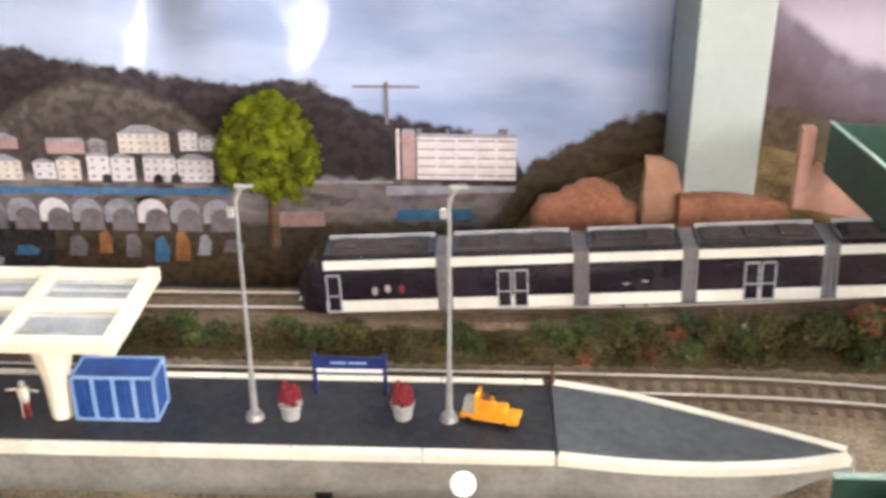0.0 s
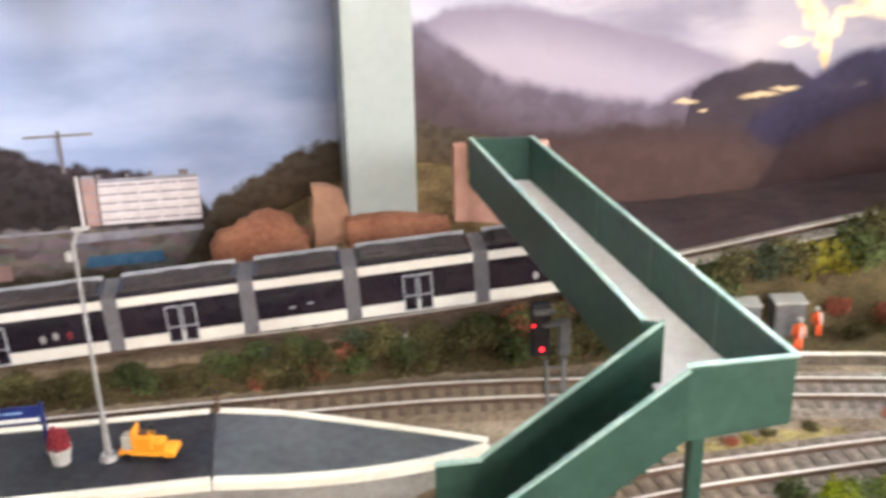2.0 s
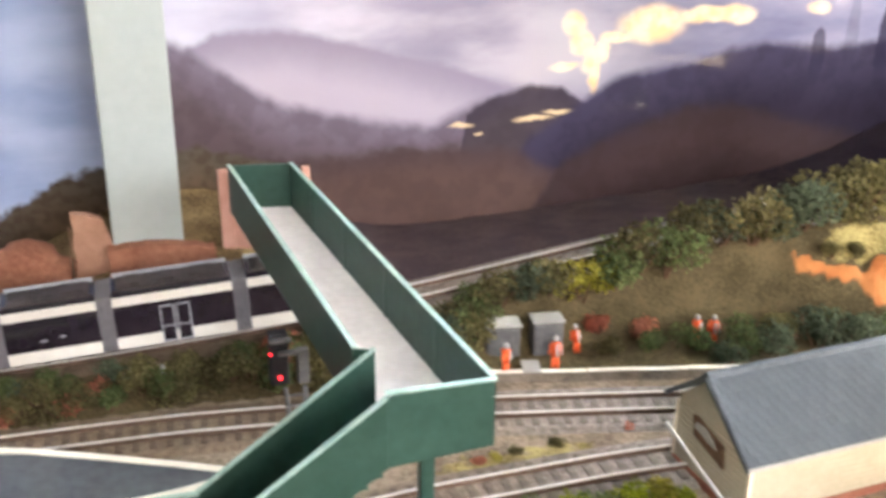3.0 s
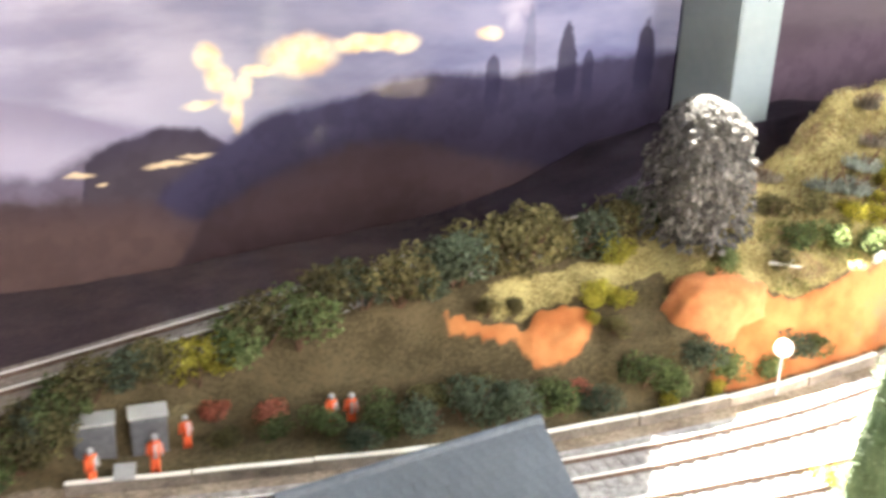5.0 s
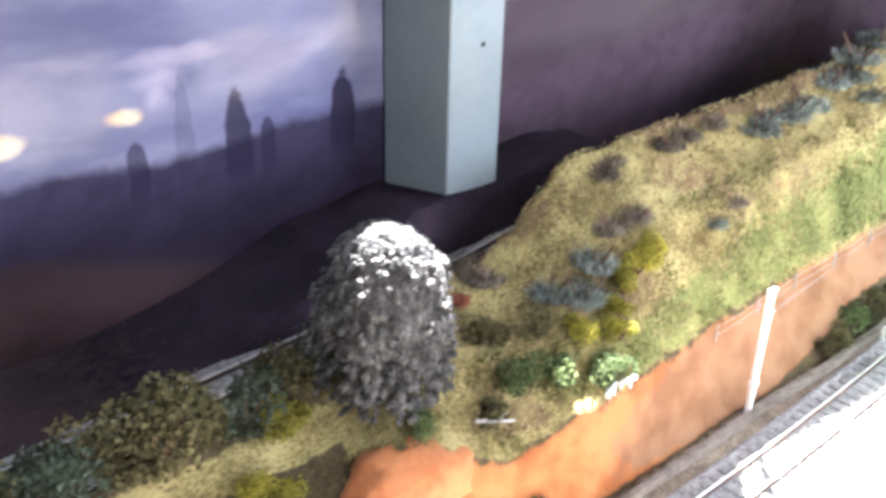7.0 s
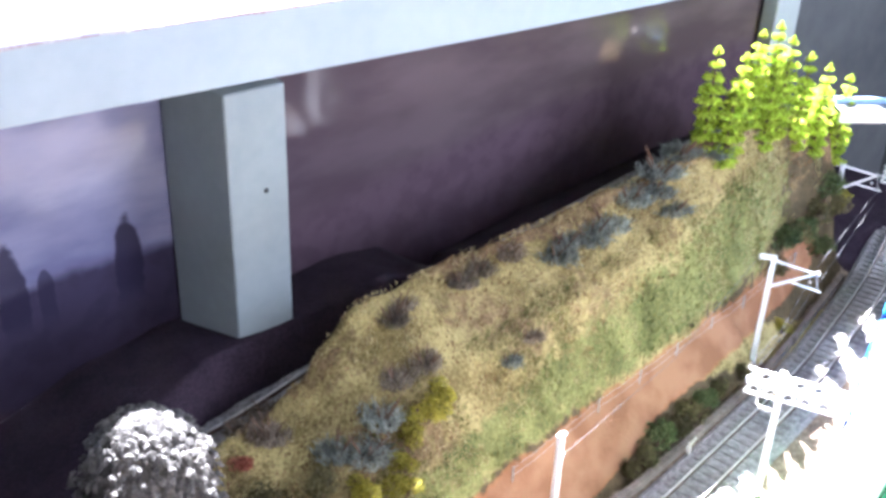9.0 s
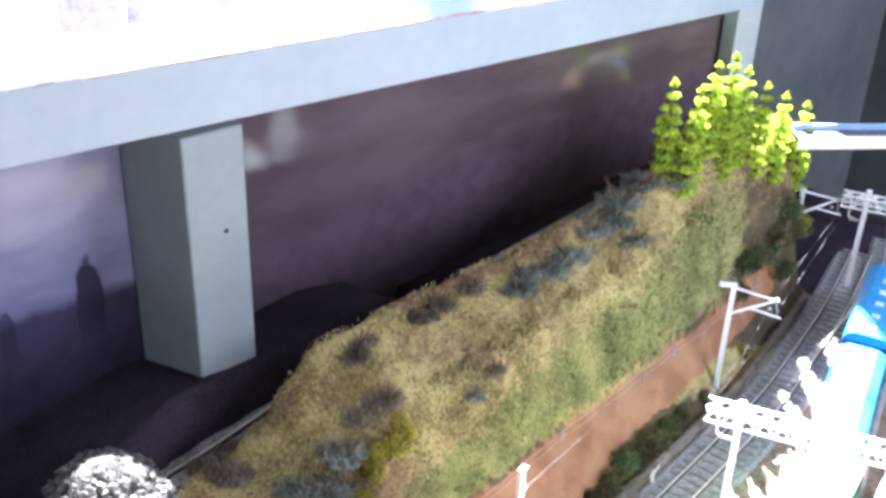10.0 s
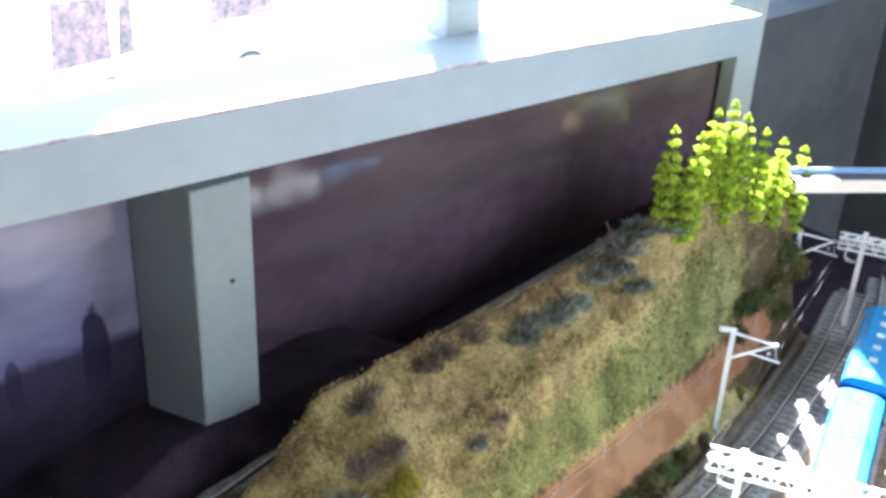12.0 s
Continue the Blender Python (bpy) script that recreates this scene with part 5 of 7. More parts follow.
def footbridge():
    c = thing("footbridge", 0, 0, 0, "dark green plate-sided footbridge with a pale deck and side stair", "footbridge")
    DZ, TZ, UZ = 0.0878, 0.1145, 0.0862
    A, Bc, C = Vector((0.1835, -0.1435, 0)), Vector((0.2215, -0.176, 0)), Vector((0.1800, -0.1805, 0))
    near_l = Vector((0.1765, -0.1400, 0))
    far_l, far_r = Vector((0.150, 0.092, 0)), Vector((0.1845, 0.088, 0))
    up = lambda p, z: (p.x, p.y, z)
    part("deck", quad_prism(up(near_l, DZ), up(Vector((0.217, -0.140, 0)), DZ), up(far_r, DZ), up(far_l, DZ), 0.0016), M["deck"], c)
    part("landing", quad_prism(up(C, DZ), up(Bc, DZ), up(Vector((0.217, -0.1405, 0)), DZ), up(Vector((0.180, -0.1405, 0)), DZ), 0.0016), M["deck"], c)

    def plate_side(name, p, q, pz0, pz1, qz0, qz1):
        part(name, quad_prism(up(p, pz0), up(q, qz0), up(q, qz1), up(p, pz1), 0.0014), M["green"], c)
        part("capping", quad_prism(*(Vector(v) + Vector(o) for v, o in ((up(p, pz1 + 0.0004), (-0.0012, 0, 0)), (up(p, pz1 + 0.0004), (0.0012, 0, 0)), (up(q, qz1 + 0.0004), (0.0012, 0, 0)), (up(q, qz1 + 0.0004), (-0.0012, 0, 0)))), 0.0009), M["greentop"], c)

    plate_side("side_plate", near_l, far_l, UZ, TZ, UZ, TZ)
    part("return_plate", quad_prism(up(near_l, UZ), up(A, UZ), up(A, TZ), up(near_l, TZ), 0.0014), M["green"], c)
    plate_side("side_plate", Bc, far_r, UZ, TZ, UZ, TZ)
    part("end_plate", quad_prism(up(C, UZ), up(Bc, UZ), up(Bc, TZ + 0.001), up(C, TZ + 0.001), 0.0014), M["green"], c)
    part("capping", bx(C.x, Bc.x, C.y - 0.0012, C.y + 0.0012, TZ + 0.0012, TZ + 0.002, m=Matrix.Translation((0, 0.002, 0))), M["greentop"], c)
    part("far_end_plate", quad_prism(up(far_l, UZ), up(far_r, UZ), up(far_r, TZ), up(far_l, TZ), 0.0014), M["green"], c)
    # panel joints along the right-hand side
    for f in (0.2, 0.42, 0.64, 0.84):
        p = Bc + (far_r - Bc) * f
        part("stiffener", bx(p.x - 0.0011, p.x - 0.0007, p.y - 0.0015, p.y + 0.0015, DZ, TZ - 0.0005), M["green"], c)
    # stair down to the platform side
    lowA, lowC = Vector((0.112, -0.1435, 0)), Vector((0.108, -0.1790, 0))
    dz = 0.054
    part("stair_plate", quad_prism(up(A, UZ), up(lowA, UZ - dz), up(lowA, TZ - dz), up(A, TZ), 0.0014), M["green"], c)
    part("stair_plate", quad_prism(up(C, UZ), up(lowC, UZ - dz), up(lowC, TZ - dz), up(C, TZ + 0.0005), 0.0014), M["green"], c)
    for s, e in ((A, lowA), (C, lowC)):
        part("capping", quad_prism((s.x, s.y - 0.0012, TZ + 0.001), (s.x, s.y + 0.0012, TZ + 0.001), (e.x, e.y + 0.0012, TZ - dz + 0.001), (e.x, e.y - 0.0012, TZ - dz + 0.001), 0.0009), M["greentop"], c)
    part("landing_capping", bx(lowA.x - 0.018, lowA.x + 0.001, lowA.y - 0.0012, lowA.y + 0.0012, TZ - dz, TZ - dz + 0.0012), M["greentop"], c)
    part("landing_plate", bx(lowA.x - 0.018, lowA.x, lowA.y - 0.0007, lowA.y + 0.0007, UZ - dz, TZ - dz), M["green"], c)
    part("stair_soffit", quad_prism((A.x, -0.179, UZ + 0.001), (A.x, -0.1445, UZ + 0.001), (lowA.x, -0.1445, UZ - dz + 0.001), (lowA.x, -0.179, UZ - dz + 0.001), 0.001), M["green"], c)
    n = 13
    for i in range(n):
        f = (i + 0.5) / n
        x = A.x + (lowA.x - A.x) * f
        z = DZ - dz * f
        part("tread", bx(x - 0.0032, x + 0.0032, -0.179, -0.1445, z - 0.0009, z), M["green"], c)
    for x, y in ((0.211, -0.118), (0.150, -0.160)):
        part("leg", bx(x - 0.0032, x + 0.0032, y - 0.0032, y + 0.0032, -0.002, (UZ if x != 0.150 else 0.068), 0.0005), M["green"], c)
    part("cross_girder", bx(0.180, 0.215, -0.120, -0.116, UZ - 0.006, UZ), M["green"], c)


footbridge()


# ------------------------------------------------------------------ pink ruined wall behind the tram
def ruin():
    c = thing("ruined_wall", 0, 0, 0, "broken pink rendered wall with a tall thin post", "wall")
    pts = [(0.153, 0.010), (0.224, 0.013), (0.225, 0.040), (0.215, 0.045), (0.200, 0.050), (0.190, 0.060), (0.176, 0.067), (0.170, 0.072), (0.163, 0.073), (0.157, 0.077), (0.153, 0.072)]
    part("rendered_panel", prism(bmesh.new(), ragged(pts, 0.004, 0.0016, 31), "y", 0.126, 0.130), M["pink"], c)
    part("tall_post", bx(0.1455, 0.1535, 0.125, 0.132, 0.010, 0.0995, 0.0006), M["pink"], c)
    part("tall_post", bx(0.1920, 0.1965, 0.094, 0.099, 0.018, 0.1090, 0.0005), M["pink"], c)


ruin()


def boulder(x, y, z, r, s, seed, m="rock2", label="orange clay boulder lump on the bank", rough=0.20):
    bm = bmesh.new()
    ball(bm, (0, 0, 0), r, 4, s)
    box_r = Vector((r * s[0], r * s[1], r * s[2]))
    for v in bm.verts:
        q = Vector([math.copysign(abs(c / d) ** 0.72, c) * d for c, d in zip(v.co, box_r)])
        k = 0.96 + rough * noise.noise(q * 40 + Vector((seed, 0, 0))) + 0.08 * noise.noise(q * 150 + Vector((0, seed, 0)))
        v.co = q * k
    ob = link("boulder", bm, M[m], True)
    ob.location = (x, y, z)
    return tagged(ob, label, "rock", "clay boulders")


for a in ((0.029, 0.136, 0.020, 0.032, (1.15, 0.55, 1.25), 1, "rock2"), (0.004, 0.124, 0.018, 0.020, (1.2, 0.5, 0.95), 15, "rock2"),
          (0.654, 0.006, 0.028, 0.026, (1.45, 0.75, 1.22), 4, "rock")):
    boulder(*a)


def clay_wall():
    """Brown rendered wall below the post, with a tan broken panel and a thin dark stake at its end."""
    c = thing("clay_wall", 0, 0, 0, "rough brown rendered wall with a broken tan end panel", "wall")
    part("wall_face", prism(bmesh.new(), ragged([(0.078, 0.008), (0.142, 0.010), (0.141, 0.056), (0.120, 0.060), (0.100, 0.062), (0.078, 0.061)], 0.004, 0.0018, 51), "y", 0.113, 0.122), M["rock2"], c)
    part("end_panel", prism(bmesh.new(), ragged([(0.059, 0.010), (0.081, 0.010), (0.081, 0.060), (0.077, 0.076), (0.068, 0.080), (0.059, 0.081)], 0.004, 0.0012, 52), "y", 0.124, 0.131), M["tanwall"], c)
    part("stake", cyl(bmesh.new(), (0.0565, 0.122, 0.008), (0.0575, 0.122, 0.074), 0.0013, 0.0010, 7), M["trunk"], c, "thin dark stake")


clay_wall()


# ------------------------------------------------------------------ tram
def tram():
    x0, x1 = -0.131, 0.2275
    z0, z1 = 0.0095, 0.0285
    ang = math.degrees(math.atan2(z1 - z0, x1 - x0))
    c = new("tram")
    c.empty_display_size = 0.02
    c.matrix_basis = Matrix.Translation(((x0 + x1) / 2, 0.0682, (z0 + z1) / 2 + 0.001)) @ Matrix.Rotation(radians(-ang), 4, "Y")
    tagged(c, "five-section dark and cream model tram on the rear track", "tram")
    W = 0.0137
    cuts = [-0.17925, -0.10225, -0.02875, 0.02875, 0.10225, 0.17925]
    g = 0.0042

    def side_profile(inset=0.0):
        return [(-W, 0.003), (-W, 0.029), (-W + 0.0008, 0.0352), (-W + 0.003, 0.0365), (W - 0.003, 0.0365), (W - 0.0008, 0.0352), (W, 0.029), (W, 0.003)]

    for i in range(5):
        a, b = cuts[i] + (g if i else 0.012), cuts[i + 1] - (g if i < 4 else 0.012)
        s = part("car_body", prism(bmesh.new(), side_profile(), "x", a, b), M["tram_dark"], c)
        for y in (-1, 1):
            yy = y * W
            lo, hi = min(yy, yy + y * 0.0005), max(yy, yy + y * 0.0005)
            part("skirt_panel", bx(a, b, lo, hi, 0.0035, 0.0105), M["tram_white"], s)
            part("cant_rail", bx(a, b, lo, hi, 0.0293, 0.0346, m=Matrix.Translation((0, -y * 0.0004, 0))), M["tram_white"], s)
        part("roof_pod", bx(a + 0.003, b - 0.003, -0.0082, 0.0082, 0.0366, 0.0378, 0.0004), M["tram_roof"], s)
        for y in (-1, 1):
            part("roof_rail", bx(a + 0.001, b - 0.001, y * 0.0100 - 0.0005, y * 0.0100 + 0.0005, 0.0366, 0.0390 if y > 0 else 0.0376), M["tram_door"] if y > 0 else M["tram_roof"], s)
        r = random.Random(40 + i)
        for k in range(3):
            xx = a + (b - a) * (0.2 + 0.28 * k)
            part("roof_unit", bx(xx - 0.006, xx + r.uniform(0.003, 0.008), -0.006, 0.006, 0.0378, 0.0386 + r.uniform(0, 0.0008), 0.0004), M["tram_roof"], s)
        doors = {0: [cuts[0] + 0.0165], 1: [-0.0700, -0.0612], 3: [0.0612, 0.0700], 4: [cuts[5] - 0.0165]}.get(i, [])
        for dx in doors:
            for y in (-1,):
                d = bmesh.new()
                w, t = 0.0039, 0.0007
                yy0, yy1 = -W - 0.0010, -W - 0.0001
                box(d, dx - w, dx - w + t, yy0, yy1, 0.0042, 0.0265)
                box(d, dx + w - t, dx + w, yy0, yy1, 0.0042, 0.0265)
                box(d, dx - w, dx + w, yy0, yy1, 0.0258, 0.0265)
                box(d, dx - w, dx + w, yy0, yy1, 0.0042, 0.0050)
                box(d, dx - w, dx + w, yy0, yy1, 0.0135, 0.0141)
                part("door_frame", d, M["tram_door"], s)
                part("door_glass", bx(dx - w + t, dx + w - t, yy0 + 0.0003, yy1, 0.0050, 0.0258), M["tram_dark"], s)
        # window bays behind the dark glazing
        n = {0: 2, 1: 1, 2: 2, 3: 1, 4: 2}[i]
        for k in range(n):
            xa = a + (b - a) * (0.34 if i == 0 else 0.08 if i == 4 else 0.10 if i == 2 else (0.62 if i == 1 else 0.04)) + k * 0.019
            part("window_pane", bx(xa, xa + 0.0165, -W - 0.0004, -W - 0.0001, 0.0130, 0.0255), M["tram_dark"], s)
        if i in (0, 4, 2):
            q = bmesh.new()
            for k in range(2):
                xx = (a + b) / 2 + (k - 0.5) * (0.007 if i != 2 else 0.010)
                ball(q, (xx, -W - 0.0003, 0.0160 + 0.0012 * k), 0.0024 if i != 2 else 0.0019, 2, (0.75 if i != 2 else 1.2, 0.12, 1.15 if i != 2 else 0.35))
            part("printed_motif", q, M["tram_door"] if i == 2 else M["steel"], s)
            if i != 2:
                q = bmesh.new()
                ball(q, ((a + b) / 2 + 0.011, -W - 0.0003, 0.0168), 0.0024, 2, (0.8, 0.12, 1.2))
                part("printed_motif", q, M["flower"], s)
    for i in range(1, 5):
        bm = bmesh.new()
        for k in range(5):
            x = cuts[i] - g + (k + 0.5) * 2 * g / 5
            box(bm, x - g / 5 + 0.0002, x + g / 5 - 0.0002, -W + (0.0006 if k % 2 else 0.0), W - (0.0006 if k % 2 else 0.0), 0.003, 0.0355)
        part("bellows", bm, M["tram_grey"], c)
    for sx, cx in ((-1, cuts[0]), (1, cuts[5])):
        bm = bmesh.new()
        rings = []
        for k in range(7):
            f = k / 6
            x = cx - sx * 0.012 + sx * 0.016 * f
            zt = 0.0365 - 0.017 * f ** 1.7
            wy = W * (1 - 0.55 * f ** 2.2)
            rings.append([bm.verts.new((x, y * wy, z)) for y, z in ((-1, 0.003), (-1, zt * 0.8), (-0.8, zt), (0.8, zt), (1, zt * 0.8), (1, 0.003))])
        for p, q in zip(rings, rings[1:]):
            for k in range(6):
                bm.faces.new((p[k], p[(k + 1) % 6], q[(k + 1) % 6], q[k]))
        bm.faces.new(rings[-1])
        bm.faces.new(rings[0][::-1])
        bmesh.ops.recalc_face_normals(bm, faces=bm.faces[:])
        nose = part("cab", bm, M["tram_dark"], c, "dark sloping cab end")
        if sx > 0:
            part("marker_stripe", bx(cx - sx * 0.003, cx - sx * 0.0015, -W * 0.90, -W * 0.82, 0.012, 0.026, m=Matrix.Translation((0, 0, 0))), M["yellow"], nose)
        for y in (-0.0065, 0.0065):
            part("headlight", ball(bmesh.new(), (cx + sx * 0.0038, y, 0.009), 0.0014, 2, (0.4, 1, 1)), M["white"], nose)
    for cx in (-0.145, -0.134, -0.006, 0.006, 0.134, 0.145):
        for y in (-1, 1):
            part("wheel", cyl(bmesh.new(), (cx, y * 0.0075, 0.0032), (cx, y * 0.010, 0.0032), 0.0034, n=14), M["black"], c)
    part("underframe", bx(-0.165, 0.165, -0.011, 0.011, 0.002, 0.005), M["black"], c)


tram()


# ------------------------------------------------------------------ signal-box style hut
def hut():
    c = thing("railway_hut", 0, 0, 0, "cream boarded railway hut on a brick base with slate roof", "hut")
    c.matrix_basis = Matrix.Translation((0.352, -0.112, 0)) @ Matrix.Rotation(radians(6), 4, "Z") @ Matrix.Translation((-0.352, 0.112, 0))
    x0, x1, yb, yf = 0.352, 0.470, -0.086, -0.146
    yr, zr, ze = -0.112, 0.0625, 0.0360
    part("brick_base", bx(x0, x1, yf, yb, -0.002, 0.0032), M["brick"], c)
    # rows of bricks on the two faces that show
    for row in range(1):
        z = -0.0002 + row * 0.0034
        for k in range(9):
            y = yf + 0.0008 + k * 0.0066 + (0.0033 if row % 2 else 0)
            if y + 0.006 < yb:
                part("brick", bx(x0 - 0.0004, x0 + 0.0004, y, y + 0.0060, z, z + 0.0029), M["brick"], c)
        for k in range(17):
            x = x0 + 0.0008 + k * 0.0068 + (0.0034 if row % 2 else 0)
            if x + 0.006 < x1:
                part("brick", bx(x, x + 0.0062, yf - 0.0004, yf + 0.0004, z, z + 0.0029), M["brick"], c)
    up = part("upper_wall", prism(bmesh.new(), [(yf + 0.001, 0.0034), (yb - 0.001, 0.0034), (yb - 0.001, 0.0385), (yr, zr - 0.0025), (yf + 0.001, ze - 0.001)], "x", x0 + 0.001, x1 - 0.001), M["boards"], c)
    for i in range(10):
        z = 0.0036 + i * 0.0031
        part("weatherboard", bx(x0 + 0.001, x1 - 0.001, yf + 0.0004, yf + 0.0013, z, z + 0.0029), M["boards"], up)
        part("weatherboard", bx(x0 + 0.0003, x0 + 0.0012, yf + 0.001, yb - 0.001, z, z + 0.0029), M["boards"], up)
    for y in (yf, yb):
        part("corner_board", bx(x0 - 0.0002, x0 + 0.0018, y - 0.0008, y + 0.0008, 0.0034, ze - 0.001), M["cream"], up)
    o = 0.0045
    fe, be = (yf - 0.004, 0.0345), (yb + 0.005, 0.0372)
    fr = part("roof_slope", quad_prism((x0 - o, fe[0], fe[1]), (x1 + o, fe[0], fe[1]), (x1 + o, yr, zr), (x0 - o, yr, zr), 0.0014), M["slate"], c)
    br = part("roof_slope", quad_prism((x0 - o, yr, zr), (x1 + o, yr, zr), (x1 + o, be[0], be[1]), (x0 - o, be[0], be[1]), 0.0014), M["slate"], c)
    # slates in lapped rows on the front slope
    d = Vector((0, yr - fe[0], zr - fe[1]))
    L = d.length
    d.normalize()
    nrm = Vector((0, -d.z, d.y))
    me = None
    rows, cols = 9, 22
    for i in range(rows):
        for k in range(cols):
            xa = x0 - o + 0.0003 + (x1 - x0 + 2 * o - 0.0006) * (k + (0.5 if i % 2 else 0)) / (cols + 0.5)
            if me is None:
                b = bx(0, (x1 - x0 + 2 * o) / (cols + 0.5) - 0.0002, 0, L / rows * 1.15, 0, 0.00035)
                ob = link("slate", b, M["slate_tile"])
                me = ob.data
                bpy.data.objects.remove(ob)
            p = Vector((xa, fe[0], fe[1])) + d * (L * i / rows) + nrm * 0.00085
            sl = new("slate", me)
            sl.parent = fr
            sl.matrix_basis = Matrix.Translation(p) @ Matrix.Rotation(math.atan2(d.z, d.y) - radians(2.5), 4, "X")
    part("ridge", prism(bmesh.new(), [(yr - 0.0032, zr - 0.0016), (yr - 0.0016, zr + 0.0012), (yr, zr + 0.0020), (yr + 0.0016, zr + 0.0012), (yr + 0.0032, zr - 0.0016), (yr, zr - 0.0004)], "x", x0 - o, x1 + o), M["slate"], c)
    for (ya, za) in (fe, be):
        part("bargeboard", quad_prism((x0 - o, ya, za - 0.0022), (x0 - o, yr, zr - 0.0028), (x0 - o, yr, zr - 0.0002), (x0 - o, ya, za + 0.0003), 0.0010), M["slate"], c)
    part("gutter", bx(x0 - o, x1 + o, fe[0] - 0.0013, fe[0] + 0.0003, fe[1] - 0.0014, fe[1] + 0.0004, 0.0003), M["tub"], c, "pale grey gutter")
    # boarded hole in the gable with crumbling brown filling
    w = part("gable_window", prism(bmesh.new(), [(-0.128, 0.0195), (-0.103, 0.0240), (-0.101, 0.0345), (-0.105, 0.0350), (-0.126, 0.0310)], "x", x0 - 0.0010, x0 + 0.0004), M["trunk"], c, "brown broken window opening")
    part("filling", prism(bmesh.new(), ragged([(-0.122, 0.0262), (-0.104, 0.0290), (-0.105, 0.0325), (-0.112, 0.0330), (-0.120, 0.0300)], 0.003, 0.0016, 6), "x", x0 - 0.0016, x0 - 0.0010), M["tub"], w)
    part("handrail", quad_prism((x0 - 0.0045, yb + 0.001, 0.0205), (x0 - 0.0045, yf - 0.002, 0.0045), (x0 - 0.0045, yf - 0.002, 0.0062), (x0 - 0.0045, yb + 0.001, 0.0222), 0.0012), M["white"], c, "white sloping handrail board")
    part("drainpipe", cyl(bmesh.new(), (x0 - 0.001, yf + 0.010, -0.001), (x0 - 0.001, yf + 0.010, 0.009), 0.0008, n=8), M["white"], c)


hut()

# ------------------------------------------------------------------ foliage
def leafy(bm, rnd, centre, r, s, n, size, flat=0.55):
    """Small bent leaf clumps scattered through the outer shell of a rough blob."""
    for _ in range(n):
        d = Vector((rnd.gauss(0, 1), rnd.gauss(0, 1), rnd.gauss(0, 1))).normalized()
        rr = r * (0.62 + 0.42 * rnd.random()) * (1 + 0.25 * noise.noise(d * 2.2 + Vector(centre) * 70))
        p = Vector(centre) + Vector((d.x * s[0], d.y * s[1], d.z * s[2])) * rr
        q = Euler((rnd.uniform(0, 6.3), rnd.uniform(0, 6.3), rnd.uniform(0, 6.3))).to_matrix()
        k = size * rnd.uniform(0.6, 1.4)
        tri = [q @ Vector(v) * k + p for v in ((-0.6, -0.35, 0), (0.6, -0.35, 0.1), (0.45, 0.45, -0.25), (-0.4, 0.5, 0.2))]
        vs = [bm.verts.new(v) for v in tri]
        bm.faces.new((vs[0], vs[1], vs[2]))
        bm.faces.new((vs[0], vs[2], vs[3]))


bush_bank = {}


def bush_mesh(kind, variant):
    key = (kind, variant)
    if key not in bush_bank:
        rnd = random.Random(hash((len(kind), variant)) % 9999 + variant * 13)
        bm = bmesh.new()
        if kind in ("leaf_heather", "leaf_scrub"):
            for i in range(420):
                a, e = rnd.uniform(0, 6.283), rnd.uniform(0.10, 1.35)
                rad = 0.012 * math.sqrt(rnd.random())
                q0 = rnd.uniform(0, 6.283)
                p = Vector((rad * math.cos(q0), 0.8 * rad * math.sin(q0), 0.0005))
                d = Vector((math.cos(a) * math.cos(e), math.sin(a) * math.cos(e), math.sin(e)))
                t = Vector((-math.sin(a), math.cos(a), 0.2)) * rnd.uniform(0.0002, 0.0005)
                k = rnd.uniform(0.004, 0.0105) * (1.15 - 40 * rad)
                m1 = p + d * k * 0.55 + Vector((0, 0, 0.0010))
                v = [bm.verts.new(q) for q in (p - t, p + t, m1 + t * 0.8, m1 - t * 0.8, p + d * k)]
                bm.faces.new((v[0], v[1], v[2], v[3]))
                bm.faces.new((v[3], v[2], v[4]))
        blobs = 0 if kind in ("leaf_heather", "leaf_scrub") else 4 + variant % 3
        for i in range(blobs):
            a = rnd.uniform(0, 6.28)
            leafy(bm, rnd, (0.008 * math.cos(a) * (i > 0), 0.006 * math.sin(a) * (i > 0), 0.006 + 0.007 * rnd.random()), rnd.uniform(0.006, 0.010), (1, 1, 0.9), 230, 0.0014)
        tw = bmesh.new()
        for i in range(7):
            a = rnd.uniform(0, 6.28)
            cyl(tw, (0, 0, -0.004), (0.009 * math.cos(a), 0.009 * math.sin(a), rnd.uniform(0.010, 0.016)), 0.0007, 0.0002, 4)
        pair = []
        for label, b, m in (("foliage", bm, M[kind]), ("woody_base", tw, M["trunk"])):
            me = bpy.data.meshes.new(label)
            b.to_mesh(me)
            b.free()
            me.materials.append(m)
            pair.append(me)
        bush_bank[key] = pair
    return bush_bank[key]


LABELS = {"leaf_olive": "olive green scatter bush on the bank", "leaf_green": "green foliage clump beside the line", "leaf_teal": "blue-green foliage clump beside the line",
          "leaf_lime": "bright green grass clump beside the track", "leaf_yellow": "bright yellow flowering clump on the grass", "leaf_red": "rust-red foliage clump among the bushes", "leaf_heather": "grey heather tuft on the grass hill", "leaf_scrub": "low brown-grey scrub tuft on the grass hill"}


def bush(x, y, s, kind, seed, sz=None, dz=0.0):
    ob = new("bush")
    ob.empty_display_size = 0.01
    for me in bush_mesh(kind, seed % 5):
        new(me.name.split(".")[0], me).parent = ob
    z = ground_z(x, y) + dz
    ob.matrix_basis = pose(x, y, z - 0.001 * s, 0, 0, (seed * 67) % 360) @ Matrix.Diagonal((s, s, sz or s, 1))
    return tagged(ob, LABELS[kind], "bush", "bushes")


R = random.Random(5)
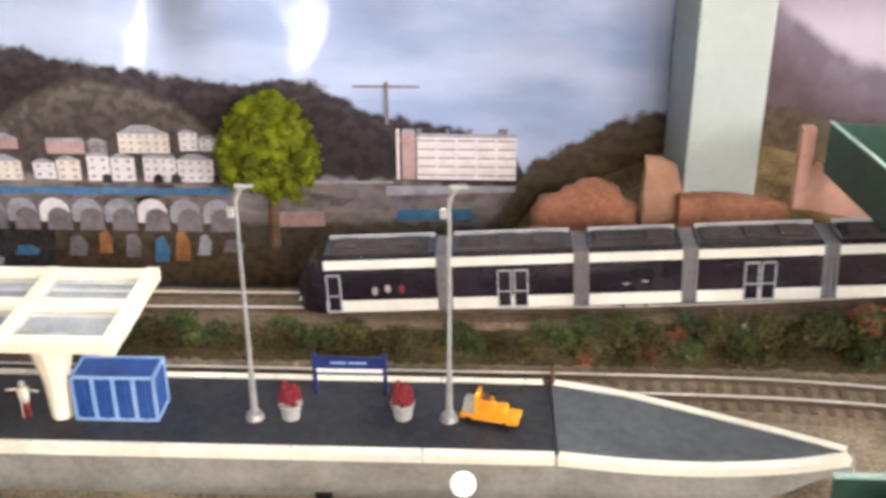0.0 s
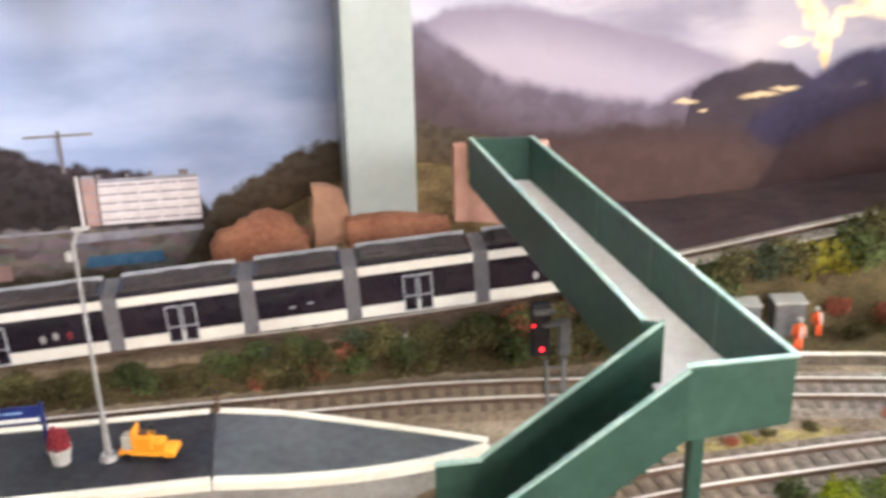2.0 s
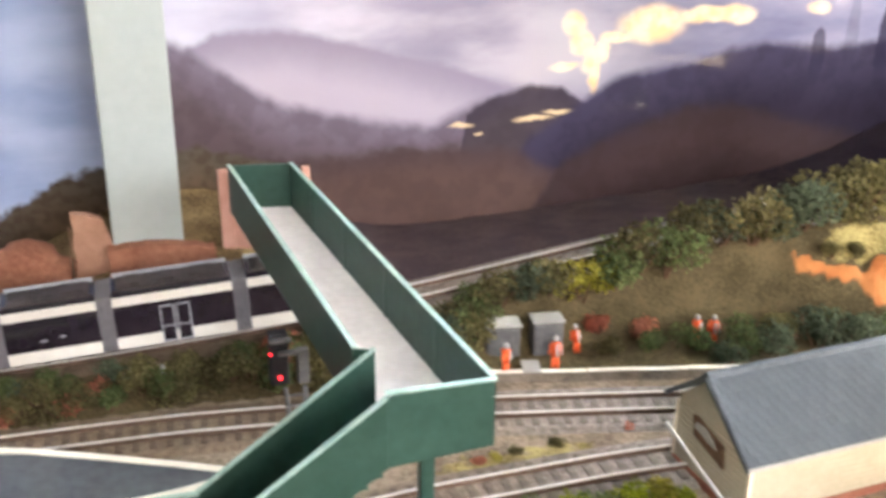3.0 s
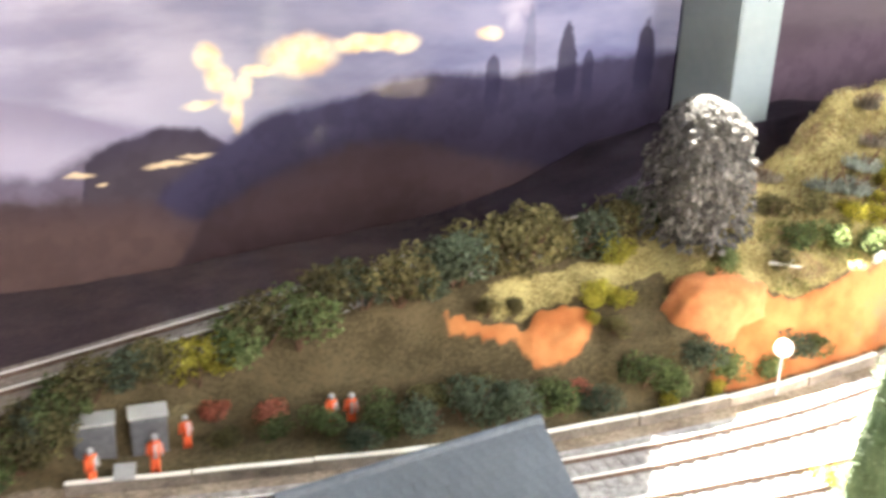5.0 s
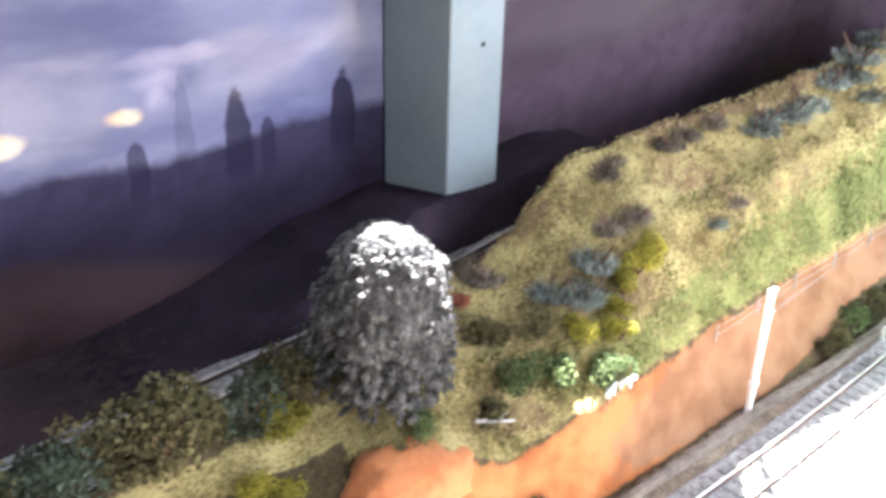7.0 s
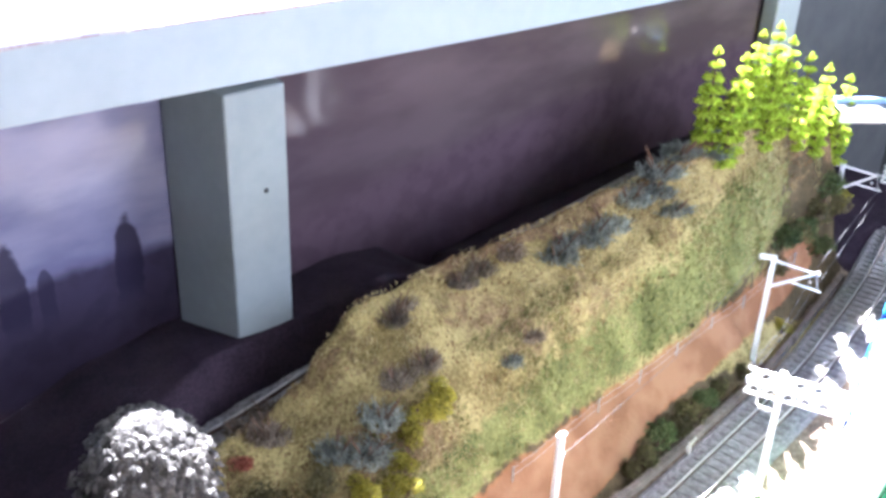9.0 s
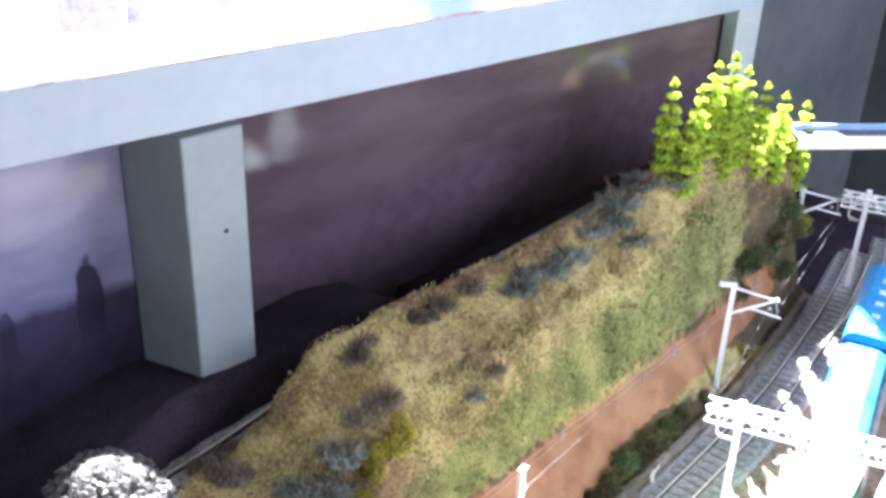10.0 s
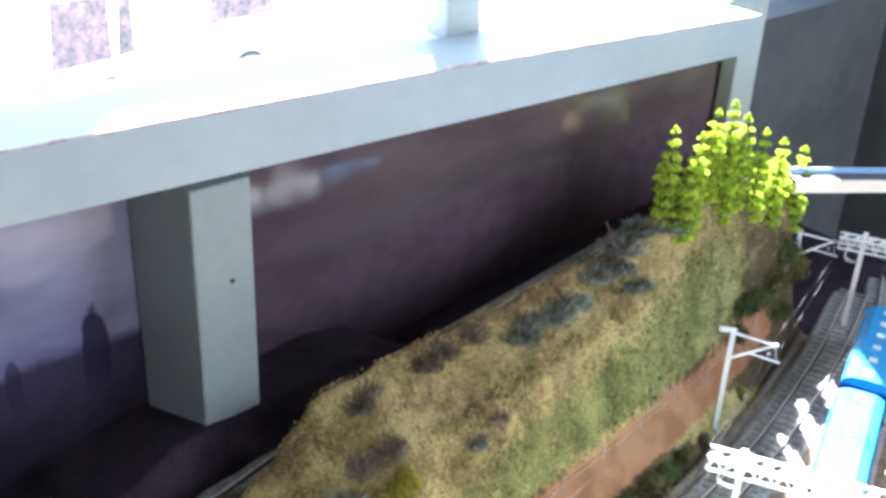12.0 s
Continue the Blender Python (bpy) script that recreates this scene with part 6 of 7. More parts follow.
# bank between the back track and the tram road
for i in range(64):
    x = -0.50 + i * 0.0125 + R.uniform(-0.004, 0.004)
    if x > 0.28:
        break
    f = max(0.0, (x + 0.02) / 0.3)
    bush(x, R.uniform(0.028, 0.036), R.uniform(0.55, 0.8) + 0.5 * f, R.choice(["leaf_olive", "leaf_olive", "leaf_green", "leaf_olive"]), i)
    if R.random() < 0.55:
        bush(x + 0.005, R.uniform(0.036, 0.043), R.uniform(0.5, 0.7) + 0.5 * f, R.choice(["leaf_olive", "leaf_green", "leaf_teal"]), i + 3)
for x, y, s in ((0.018, 0.030, 0.55), (0.055, 0.031, 0.7), (0.068, 0.034, 0.6), (0.165, 0.040, 1.0), (0.172, 0.036, 0.8), (0.215, 0.045, 1.1), (0.222, 0.038, 0.9), (0.385, 0.030, 0.75), (0.36, 0.036, 0.6), (0.134, 0.107, 0.55)):
    bush(x, y, s, "leaf_red", int(x * 1000))
bush(0.722, 0.070, 0.45, "leaf_red", 77)
# scrub above the workers up to the rock
for x, y, s, k in ((0.335, 0.052, 1.2, "leaf_olive"), (0.355, 0.050, 1.3, "leaf_yellow"), (0.375, 0.052, 1.4, "leaf_green"), (0.392, 0.054, 1.5, "leaf_olive"), (0.410, 0.052, 1.6, "leaf_green"),
                   (0.432, 0.056, 1.6, "leaf_olive"), (0.450, 0.060, 1.4, "leaf_teal"), (0.470, 0.056, 1.7, "leaf_olive"), (0.488, 0.060, 1.5, "leaf_teal"), (0.508, 0.060, 1.7, "leaf_teal"),
                   (0.530, 0.064, 1.6, "leaf_olive"), (0.552, 0.064, 1.8, "leaf_olive"), (0.575, 0.070, 1.5, "leaf_olive"), (0.598, 0.066, 1.4, "leaf_teal"), (0.620, 0.070, 1.3, "leaf_olive"),
                   (0.612, 0.052, 0.9, "leaf_yellow"), (0.640, 0.072, 1.2, "leaf_teal"),
                   (0.30, 0.050, 1.2, "leaf_olive"), (0.285, 0.046, 1.1, "leaf_green"), (0.318, 0.052, 1.1, "leaf_teal"), (0.27, 0.042, 1.0, "leaf_olive"),
                   (0.584, 0.029, 0.75, "leaf_yellow"), (0.599, 0.021, 0.6, "leaf_yellow"), (0.577, 0.021, 0.4, "leaf_yellow"), (0.536, 0.037, 0.5, "leaf_olive"), (0.520, 0.041, 0.5, "leaf_olive"), (0.587, 0.008, 0.6, "leaf_olive"),
                   (0.46, -0.004, 1.1, "leaf_teal"), (0.485, -0.006, 1.3, "leaf_teal"), (0.51, -0.012, 1.2, "leaf_teal"), (0.44, 0.004, 1.0, "leaf_green"), (0.535, -0.018, 1.0, "leaf_green"),
                   (0.56, -0.022, 0.9, "leaf_teal"), (0.590, -0.018, 0.95, "leaf_green"), (0.606, -0.024, 0.95, "leaf_green"), (0.628, -0.020, 1.0, "leaf_teal"), (0.645, -0.024, 0.9, "leaf_green"),
                   (0.60, -0.028, 0.5, "leaf_yellow"), (0.635, -0.030, 0.5, "leaf_yellow"), (0.555, -0.012, 0.5, "leaf_red"), (0.41, 0.012, 0.8, "leaf_green"), (0.385, 0.016, 0.7, "leaf_green"),
                   (0.36, 0.018, 0.6, "leaf_olive"), (0.47, 0.012, 0.8, "leaf_olive"), (0.50, 0.006, 0.8, "leaf_olive"), (0.425, -0.008, 0.7, "leaf_teal"),
                   (0.695, -0.022, 0.9, "leaf_teal"), (0.71, -0.022, 0.8, "leaf_green"), (0.675, -0.026, 0.7, "leaf_green"), (0.665, 0.012, 0.6, "leaf_green"), (0.70, 0.006, 0.7, "leaf_olive"),
                   (0.725, 0.012, 0.9, "leaf_green"), (0.745, 0.006, 0.8, "leaf_green"), (0.77, -0.004, 0.9, "leaf_green"), (0.765, 0.020, 0.7, "leaf_yellow"), (0.745, 0.030, 0.8, "leaf_olive"), (0.72, 0.04, 0.8, "leaf_olive")):
    bush(x, y, s, k, int(x * 777 + y * 1000))
# yellow flowers and heather on the hill
for x, y, s in ((0.80, 0.028, 0.7), (0.815, 0.033, 0.8), (0.828, 0.038, 0.6), (0.79, 0.020, 0.6), (0.785, 0.012, 0.7)):
    bush(x, y, s, "leaf_yellow", int(x * 999))
for x, y, s in ((0.827, 0.089, 0.85), (0.838, 0.093, 0.7), (0.880, 0.093, 0.8), (0.895, 0.096, 0.8), (0.922, 0.098, 0.8), (0.952, 0.090, 0.9), (0.965, 0.094, 0.7), (0.985, 0.092, 0.9), (1.005, 0.095, 0.9),
                (1.03, 0.104, 0.9), (1.05, 0.104, 1.0), (1.065, 0.108, 1.0), (1.085, 0.110, 0.9), (1.10, 0.113, 0.9), (1.06, 0.090, 0.8), (0.884, 0.050, 0.6), (0.905, 0.056, 0.6), (0.777, 0.040, 1.1), (0.792, 0.048, 1.0),
                (0.765, 0.050, 0.9), (0.81, 0.058, 0.8), (0.83, 0.060, 0.8), (1.115, 0.1, 0.8), (0.745, 0.085, 0.9), (0.755, 0.105, 0.8), (0.735, 0.1, 0.7)):
    bush(x, y - 0.005, s * (1.5 if x > 0.94 else 1.15), "leaf_heather" if x > 0.94 or y < 0.055 else "leaf_scrub", int(x * 555), s * 1.05)
# clumps between and beside the front tracks
for x, y, s, k in ((0.262, -0.116, 0.7, "leaf_green"), (0.278, -0.119, 0.9, "leaf_lime"), (0.295, -0.120, 0.8, "leaf_green"), (0.312, -0.123, 0.9, "leaf_lime"), (0.327, -0.122, 0.8, "leaf_yellow"), (0.335, -0.130, 0.8, "leaf_lime"),
                   (0.250, -0.128, 0.7, "leaf_yellow"), (0.252, -0.066, 0.30, "leaf_red"), (0.262, -0.064, 0.28, "leaf_yellow"), (0.274, -0.061, 0.32, "leaf_olive"), (0.297, -0.061, 0.36, "leaf_olive"), (0.340, -0.056, 0.30, "leaf_red"),
                   (0.635, -0.125, 0.9, "leaf_yellow"), (0.690, -0.147, 1.6, "leaf_yellow"), (0.705, -0.150, 1.4, "leaf_lime"), (0.676, -0.150, 1.1, "leaf_green")):
    bush(x, y, s, k, int(x * 613), s * (0.5 if s < 0.5 else 0.8))
# foot of the cutting towards the far end
for x, y, s, k in ((0.955, 0.004, 0.6, "leaf_olive"), (0.975, 0.008, 0.7, "leaf_olive"), (0.992, 0.014, 0.8, "leaf_green"), (1.012, 0.016, 0.8, "leaf_olive"), (1.03, 0.020, 0.8, "leaf_olive"), (1.05, 0.024, 0.7, "leaf_green"), (1.07, 0.026, 0.6, "leaf_olive"), (1.10, 0.032, 0.5, "leaf_olive"),
                   (1.17, 0.050, 0.6, "leaf_yellow"), (1.178, 0.074, 0.8, "leaf_olive"), (1.190, 0.079, 1.0, "leaf_green"), (1.208, 0.083, 1.0, "leaf_olive"), (1.224, 0.086, 1.1, "leaf_green"), (1.241, 0.089, 1.1, "leaf_olive"), (1.255, 0.084, 0.9, "leaf_green"), (1.262, 0.093, 1.1, "leaf_green"), (1.280, 0.094, 1.0, "leaf_olive"), (1.293, 0.100, 0.9, "leaf_yellow")):
    bush(x, y, s, k, int(x * 431))


def branch(x, y, z, length, rz, ry):
    bm = bmesh.new()
    cyl(bm, (0, 0, 0), (length, 0, 0), 0.0012, 0.0007, 7)
    cyl(bm, (length * 0.55, 0, 0), (length * 0.8, 0.003, 0.003), 0.0006, 0.0003, 5)
    ob = link("branch", bm, M["tub"])
    ob.matrix_basis = pose(x, y, z, 0, ry, rz)
    tagged(ob, "pale dry branch lying among the bushes", "branch", "dry branches")


branch(0.405, 0.050, 0.062, 0.016, 160, 40)
branch(0.690, 0.004, 0.062, 0.020, -20, 8)
branch(0.470, 0.052, 0.080, 0.014, -10, 45)


def hill_grass(name, count, seed, material, label, band):
    """Fine static-grass fibres over the hill, between two fractions of the slope."""
    rnd = random.Random(seed)
    bm = bmesh.new()
    made = 0
    while made < count:
        x = rnd.uniform(0.64, 1.25)
        ye, yr, zr, ym, zm, yc, zc, zt = lerp_table(PROFILE, x)
        y = yr + 0.002 + (yc + 0.006 - yr) * rnd.uniform(*band)
        if noise.noise((x * 30, y * 40, seed)) < -0.15 + 0.3 * rnd.random():
            continue
        z = ground_z(x, y) + 0.0025 * noise.noise((x * 40, y * 40, 3)) - 0.001
        a, h, w = rnd.uniform(0, 6.28), rnd.uniform(0.0012, 0.0034), rnd.uniform(0.0003, 0.0007)
        lean = (rnd.uniform(-0.0012, 0.0012), rnd.uniform(-0.0018, 0.0006))
        bm.faces.new([bm.verts.new(p) for p in ((x - w * math.cos(a), y - w * math.sin(a), z), (x + w * math.cos(a), y + w * math.sin(a), z), (x + lean[0], y + lean[1], z + h))])
        made += 1
    tagged(link(name, bm, material), label, "grass", kind="stuff")


hill_grass("dry_grass", 16000, 21, M["grass_blade"], "dry yellow static grass fibres on the hill", (0.05, 1.0))
hill_grass("green_grass", 7000, 22, M["grass_green"], "olive green static grass fibres low on the hill", (0.0, 0.45))
hill_grass("brown_grass", 3200, 23, M["grass_brown"], "rusty brown static grass fibres on the hill", (0.2, 1.0))


def lime_tree():
    x, y = -0.172, 0.178
    c = thing("round_tree", x, y, 0.0, "round lime-green model tree with a brown trunk", "tree")
    t = bmesh.new()
    cyl(t, (0, 0, -0.004), (0.001, 0, 0.036), 0.0042, 0.0028, 10)
    for i in range(7):
        a = i * 0.9
        cyl(t, (0.001, 0, 0.030), (0.016 * math.cos(a), 0.012 * math.sin(a), 0.050 + 0.004 * (i % 3)), 0.0016, 0.0006, 6)
    part("trunk", t, M["trunk"], c)
    cr = bmesh.new()
    rnd = random.Random(3)
    for i in range(120):
        h = rnd.random()
        a = rnd.uniform(0, 6.28)
        rr = 0.031 * (math.sin(math.pi * min(1, 0.18 + 0.80 * h)) ** 0.6)
        p = (rr * math.cos(a) * 0.92, rr * math.sin(a) * 0.7, 0.036 + 0.060 * h)
        b = bmesh.ops.create_icosphere(cr, subdivisions=2, radius=rnd.uniform(0.0034, 0.0062), matrix=Matrix.Translation(p))
        for v in b["verts"]:
            v.co += (v.co - Vector(p)) * 0.35 * noise.noise(v.co * 420)
        leafy(cr, rnd, p, 0.0062, (1, 1, 1), 34, 0.0020)
    bmesh.ops.create_icosphere(cr, subdivisions=3, radius=0.027, matrix=Matrix.Translation((0, 0, 0.066)) @ Matrix.Diagonal((0.95, 0.7, 1, 1)))
    part("crown", cr, M["leaf_lime"], c)


lime_tree()


def grey_tree():
    x, y = 0.665, 0.049
    z = ground_z(x, y) - 0.004
    c = thing("broad_grey_tree", x, y, z, "broad grey-brown domed tree of overlapping leaf scales", "tree")
    part("trunk", cyl(bmesh.new(), (0, 0, -0.01), (0, 0, 0.06), 0.006, 0.003, 10), M["trunk"], c)
    H, rnd = 0.152 - z, random.Random(8)
    core = bmesh.new()
    bmesh.ops.create_icosphere(core, subdivisions=3, radius=1.0, matrix=Matrix.Translation((0, 0, H * 0.45)) @ Matrix.Diagonal((0.026, 0.025, H * 0.535, 1)))
    part("inner_mass", core, M["leaf_grey"], c)
    cr = bmesh.new()
    for i in range(2300):
        cap = i % 5 == 0
        h = 1 - 0.12 * rnd.random() ** 1.5 if cap else rnd.random()
        a = rnd.uniform(0, 6.283)
        prof = 0.0350 * max(0.0, 1 - (max(0, h - 0.42) / 0.58) ** 2.3) ** 0.5 * (0.93 + 0.16 * noise.noise((2.2 * math.cos(a), 2.2 * math.sin(a), h * 4.5)) + 0.07 * noise.noise((6 * math.cos(a), 6 * math.sin(a), h * 13)))
        rr = prof * ((0.5 + 0.5 * rnd.random()) if cap else (0.84 + 0.20 * rnd.random()))
        p = Vector((rr * math.cos(a), rr * math.sin(a), 0.002 + H * h))
        droop = radians(rnd.uniform(20, 75))
        m = Matrix.Translation(p) @ Matrix.Rotation(a + rnd.uniform(-0.4, 0.4), 4, "Z") @ Matrix.Rotation(droop * (1 - 0.8 * max(0, h - 0.7) / 0.3), 4, "Y")
        k = rnd.uniform(0.0020, 0.0043)
        pts = ((-0.8, 0, 0), (0.1, -0.62, 0.12), (1.0, 0, -0.12), (0.1, 0.62, 0.12), (0.1, 0, 0.42))
        v = [cr.verts.new(m @ (Vector(q) * k)) for q in pts]
        for f in ((0, 1, 4), (1, 2, 4), (2, 3, 4), (3, 0, 4)):
            cr.faces.new([v[j] for j in f])
    part("crown", cr, M["leaf_grey"], c)


grey_tree()

pine_meshes = {}


def pine(x, y, z, h, r, seed, name="pine", m="leaf_pine", label="narrow bright green model pine with tiered clumps", group="pine clump"):
    c = thing(name, x, y, z, label, "tree", group)
    rnd = random.Random(seed)
    part("trunk", cyl(bmesh.new(), (0, 0, -0.006), (0, 0, h * 0.9), r * 0.16, r * 0.05, 7), M["trunk"], c)
    cr = bmesh.new()
    tiers = max(7, int(h / 0.0074))
    for t in range(tiers):
        f = t / (tiers - 1)
        rad = r * (0.86 + 0.14 * rnd.random()) * min(1.0, (1 - f) / 0.42 + 0.22) ** 0.9
        zz = h * (0.03 + 0.94 * f)
        n = 6 if f < 0.75 else 3
        for k in range(n):
            a = k * 6.283 / n + t * 0.8 + rnd.uniform(-0.25, 0.25)
            rr = rad * rnd.uniform(0.50, 0.70)
            p = (rr * math.cos(a), rr * math.sin(a), zz + rnd.uniform(-0.0012, 0.0012))
            leafy(cr, rnd, p, rad * 0.42 + 0.0010, (1, 1, 0.50), 46, 0.0018)
    leafy(cr, rnd, (0, 0, h), 0.0016, (0.8, 0.8, 1.6), 40, 0.0013)
    part("crown", cr, M[m], c)
    return c


PINES = [(1.117, 0.110, 0.222, 0.0095), (1.127, 0.098, 0.197, 0.0100), (1.135, 0.100, 0.217, 0.0085), (1.157, 0.105, 0.228, 0.0088), (1.177, 0.106, 0.230, 0.0092), (1.192, 0.104, 0.217, 0.0095),
         (1.171, 0.099, 0.201, 0.0085), (1.217, 0.103, 0.201, 0.0095), (1.246, 0.104, 0.186, 0.0095), (1.292, 0.112, 0.166, 0.0095)]
for i, (x, y, top, r) in enumerate(PINES):
    x, y = x - 0.009, y - 0.006
    z = ground_z(x, y) - 0.004
    pine(x, y, z, top + 0.002 - z, r * 0.96, 60 + i)


def front_conifer():
    x, y, top = 0.5535, -0.220, 0.165
    c = thing("front_conifer", x, y, 0.0, "dark blue-green bottle-brush model conifer beside the front track", "tree")
    part("trunk", cyl(bmesh.new(), (0, 0, -0.004), (0, 0, 0.150), 0.003, 0.001, 8), M["trunk"], c)
    rnd = random.Random(17)
    prof = lambda z: 0.0030 + 0.0145 * ((top - z) / 0.062) ** 0.75 if z > 0.103 else 0.0175 + 0.007 * (0.103 - z) / 0.10
    core = bmesh.new()
    rings = []
    for k in range(16):
        z = 0.012 + (top - 0.014) * k / 15
        rings.append([core.verts.new((0.80 * prof(z) * math.cos(a * 0.3927), 0.80 * prof(z) * math.sin(a * 0.3927), z)) for a in range(16)])
    for p, q in zip(rings, rings[1:]):
        for k in range(16):
            core.faces.new((p[k], p[(k + 1) % 16], q[(k + 1) % 16], q[k]))
    core.faces.new(rings[-1])
    part("inner_mass", core, M["leaf_teal"], c)
    cr = bmesh.new()
    for i in range(5200):
        z = 0.012 + (top - 0.012) * (1 - rnd.random() ** 1.3)
        a = rnd.uniform(0, 6.283)
        rr = prof(z) * rnd.uniform(0.74, 1.04) * (0.93 + 0.10 * noise.noise((a * 2, z * 90, 1)))
        p = Vector((rr * math.cos(a), rr * math.sin(a), z))
        d = Vector((math.cos(a), math.sin(a), rnd.uniform(0.2, 0.9))).normalized()
        t = Vector((-math.sin(a), math.cos(a), rnd.uniform(-0.4, 0.4)))
        k = rnd.uniform(0.0014, 0.0030)
        cr.faces.new([cr.verts.new(p + q) for q in (-t * k * 0.3, t * k * 0.3, d * k)])
    part("crown", cr, M["leaf_teal"], c)


front_conifer()


# ------------------------------------------------------------------ masts, gantries, signs
def tube(pts, r, bm=None, n=5):
    bm = bm or bmesh.new()
    for a, b in zip(pts, pts[1:]):
        cyl(bm, a, b, r, r, n)
    return bm


def mast(x, y, label, rz, arms=True, h=0.085):
    c = thing("catenary_mast", x, y, 0.0, label, "mast", "catenary masts", rz=rz)
    part("footing", bx(-0.0028, 0.0028, -0.0028, 0.0028, -0.003, 0.003, 0.0005), M["concrete"], c)
    st = bmesh.new()
    box(st, -0.0017, -0.0009, -0.0014, 0.0014, 0.003, h)
    box(st, 0.0009, 0.0017, -0.0014, 0.0014, 0.003, h)
    box(st, -0.0009, 0.0009, -0.0004, 0.0004, 0.003, h)
    part("post", st, M["white"], c)
    if arms:
        part("head_bracket", bx(-0.010, 0.002, -0.0014, 0.0014, h - 0.0005, h + 0.0025, 0.0003), M["white"], c)
        part("upper_arm", tube([(0.001, 0, h - 0.001), (0.030, 0, h - 0.008)], 0.0009), M["white"], c)
        part("strut", tube([(0.001, 0, h - 0.022), (0.030, 0, h - 0.008)], 0.0011), M["white"], c)
        part("registration_arm", tube([(0.012, 0, h - 0.016), (0.036, 0, h - 0.022)], 0.0008), M["white"], c)
        part("insulator", ball(bmesh.new(), (0.031, 0, h - 0.008), 0.0020, 2), M["tub"], c)
        part("insulator", ball(bmesh.new(), (0.027, 0, h - 0.015), 0.0015, 2), M["tub"], c)
        part("dropper", tube([(0.030, 0, h - 0.008), (0.0335, 0, h - 0.0205)], 0.0005), M["steel"], c)
    else:
        part("cap", bx(-0.0024, 0.0036, -0.0016, 0.0016, h, h + 0.0016, 0.0003), M["steel"], c)
        part("bracket", bx(0.0014, 0.004, -0.001, 0.001, h - 0.016, h - 0.013), M["steel"], c)
        part("collar", bx(-0.0024, 0.0024, -0.0019, 0.0019, 0.022, 0.026), M["white"], c)
    return c


mast(0.872, -0.012, "grey steel catenary mast without an arm beside the cutting", 10, False)
mast(1.122, 0.039, "white catenary mast with braced arm over the track", -48, h=0.089)
mast(0.846, -0.090, "white catenary mast with braced arm beside the sunlit track", -37, h=0.060)
mast(1.306, 0.108, "grey catenary mast with braced arm at the far end", -40)
mast(1.235, -0.035, "white catenary mast with braced arm between the tracks", -40, h=0.075)


def gantry(x, y, rz, length, label):
    c = thing("truss_gantry", x, y, 0.0, label, "gantry", "truss gantries", rz=rz)
    z0, z1, d = 0.076, 0.086, 0.005
    for yy in (-d, d):
        for z in (z0, z1):
            part("chord", bx(0, length, yy - 0.0007, yy + 0.0007, z - 0.0007, z + 0.0007), M["white"], c)
    n = int(length / 0.010)
    for i in range(n):
        a, b = i * length / n, (i + 1) * length / n
        for yy in (-d, d):
            part("diagonal", tube([(a, yy, z0), ((a + b) / 2, yy, z1), (b, yy, z0)], 0.0007), M["white"], c)
        part("lacing", tube([(a, -d, z1), (b, d, z1)], 0.0006), M["white"], c)
    for xx in (length - 0.006,):
        part("leg", bx(xx - 0.002, xx + 0.002, -0.002, 0.002, -0.002, z1), M["white"], c)
    part("leg", bx(0.018, 0.022, -0.002, 0.002, -0.002, z1 + 0.006), M["white"], c)
    for xx in (0.008, length * 0.5, length * 0.8):
        part("hanger", tube([(xx, 0, z0), (xx, 0, z0 - 0.010), (xx + 0.006, 0, z0 - 0.012)], 0.0006), M["white"], c)
        part("insulator", bx(xx + 0.001, xx + 0.009, -0.001, 0.001, z0 - 0.0135, z0 - 0.0115, 0.0004), M["tub"], c)
    return c


gantry(1.003, -0.034, -62, 0.17, "white lattice truss gantry spanning the sunlit tracks")
gantry(1.328, 0.084, -62, 0.18, "white lattice truss gantry near the far end")

wires = thing("overhead_wires", 0, 0, 0, "thin sagging overhead line wires along the tracks", "wire")
for pts in ([(1.02, -0.022, 0.0655), (1.08, -0.004, 0.062), (1.155, 0.022, 0.063), (1.31, 0.075, 0.063)], [(1.02, -0.022, 0.075), (1.08, -0.004, 0.071), (1.152, 0.024, 0.077), (1.31, 0.075, 0.075)],
            [(0.872, -0.012, 0.070), (1.0, 0.018, 0.066), (1.124, 0.052, 0.084)], [(1.03, -0.052, 0.0655), (1.24, 0.0, 0.064), (1.35, 0.05, 0.064)]):
    part("wire", tube(pts, 0.00016, n=4), M["cabinet"], wires)


def fence():
    c = thing("wire_fence", 0, 0, 0, "thin sagging wire fence on slender posts along the cutting", "fence")
    prev = None
    for i in range(9):
        x = 0.86 + i * 0.045
        ye, yr, zr, *_ = lerp_table(PROFILE, x)
        y = yr - 0.002
        z = ground_z(x, y)
        part("fence_post", cyl(bmesh.new(), (x, y, z - 0.002), (x, y, z + 0.010), 0.0004, n=5), M["steel"], c)
        if prev:
            for dz in (0.0035, 0.0092):
                mid = [(prev[k] + v) / 2 for k, v in enumerate((x, y, z))]
                part("strand", tube([(prev[0], prev[1], prev[2] + dz), (mid[0], mid[1], mid[2] + dz - 0.0012), (x, y, z + dz)], 0.00013, n=4), M["steel"], c)
        prev = (x, y, z)


fence()


def disc_sign():
    c = thing("round_sign", 0.668, -0.041, 0.0, "white round sign on a thin post beside the kerb", "sign")
    part("post", cyl(bmesh.new(), (0, 0, 0), (0, 0, 0.029), 0.0007, n=7), M["steel"], c)
    d = Vector((-0.62, -0.75, 0.2)).normalized()
    part("disc", cyl(bmesh.new(), Vector((0, 0, 0.031)), Vector((0, 0, 0.031)) + d * 0.0008, 0.0055, n=24), M["white"], c)


disc_sign()


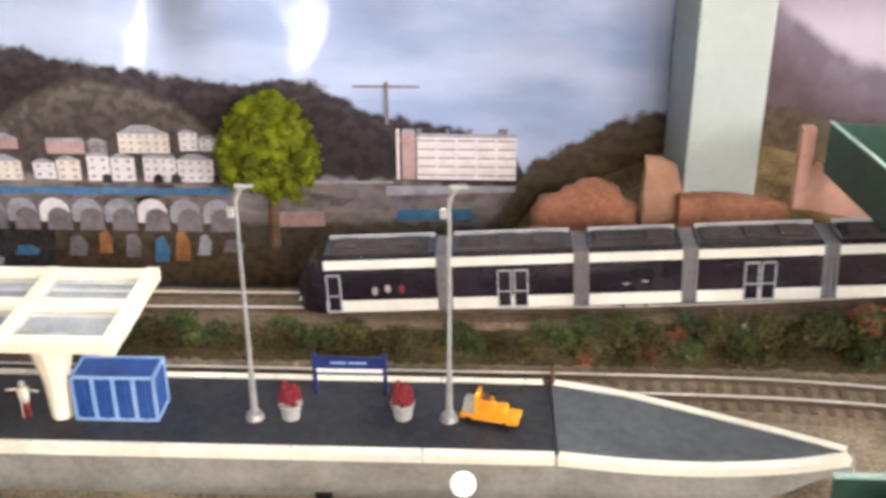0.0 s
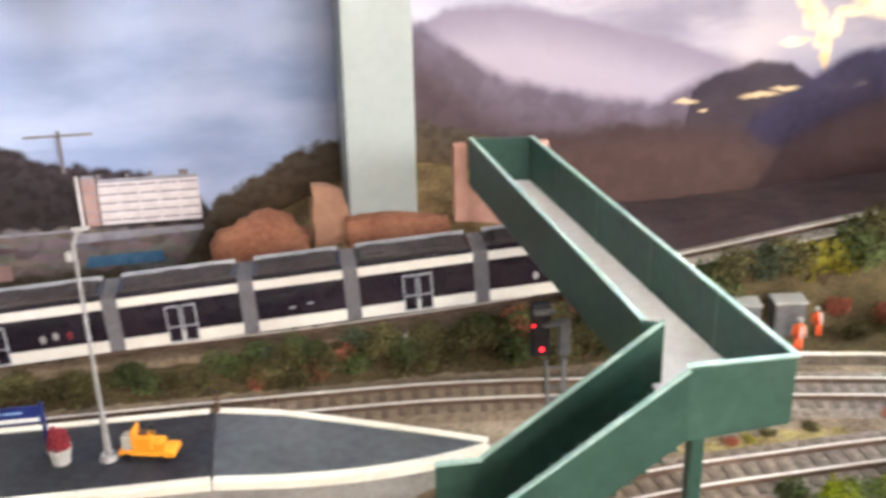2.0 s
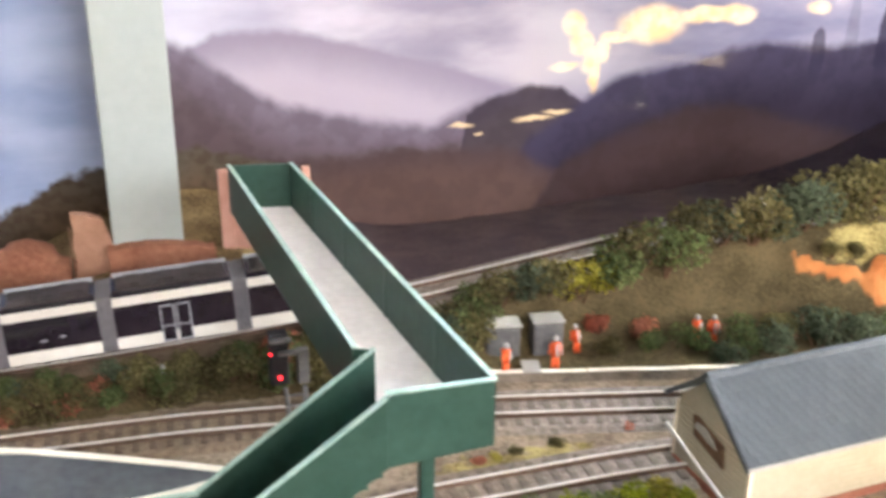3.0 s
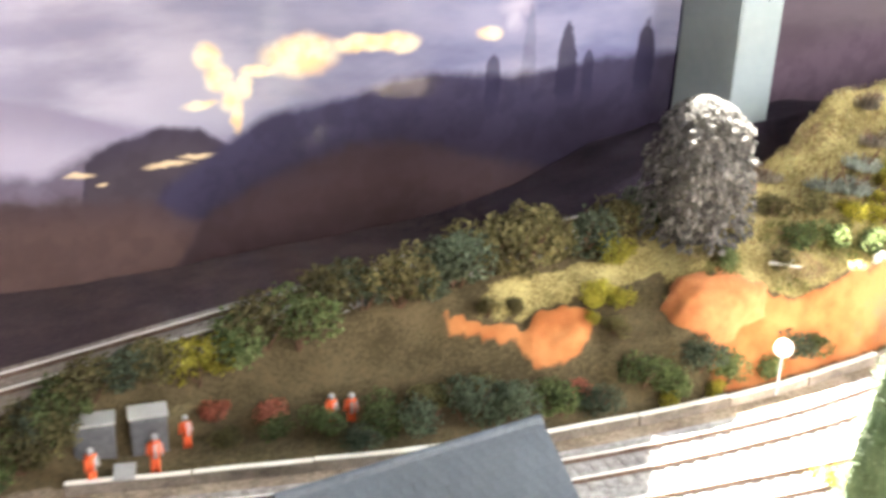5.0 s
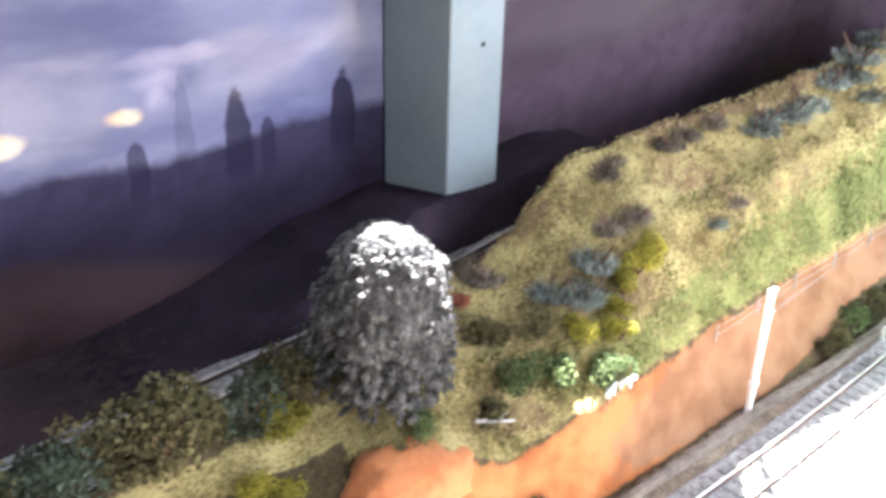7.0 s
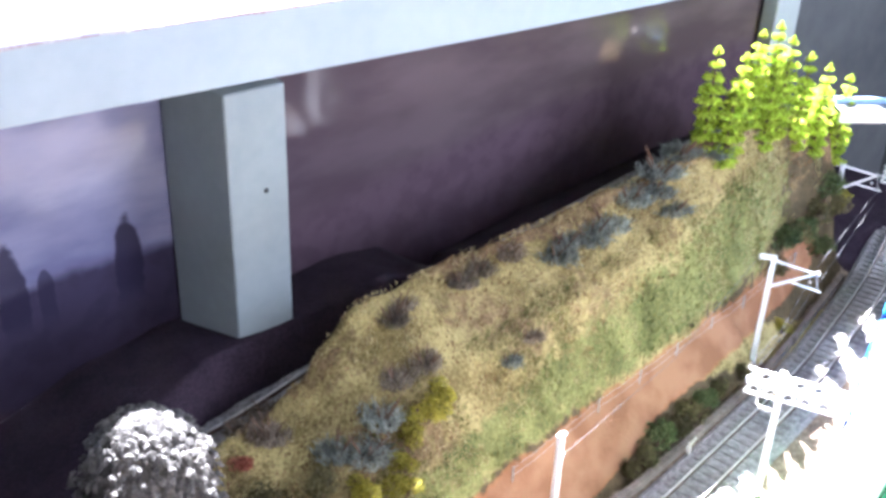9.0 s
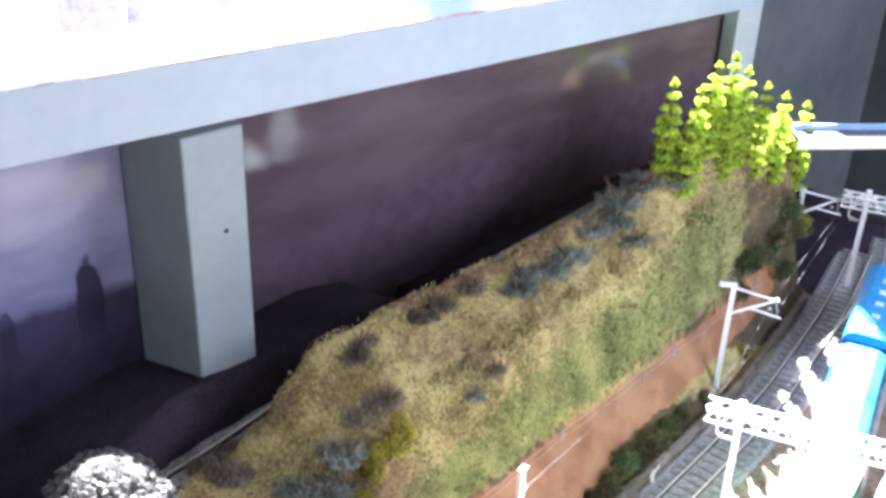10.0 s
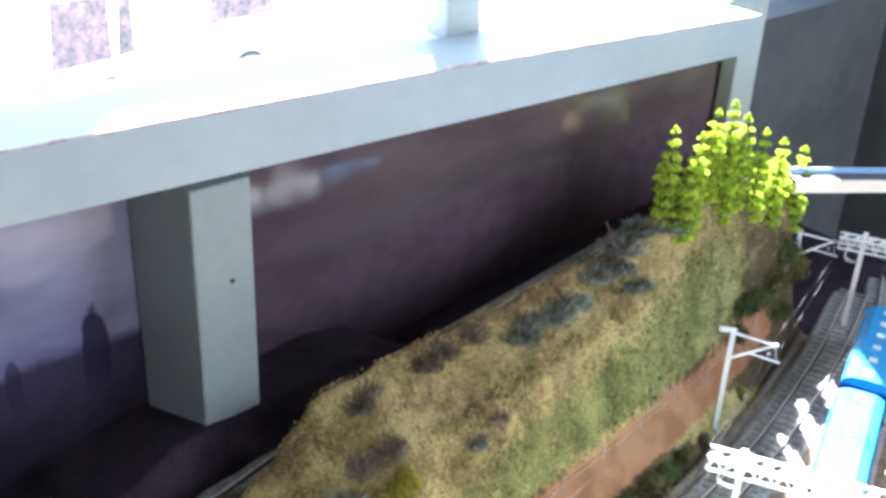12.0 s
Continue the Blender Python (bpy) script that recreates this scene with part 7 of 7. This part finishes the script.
def arrow_post():
    c = thing("marker_post", 1.005, -0.002, 0.0, "small pale timber trackside marker", "marker")
    part("upright", bx(-0.0008, 0.0008, -0.0008, 0.0008, 0, 0.010), M["edge"], c)
    part("arm", quad_prism((-0.004, -0.001, 0.007), (0.004, -0.001, 0.012), (0.004, -0.001, 0.0135), (-0.004, -0.001, 0.0085), 0.001), M["edge"], c)


arrow_post()


def stake_marker(x, y, h):
    c = thing("marker_stake", x, y, ground_z(x, y) - 0.001, "small weathered pale grey stake among the bushes", "marker")
    part("stake", bx(-0.0009, 0.0009, -0.0006, 0.0006, 0, h, 0.0002), M["tub"], c)
    part("foot", bx(-0.0016, 0.0016, -0.0012, 0.0012, -0.002, 0.002), M["cabinet"], c)


stake_marker(0.103, 0.036, 0.014)

# small white animals and figures on the slope
def tiny_animal(x, y, rz):
    bm = bmesh.new()
    ball(bm, (0, 0, 0.0042), 0.0024, 2, (1.6, 0.8, 0.9))
    ball(bm, (0.0042, 0, 0.0058), 0.0014, 2)
    for dx in (-0.0024, 0.0024):
        for dy in (-0.001, 0.001):
            cyl(bm, (dx, dy, 0), (dx, dy, 0.004), 0.0005, n=6)
    ob = link("goat_figurine", bm, M["white"], True)
    ob.matrix_basis = pose(x, y, ground_z(x, y), 0, 0, rz)
    tagged(ob, "small plain white painted animal figurine on the slope", "figurine", "animal figurines")


tiny_animal(0.763, -0.010, 20)
tiny_animal(0.775, -0.008, -30)


# ------------------------------------------------------------------ sunlit front: platform, train, bridge
bm = prism(bmesh.new(), [(0.80, -0.150), (0.95, -0.142), (1.05, -0.122), (1.12, -0.098), (1.10, -0.108), (1.04, -0.132), (0.95, -0.150), (0.80, -0.158)], "z", 0.0, 0.011)
tagged(link("side_platform", bm, M["concrete"]), "pale sunlit concrete side platform", "platform", kind="structure")


def coach(x, y, z, rz, roof, length, label, side="sign"):
    c = thing("railway_coach", x, y, z, label, "coach", "model train coaches", rz=rz)
    L, W = length / 2, 0.0175
    part("body", bx(-L, L, -W, W, 0.008, 0.040, 0.0012), M[side], c)
    pr = [(-W, 0.040), (-W * 0.9, 0.0445), (-W * 0.55, 0.0475), (W * 0.55, 0.0475), (W * 0.9, 0.0445), (W, 0.040)]
    part("roof", prism(bmesh.new(), pr, "x", -L, L), M[roof], c)
    for i in range(6):
        xx = -L + length * (i + 0.5) / 6
        part("window", bx(xx - length * 0.06, xx + length * 0.06, -W - 0.0004, W + 0.0004, 0.024, 0.034), M["tram_dark"], c)
        part("roof_vent", bx(xx - 0.003, xx + 0.003, -0.003, 0.003, 0.0475, 0.0487, 0.0003), M["roof_white"], c)
    for xx in (-L * 0.7, -L * 0.55, L * 0.55, L * 0.7):
        for yy in (-0.008, 0.008):
            part("wheel", cyl(bmesh.new(), (xx, yy - 0.0012, 0.006), (xx, yy + 0.0012, 0.006), 0.0060, n=14), M["black"], c)


coach(1.022, -0.1010, 0.0, 16, "roof_white", 0.116, "white-roofed coach with bright green sides in the sun", "coach_green")
coach(1.138, -0.0545, 0.0, 24, "roof_blue", 0.118, "white and dark coach with a bright blue roof")
coach(1.262, -0.0015, 0.0, 23, "roof_blue", 0.118, "dark coach with a bright blue roof behind the train")


def road_bridge():
    c = thing("road_bridge", 0, 0, 0, "pale flat road bridge across the far end tracks", "bridge")
    A, B = Vector((1.262, 0.096, 0)), Vector((1.452, -0.034, 0))
    back = Vector((0.010, 0.014, 0))
    up = lambda p, z: (p.x, p.y, z)
    part("deck", quad_prism(up(A, 0.146), up(B, 0.146), up(B + back, 0.146), up(A + back, 0.146), 0.003), M["slate"], c)
    part("fascia", quad_prism(up(A, 0.1385), up(B, 0.1385), up(B, 0.1485), up(A, 0.1485), 0.003), M["cream"], c)
    part("parapet", quad_prism(up(A + back, 0.1475), up(B + back, 0.1475), up(B + back, 0.1520), up(A + back, 0.1520), 0.002), M["bluetrim"], c)
    part("abutment", bx(1.262, 1.285, 0.112, 0.135, 0.0, 0.136), M["darkearth"], c)


road_bridge()

# tracks last
track(T1, "curving model railway track in grey ballast")
track(T2, "model railway track in grey ballast in front of the platform")
track(T3, "sunlit model railway track in grey ballast")
track(TRAM_LINE, "rising model tram track along the back", -0.0005, sleepers=False)
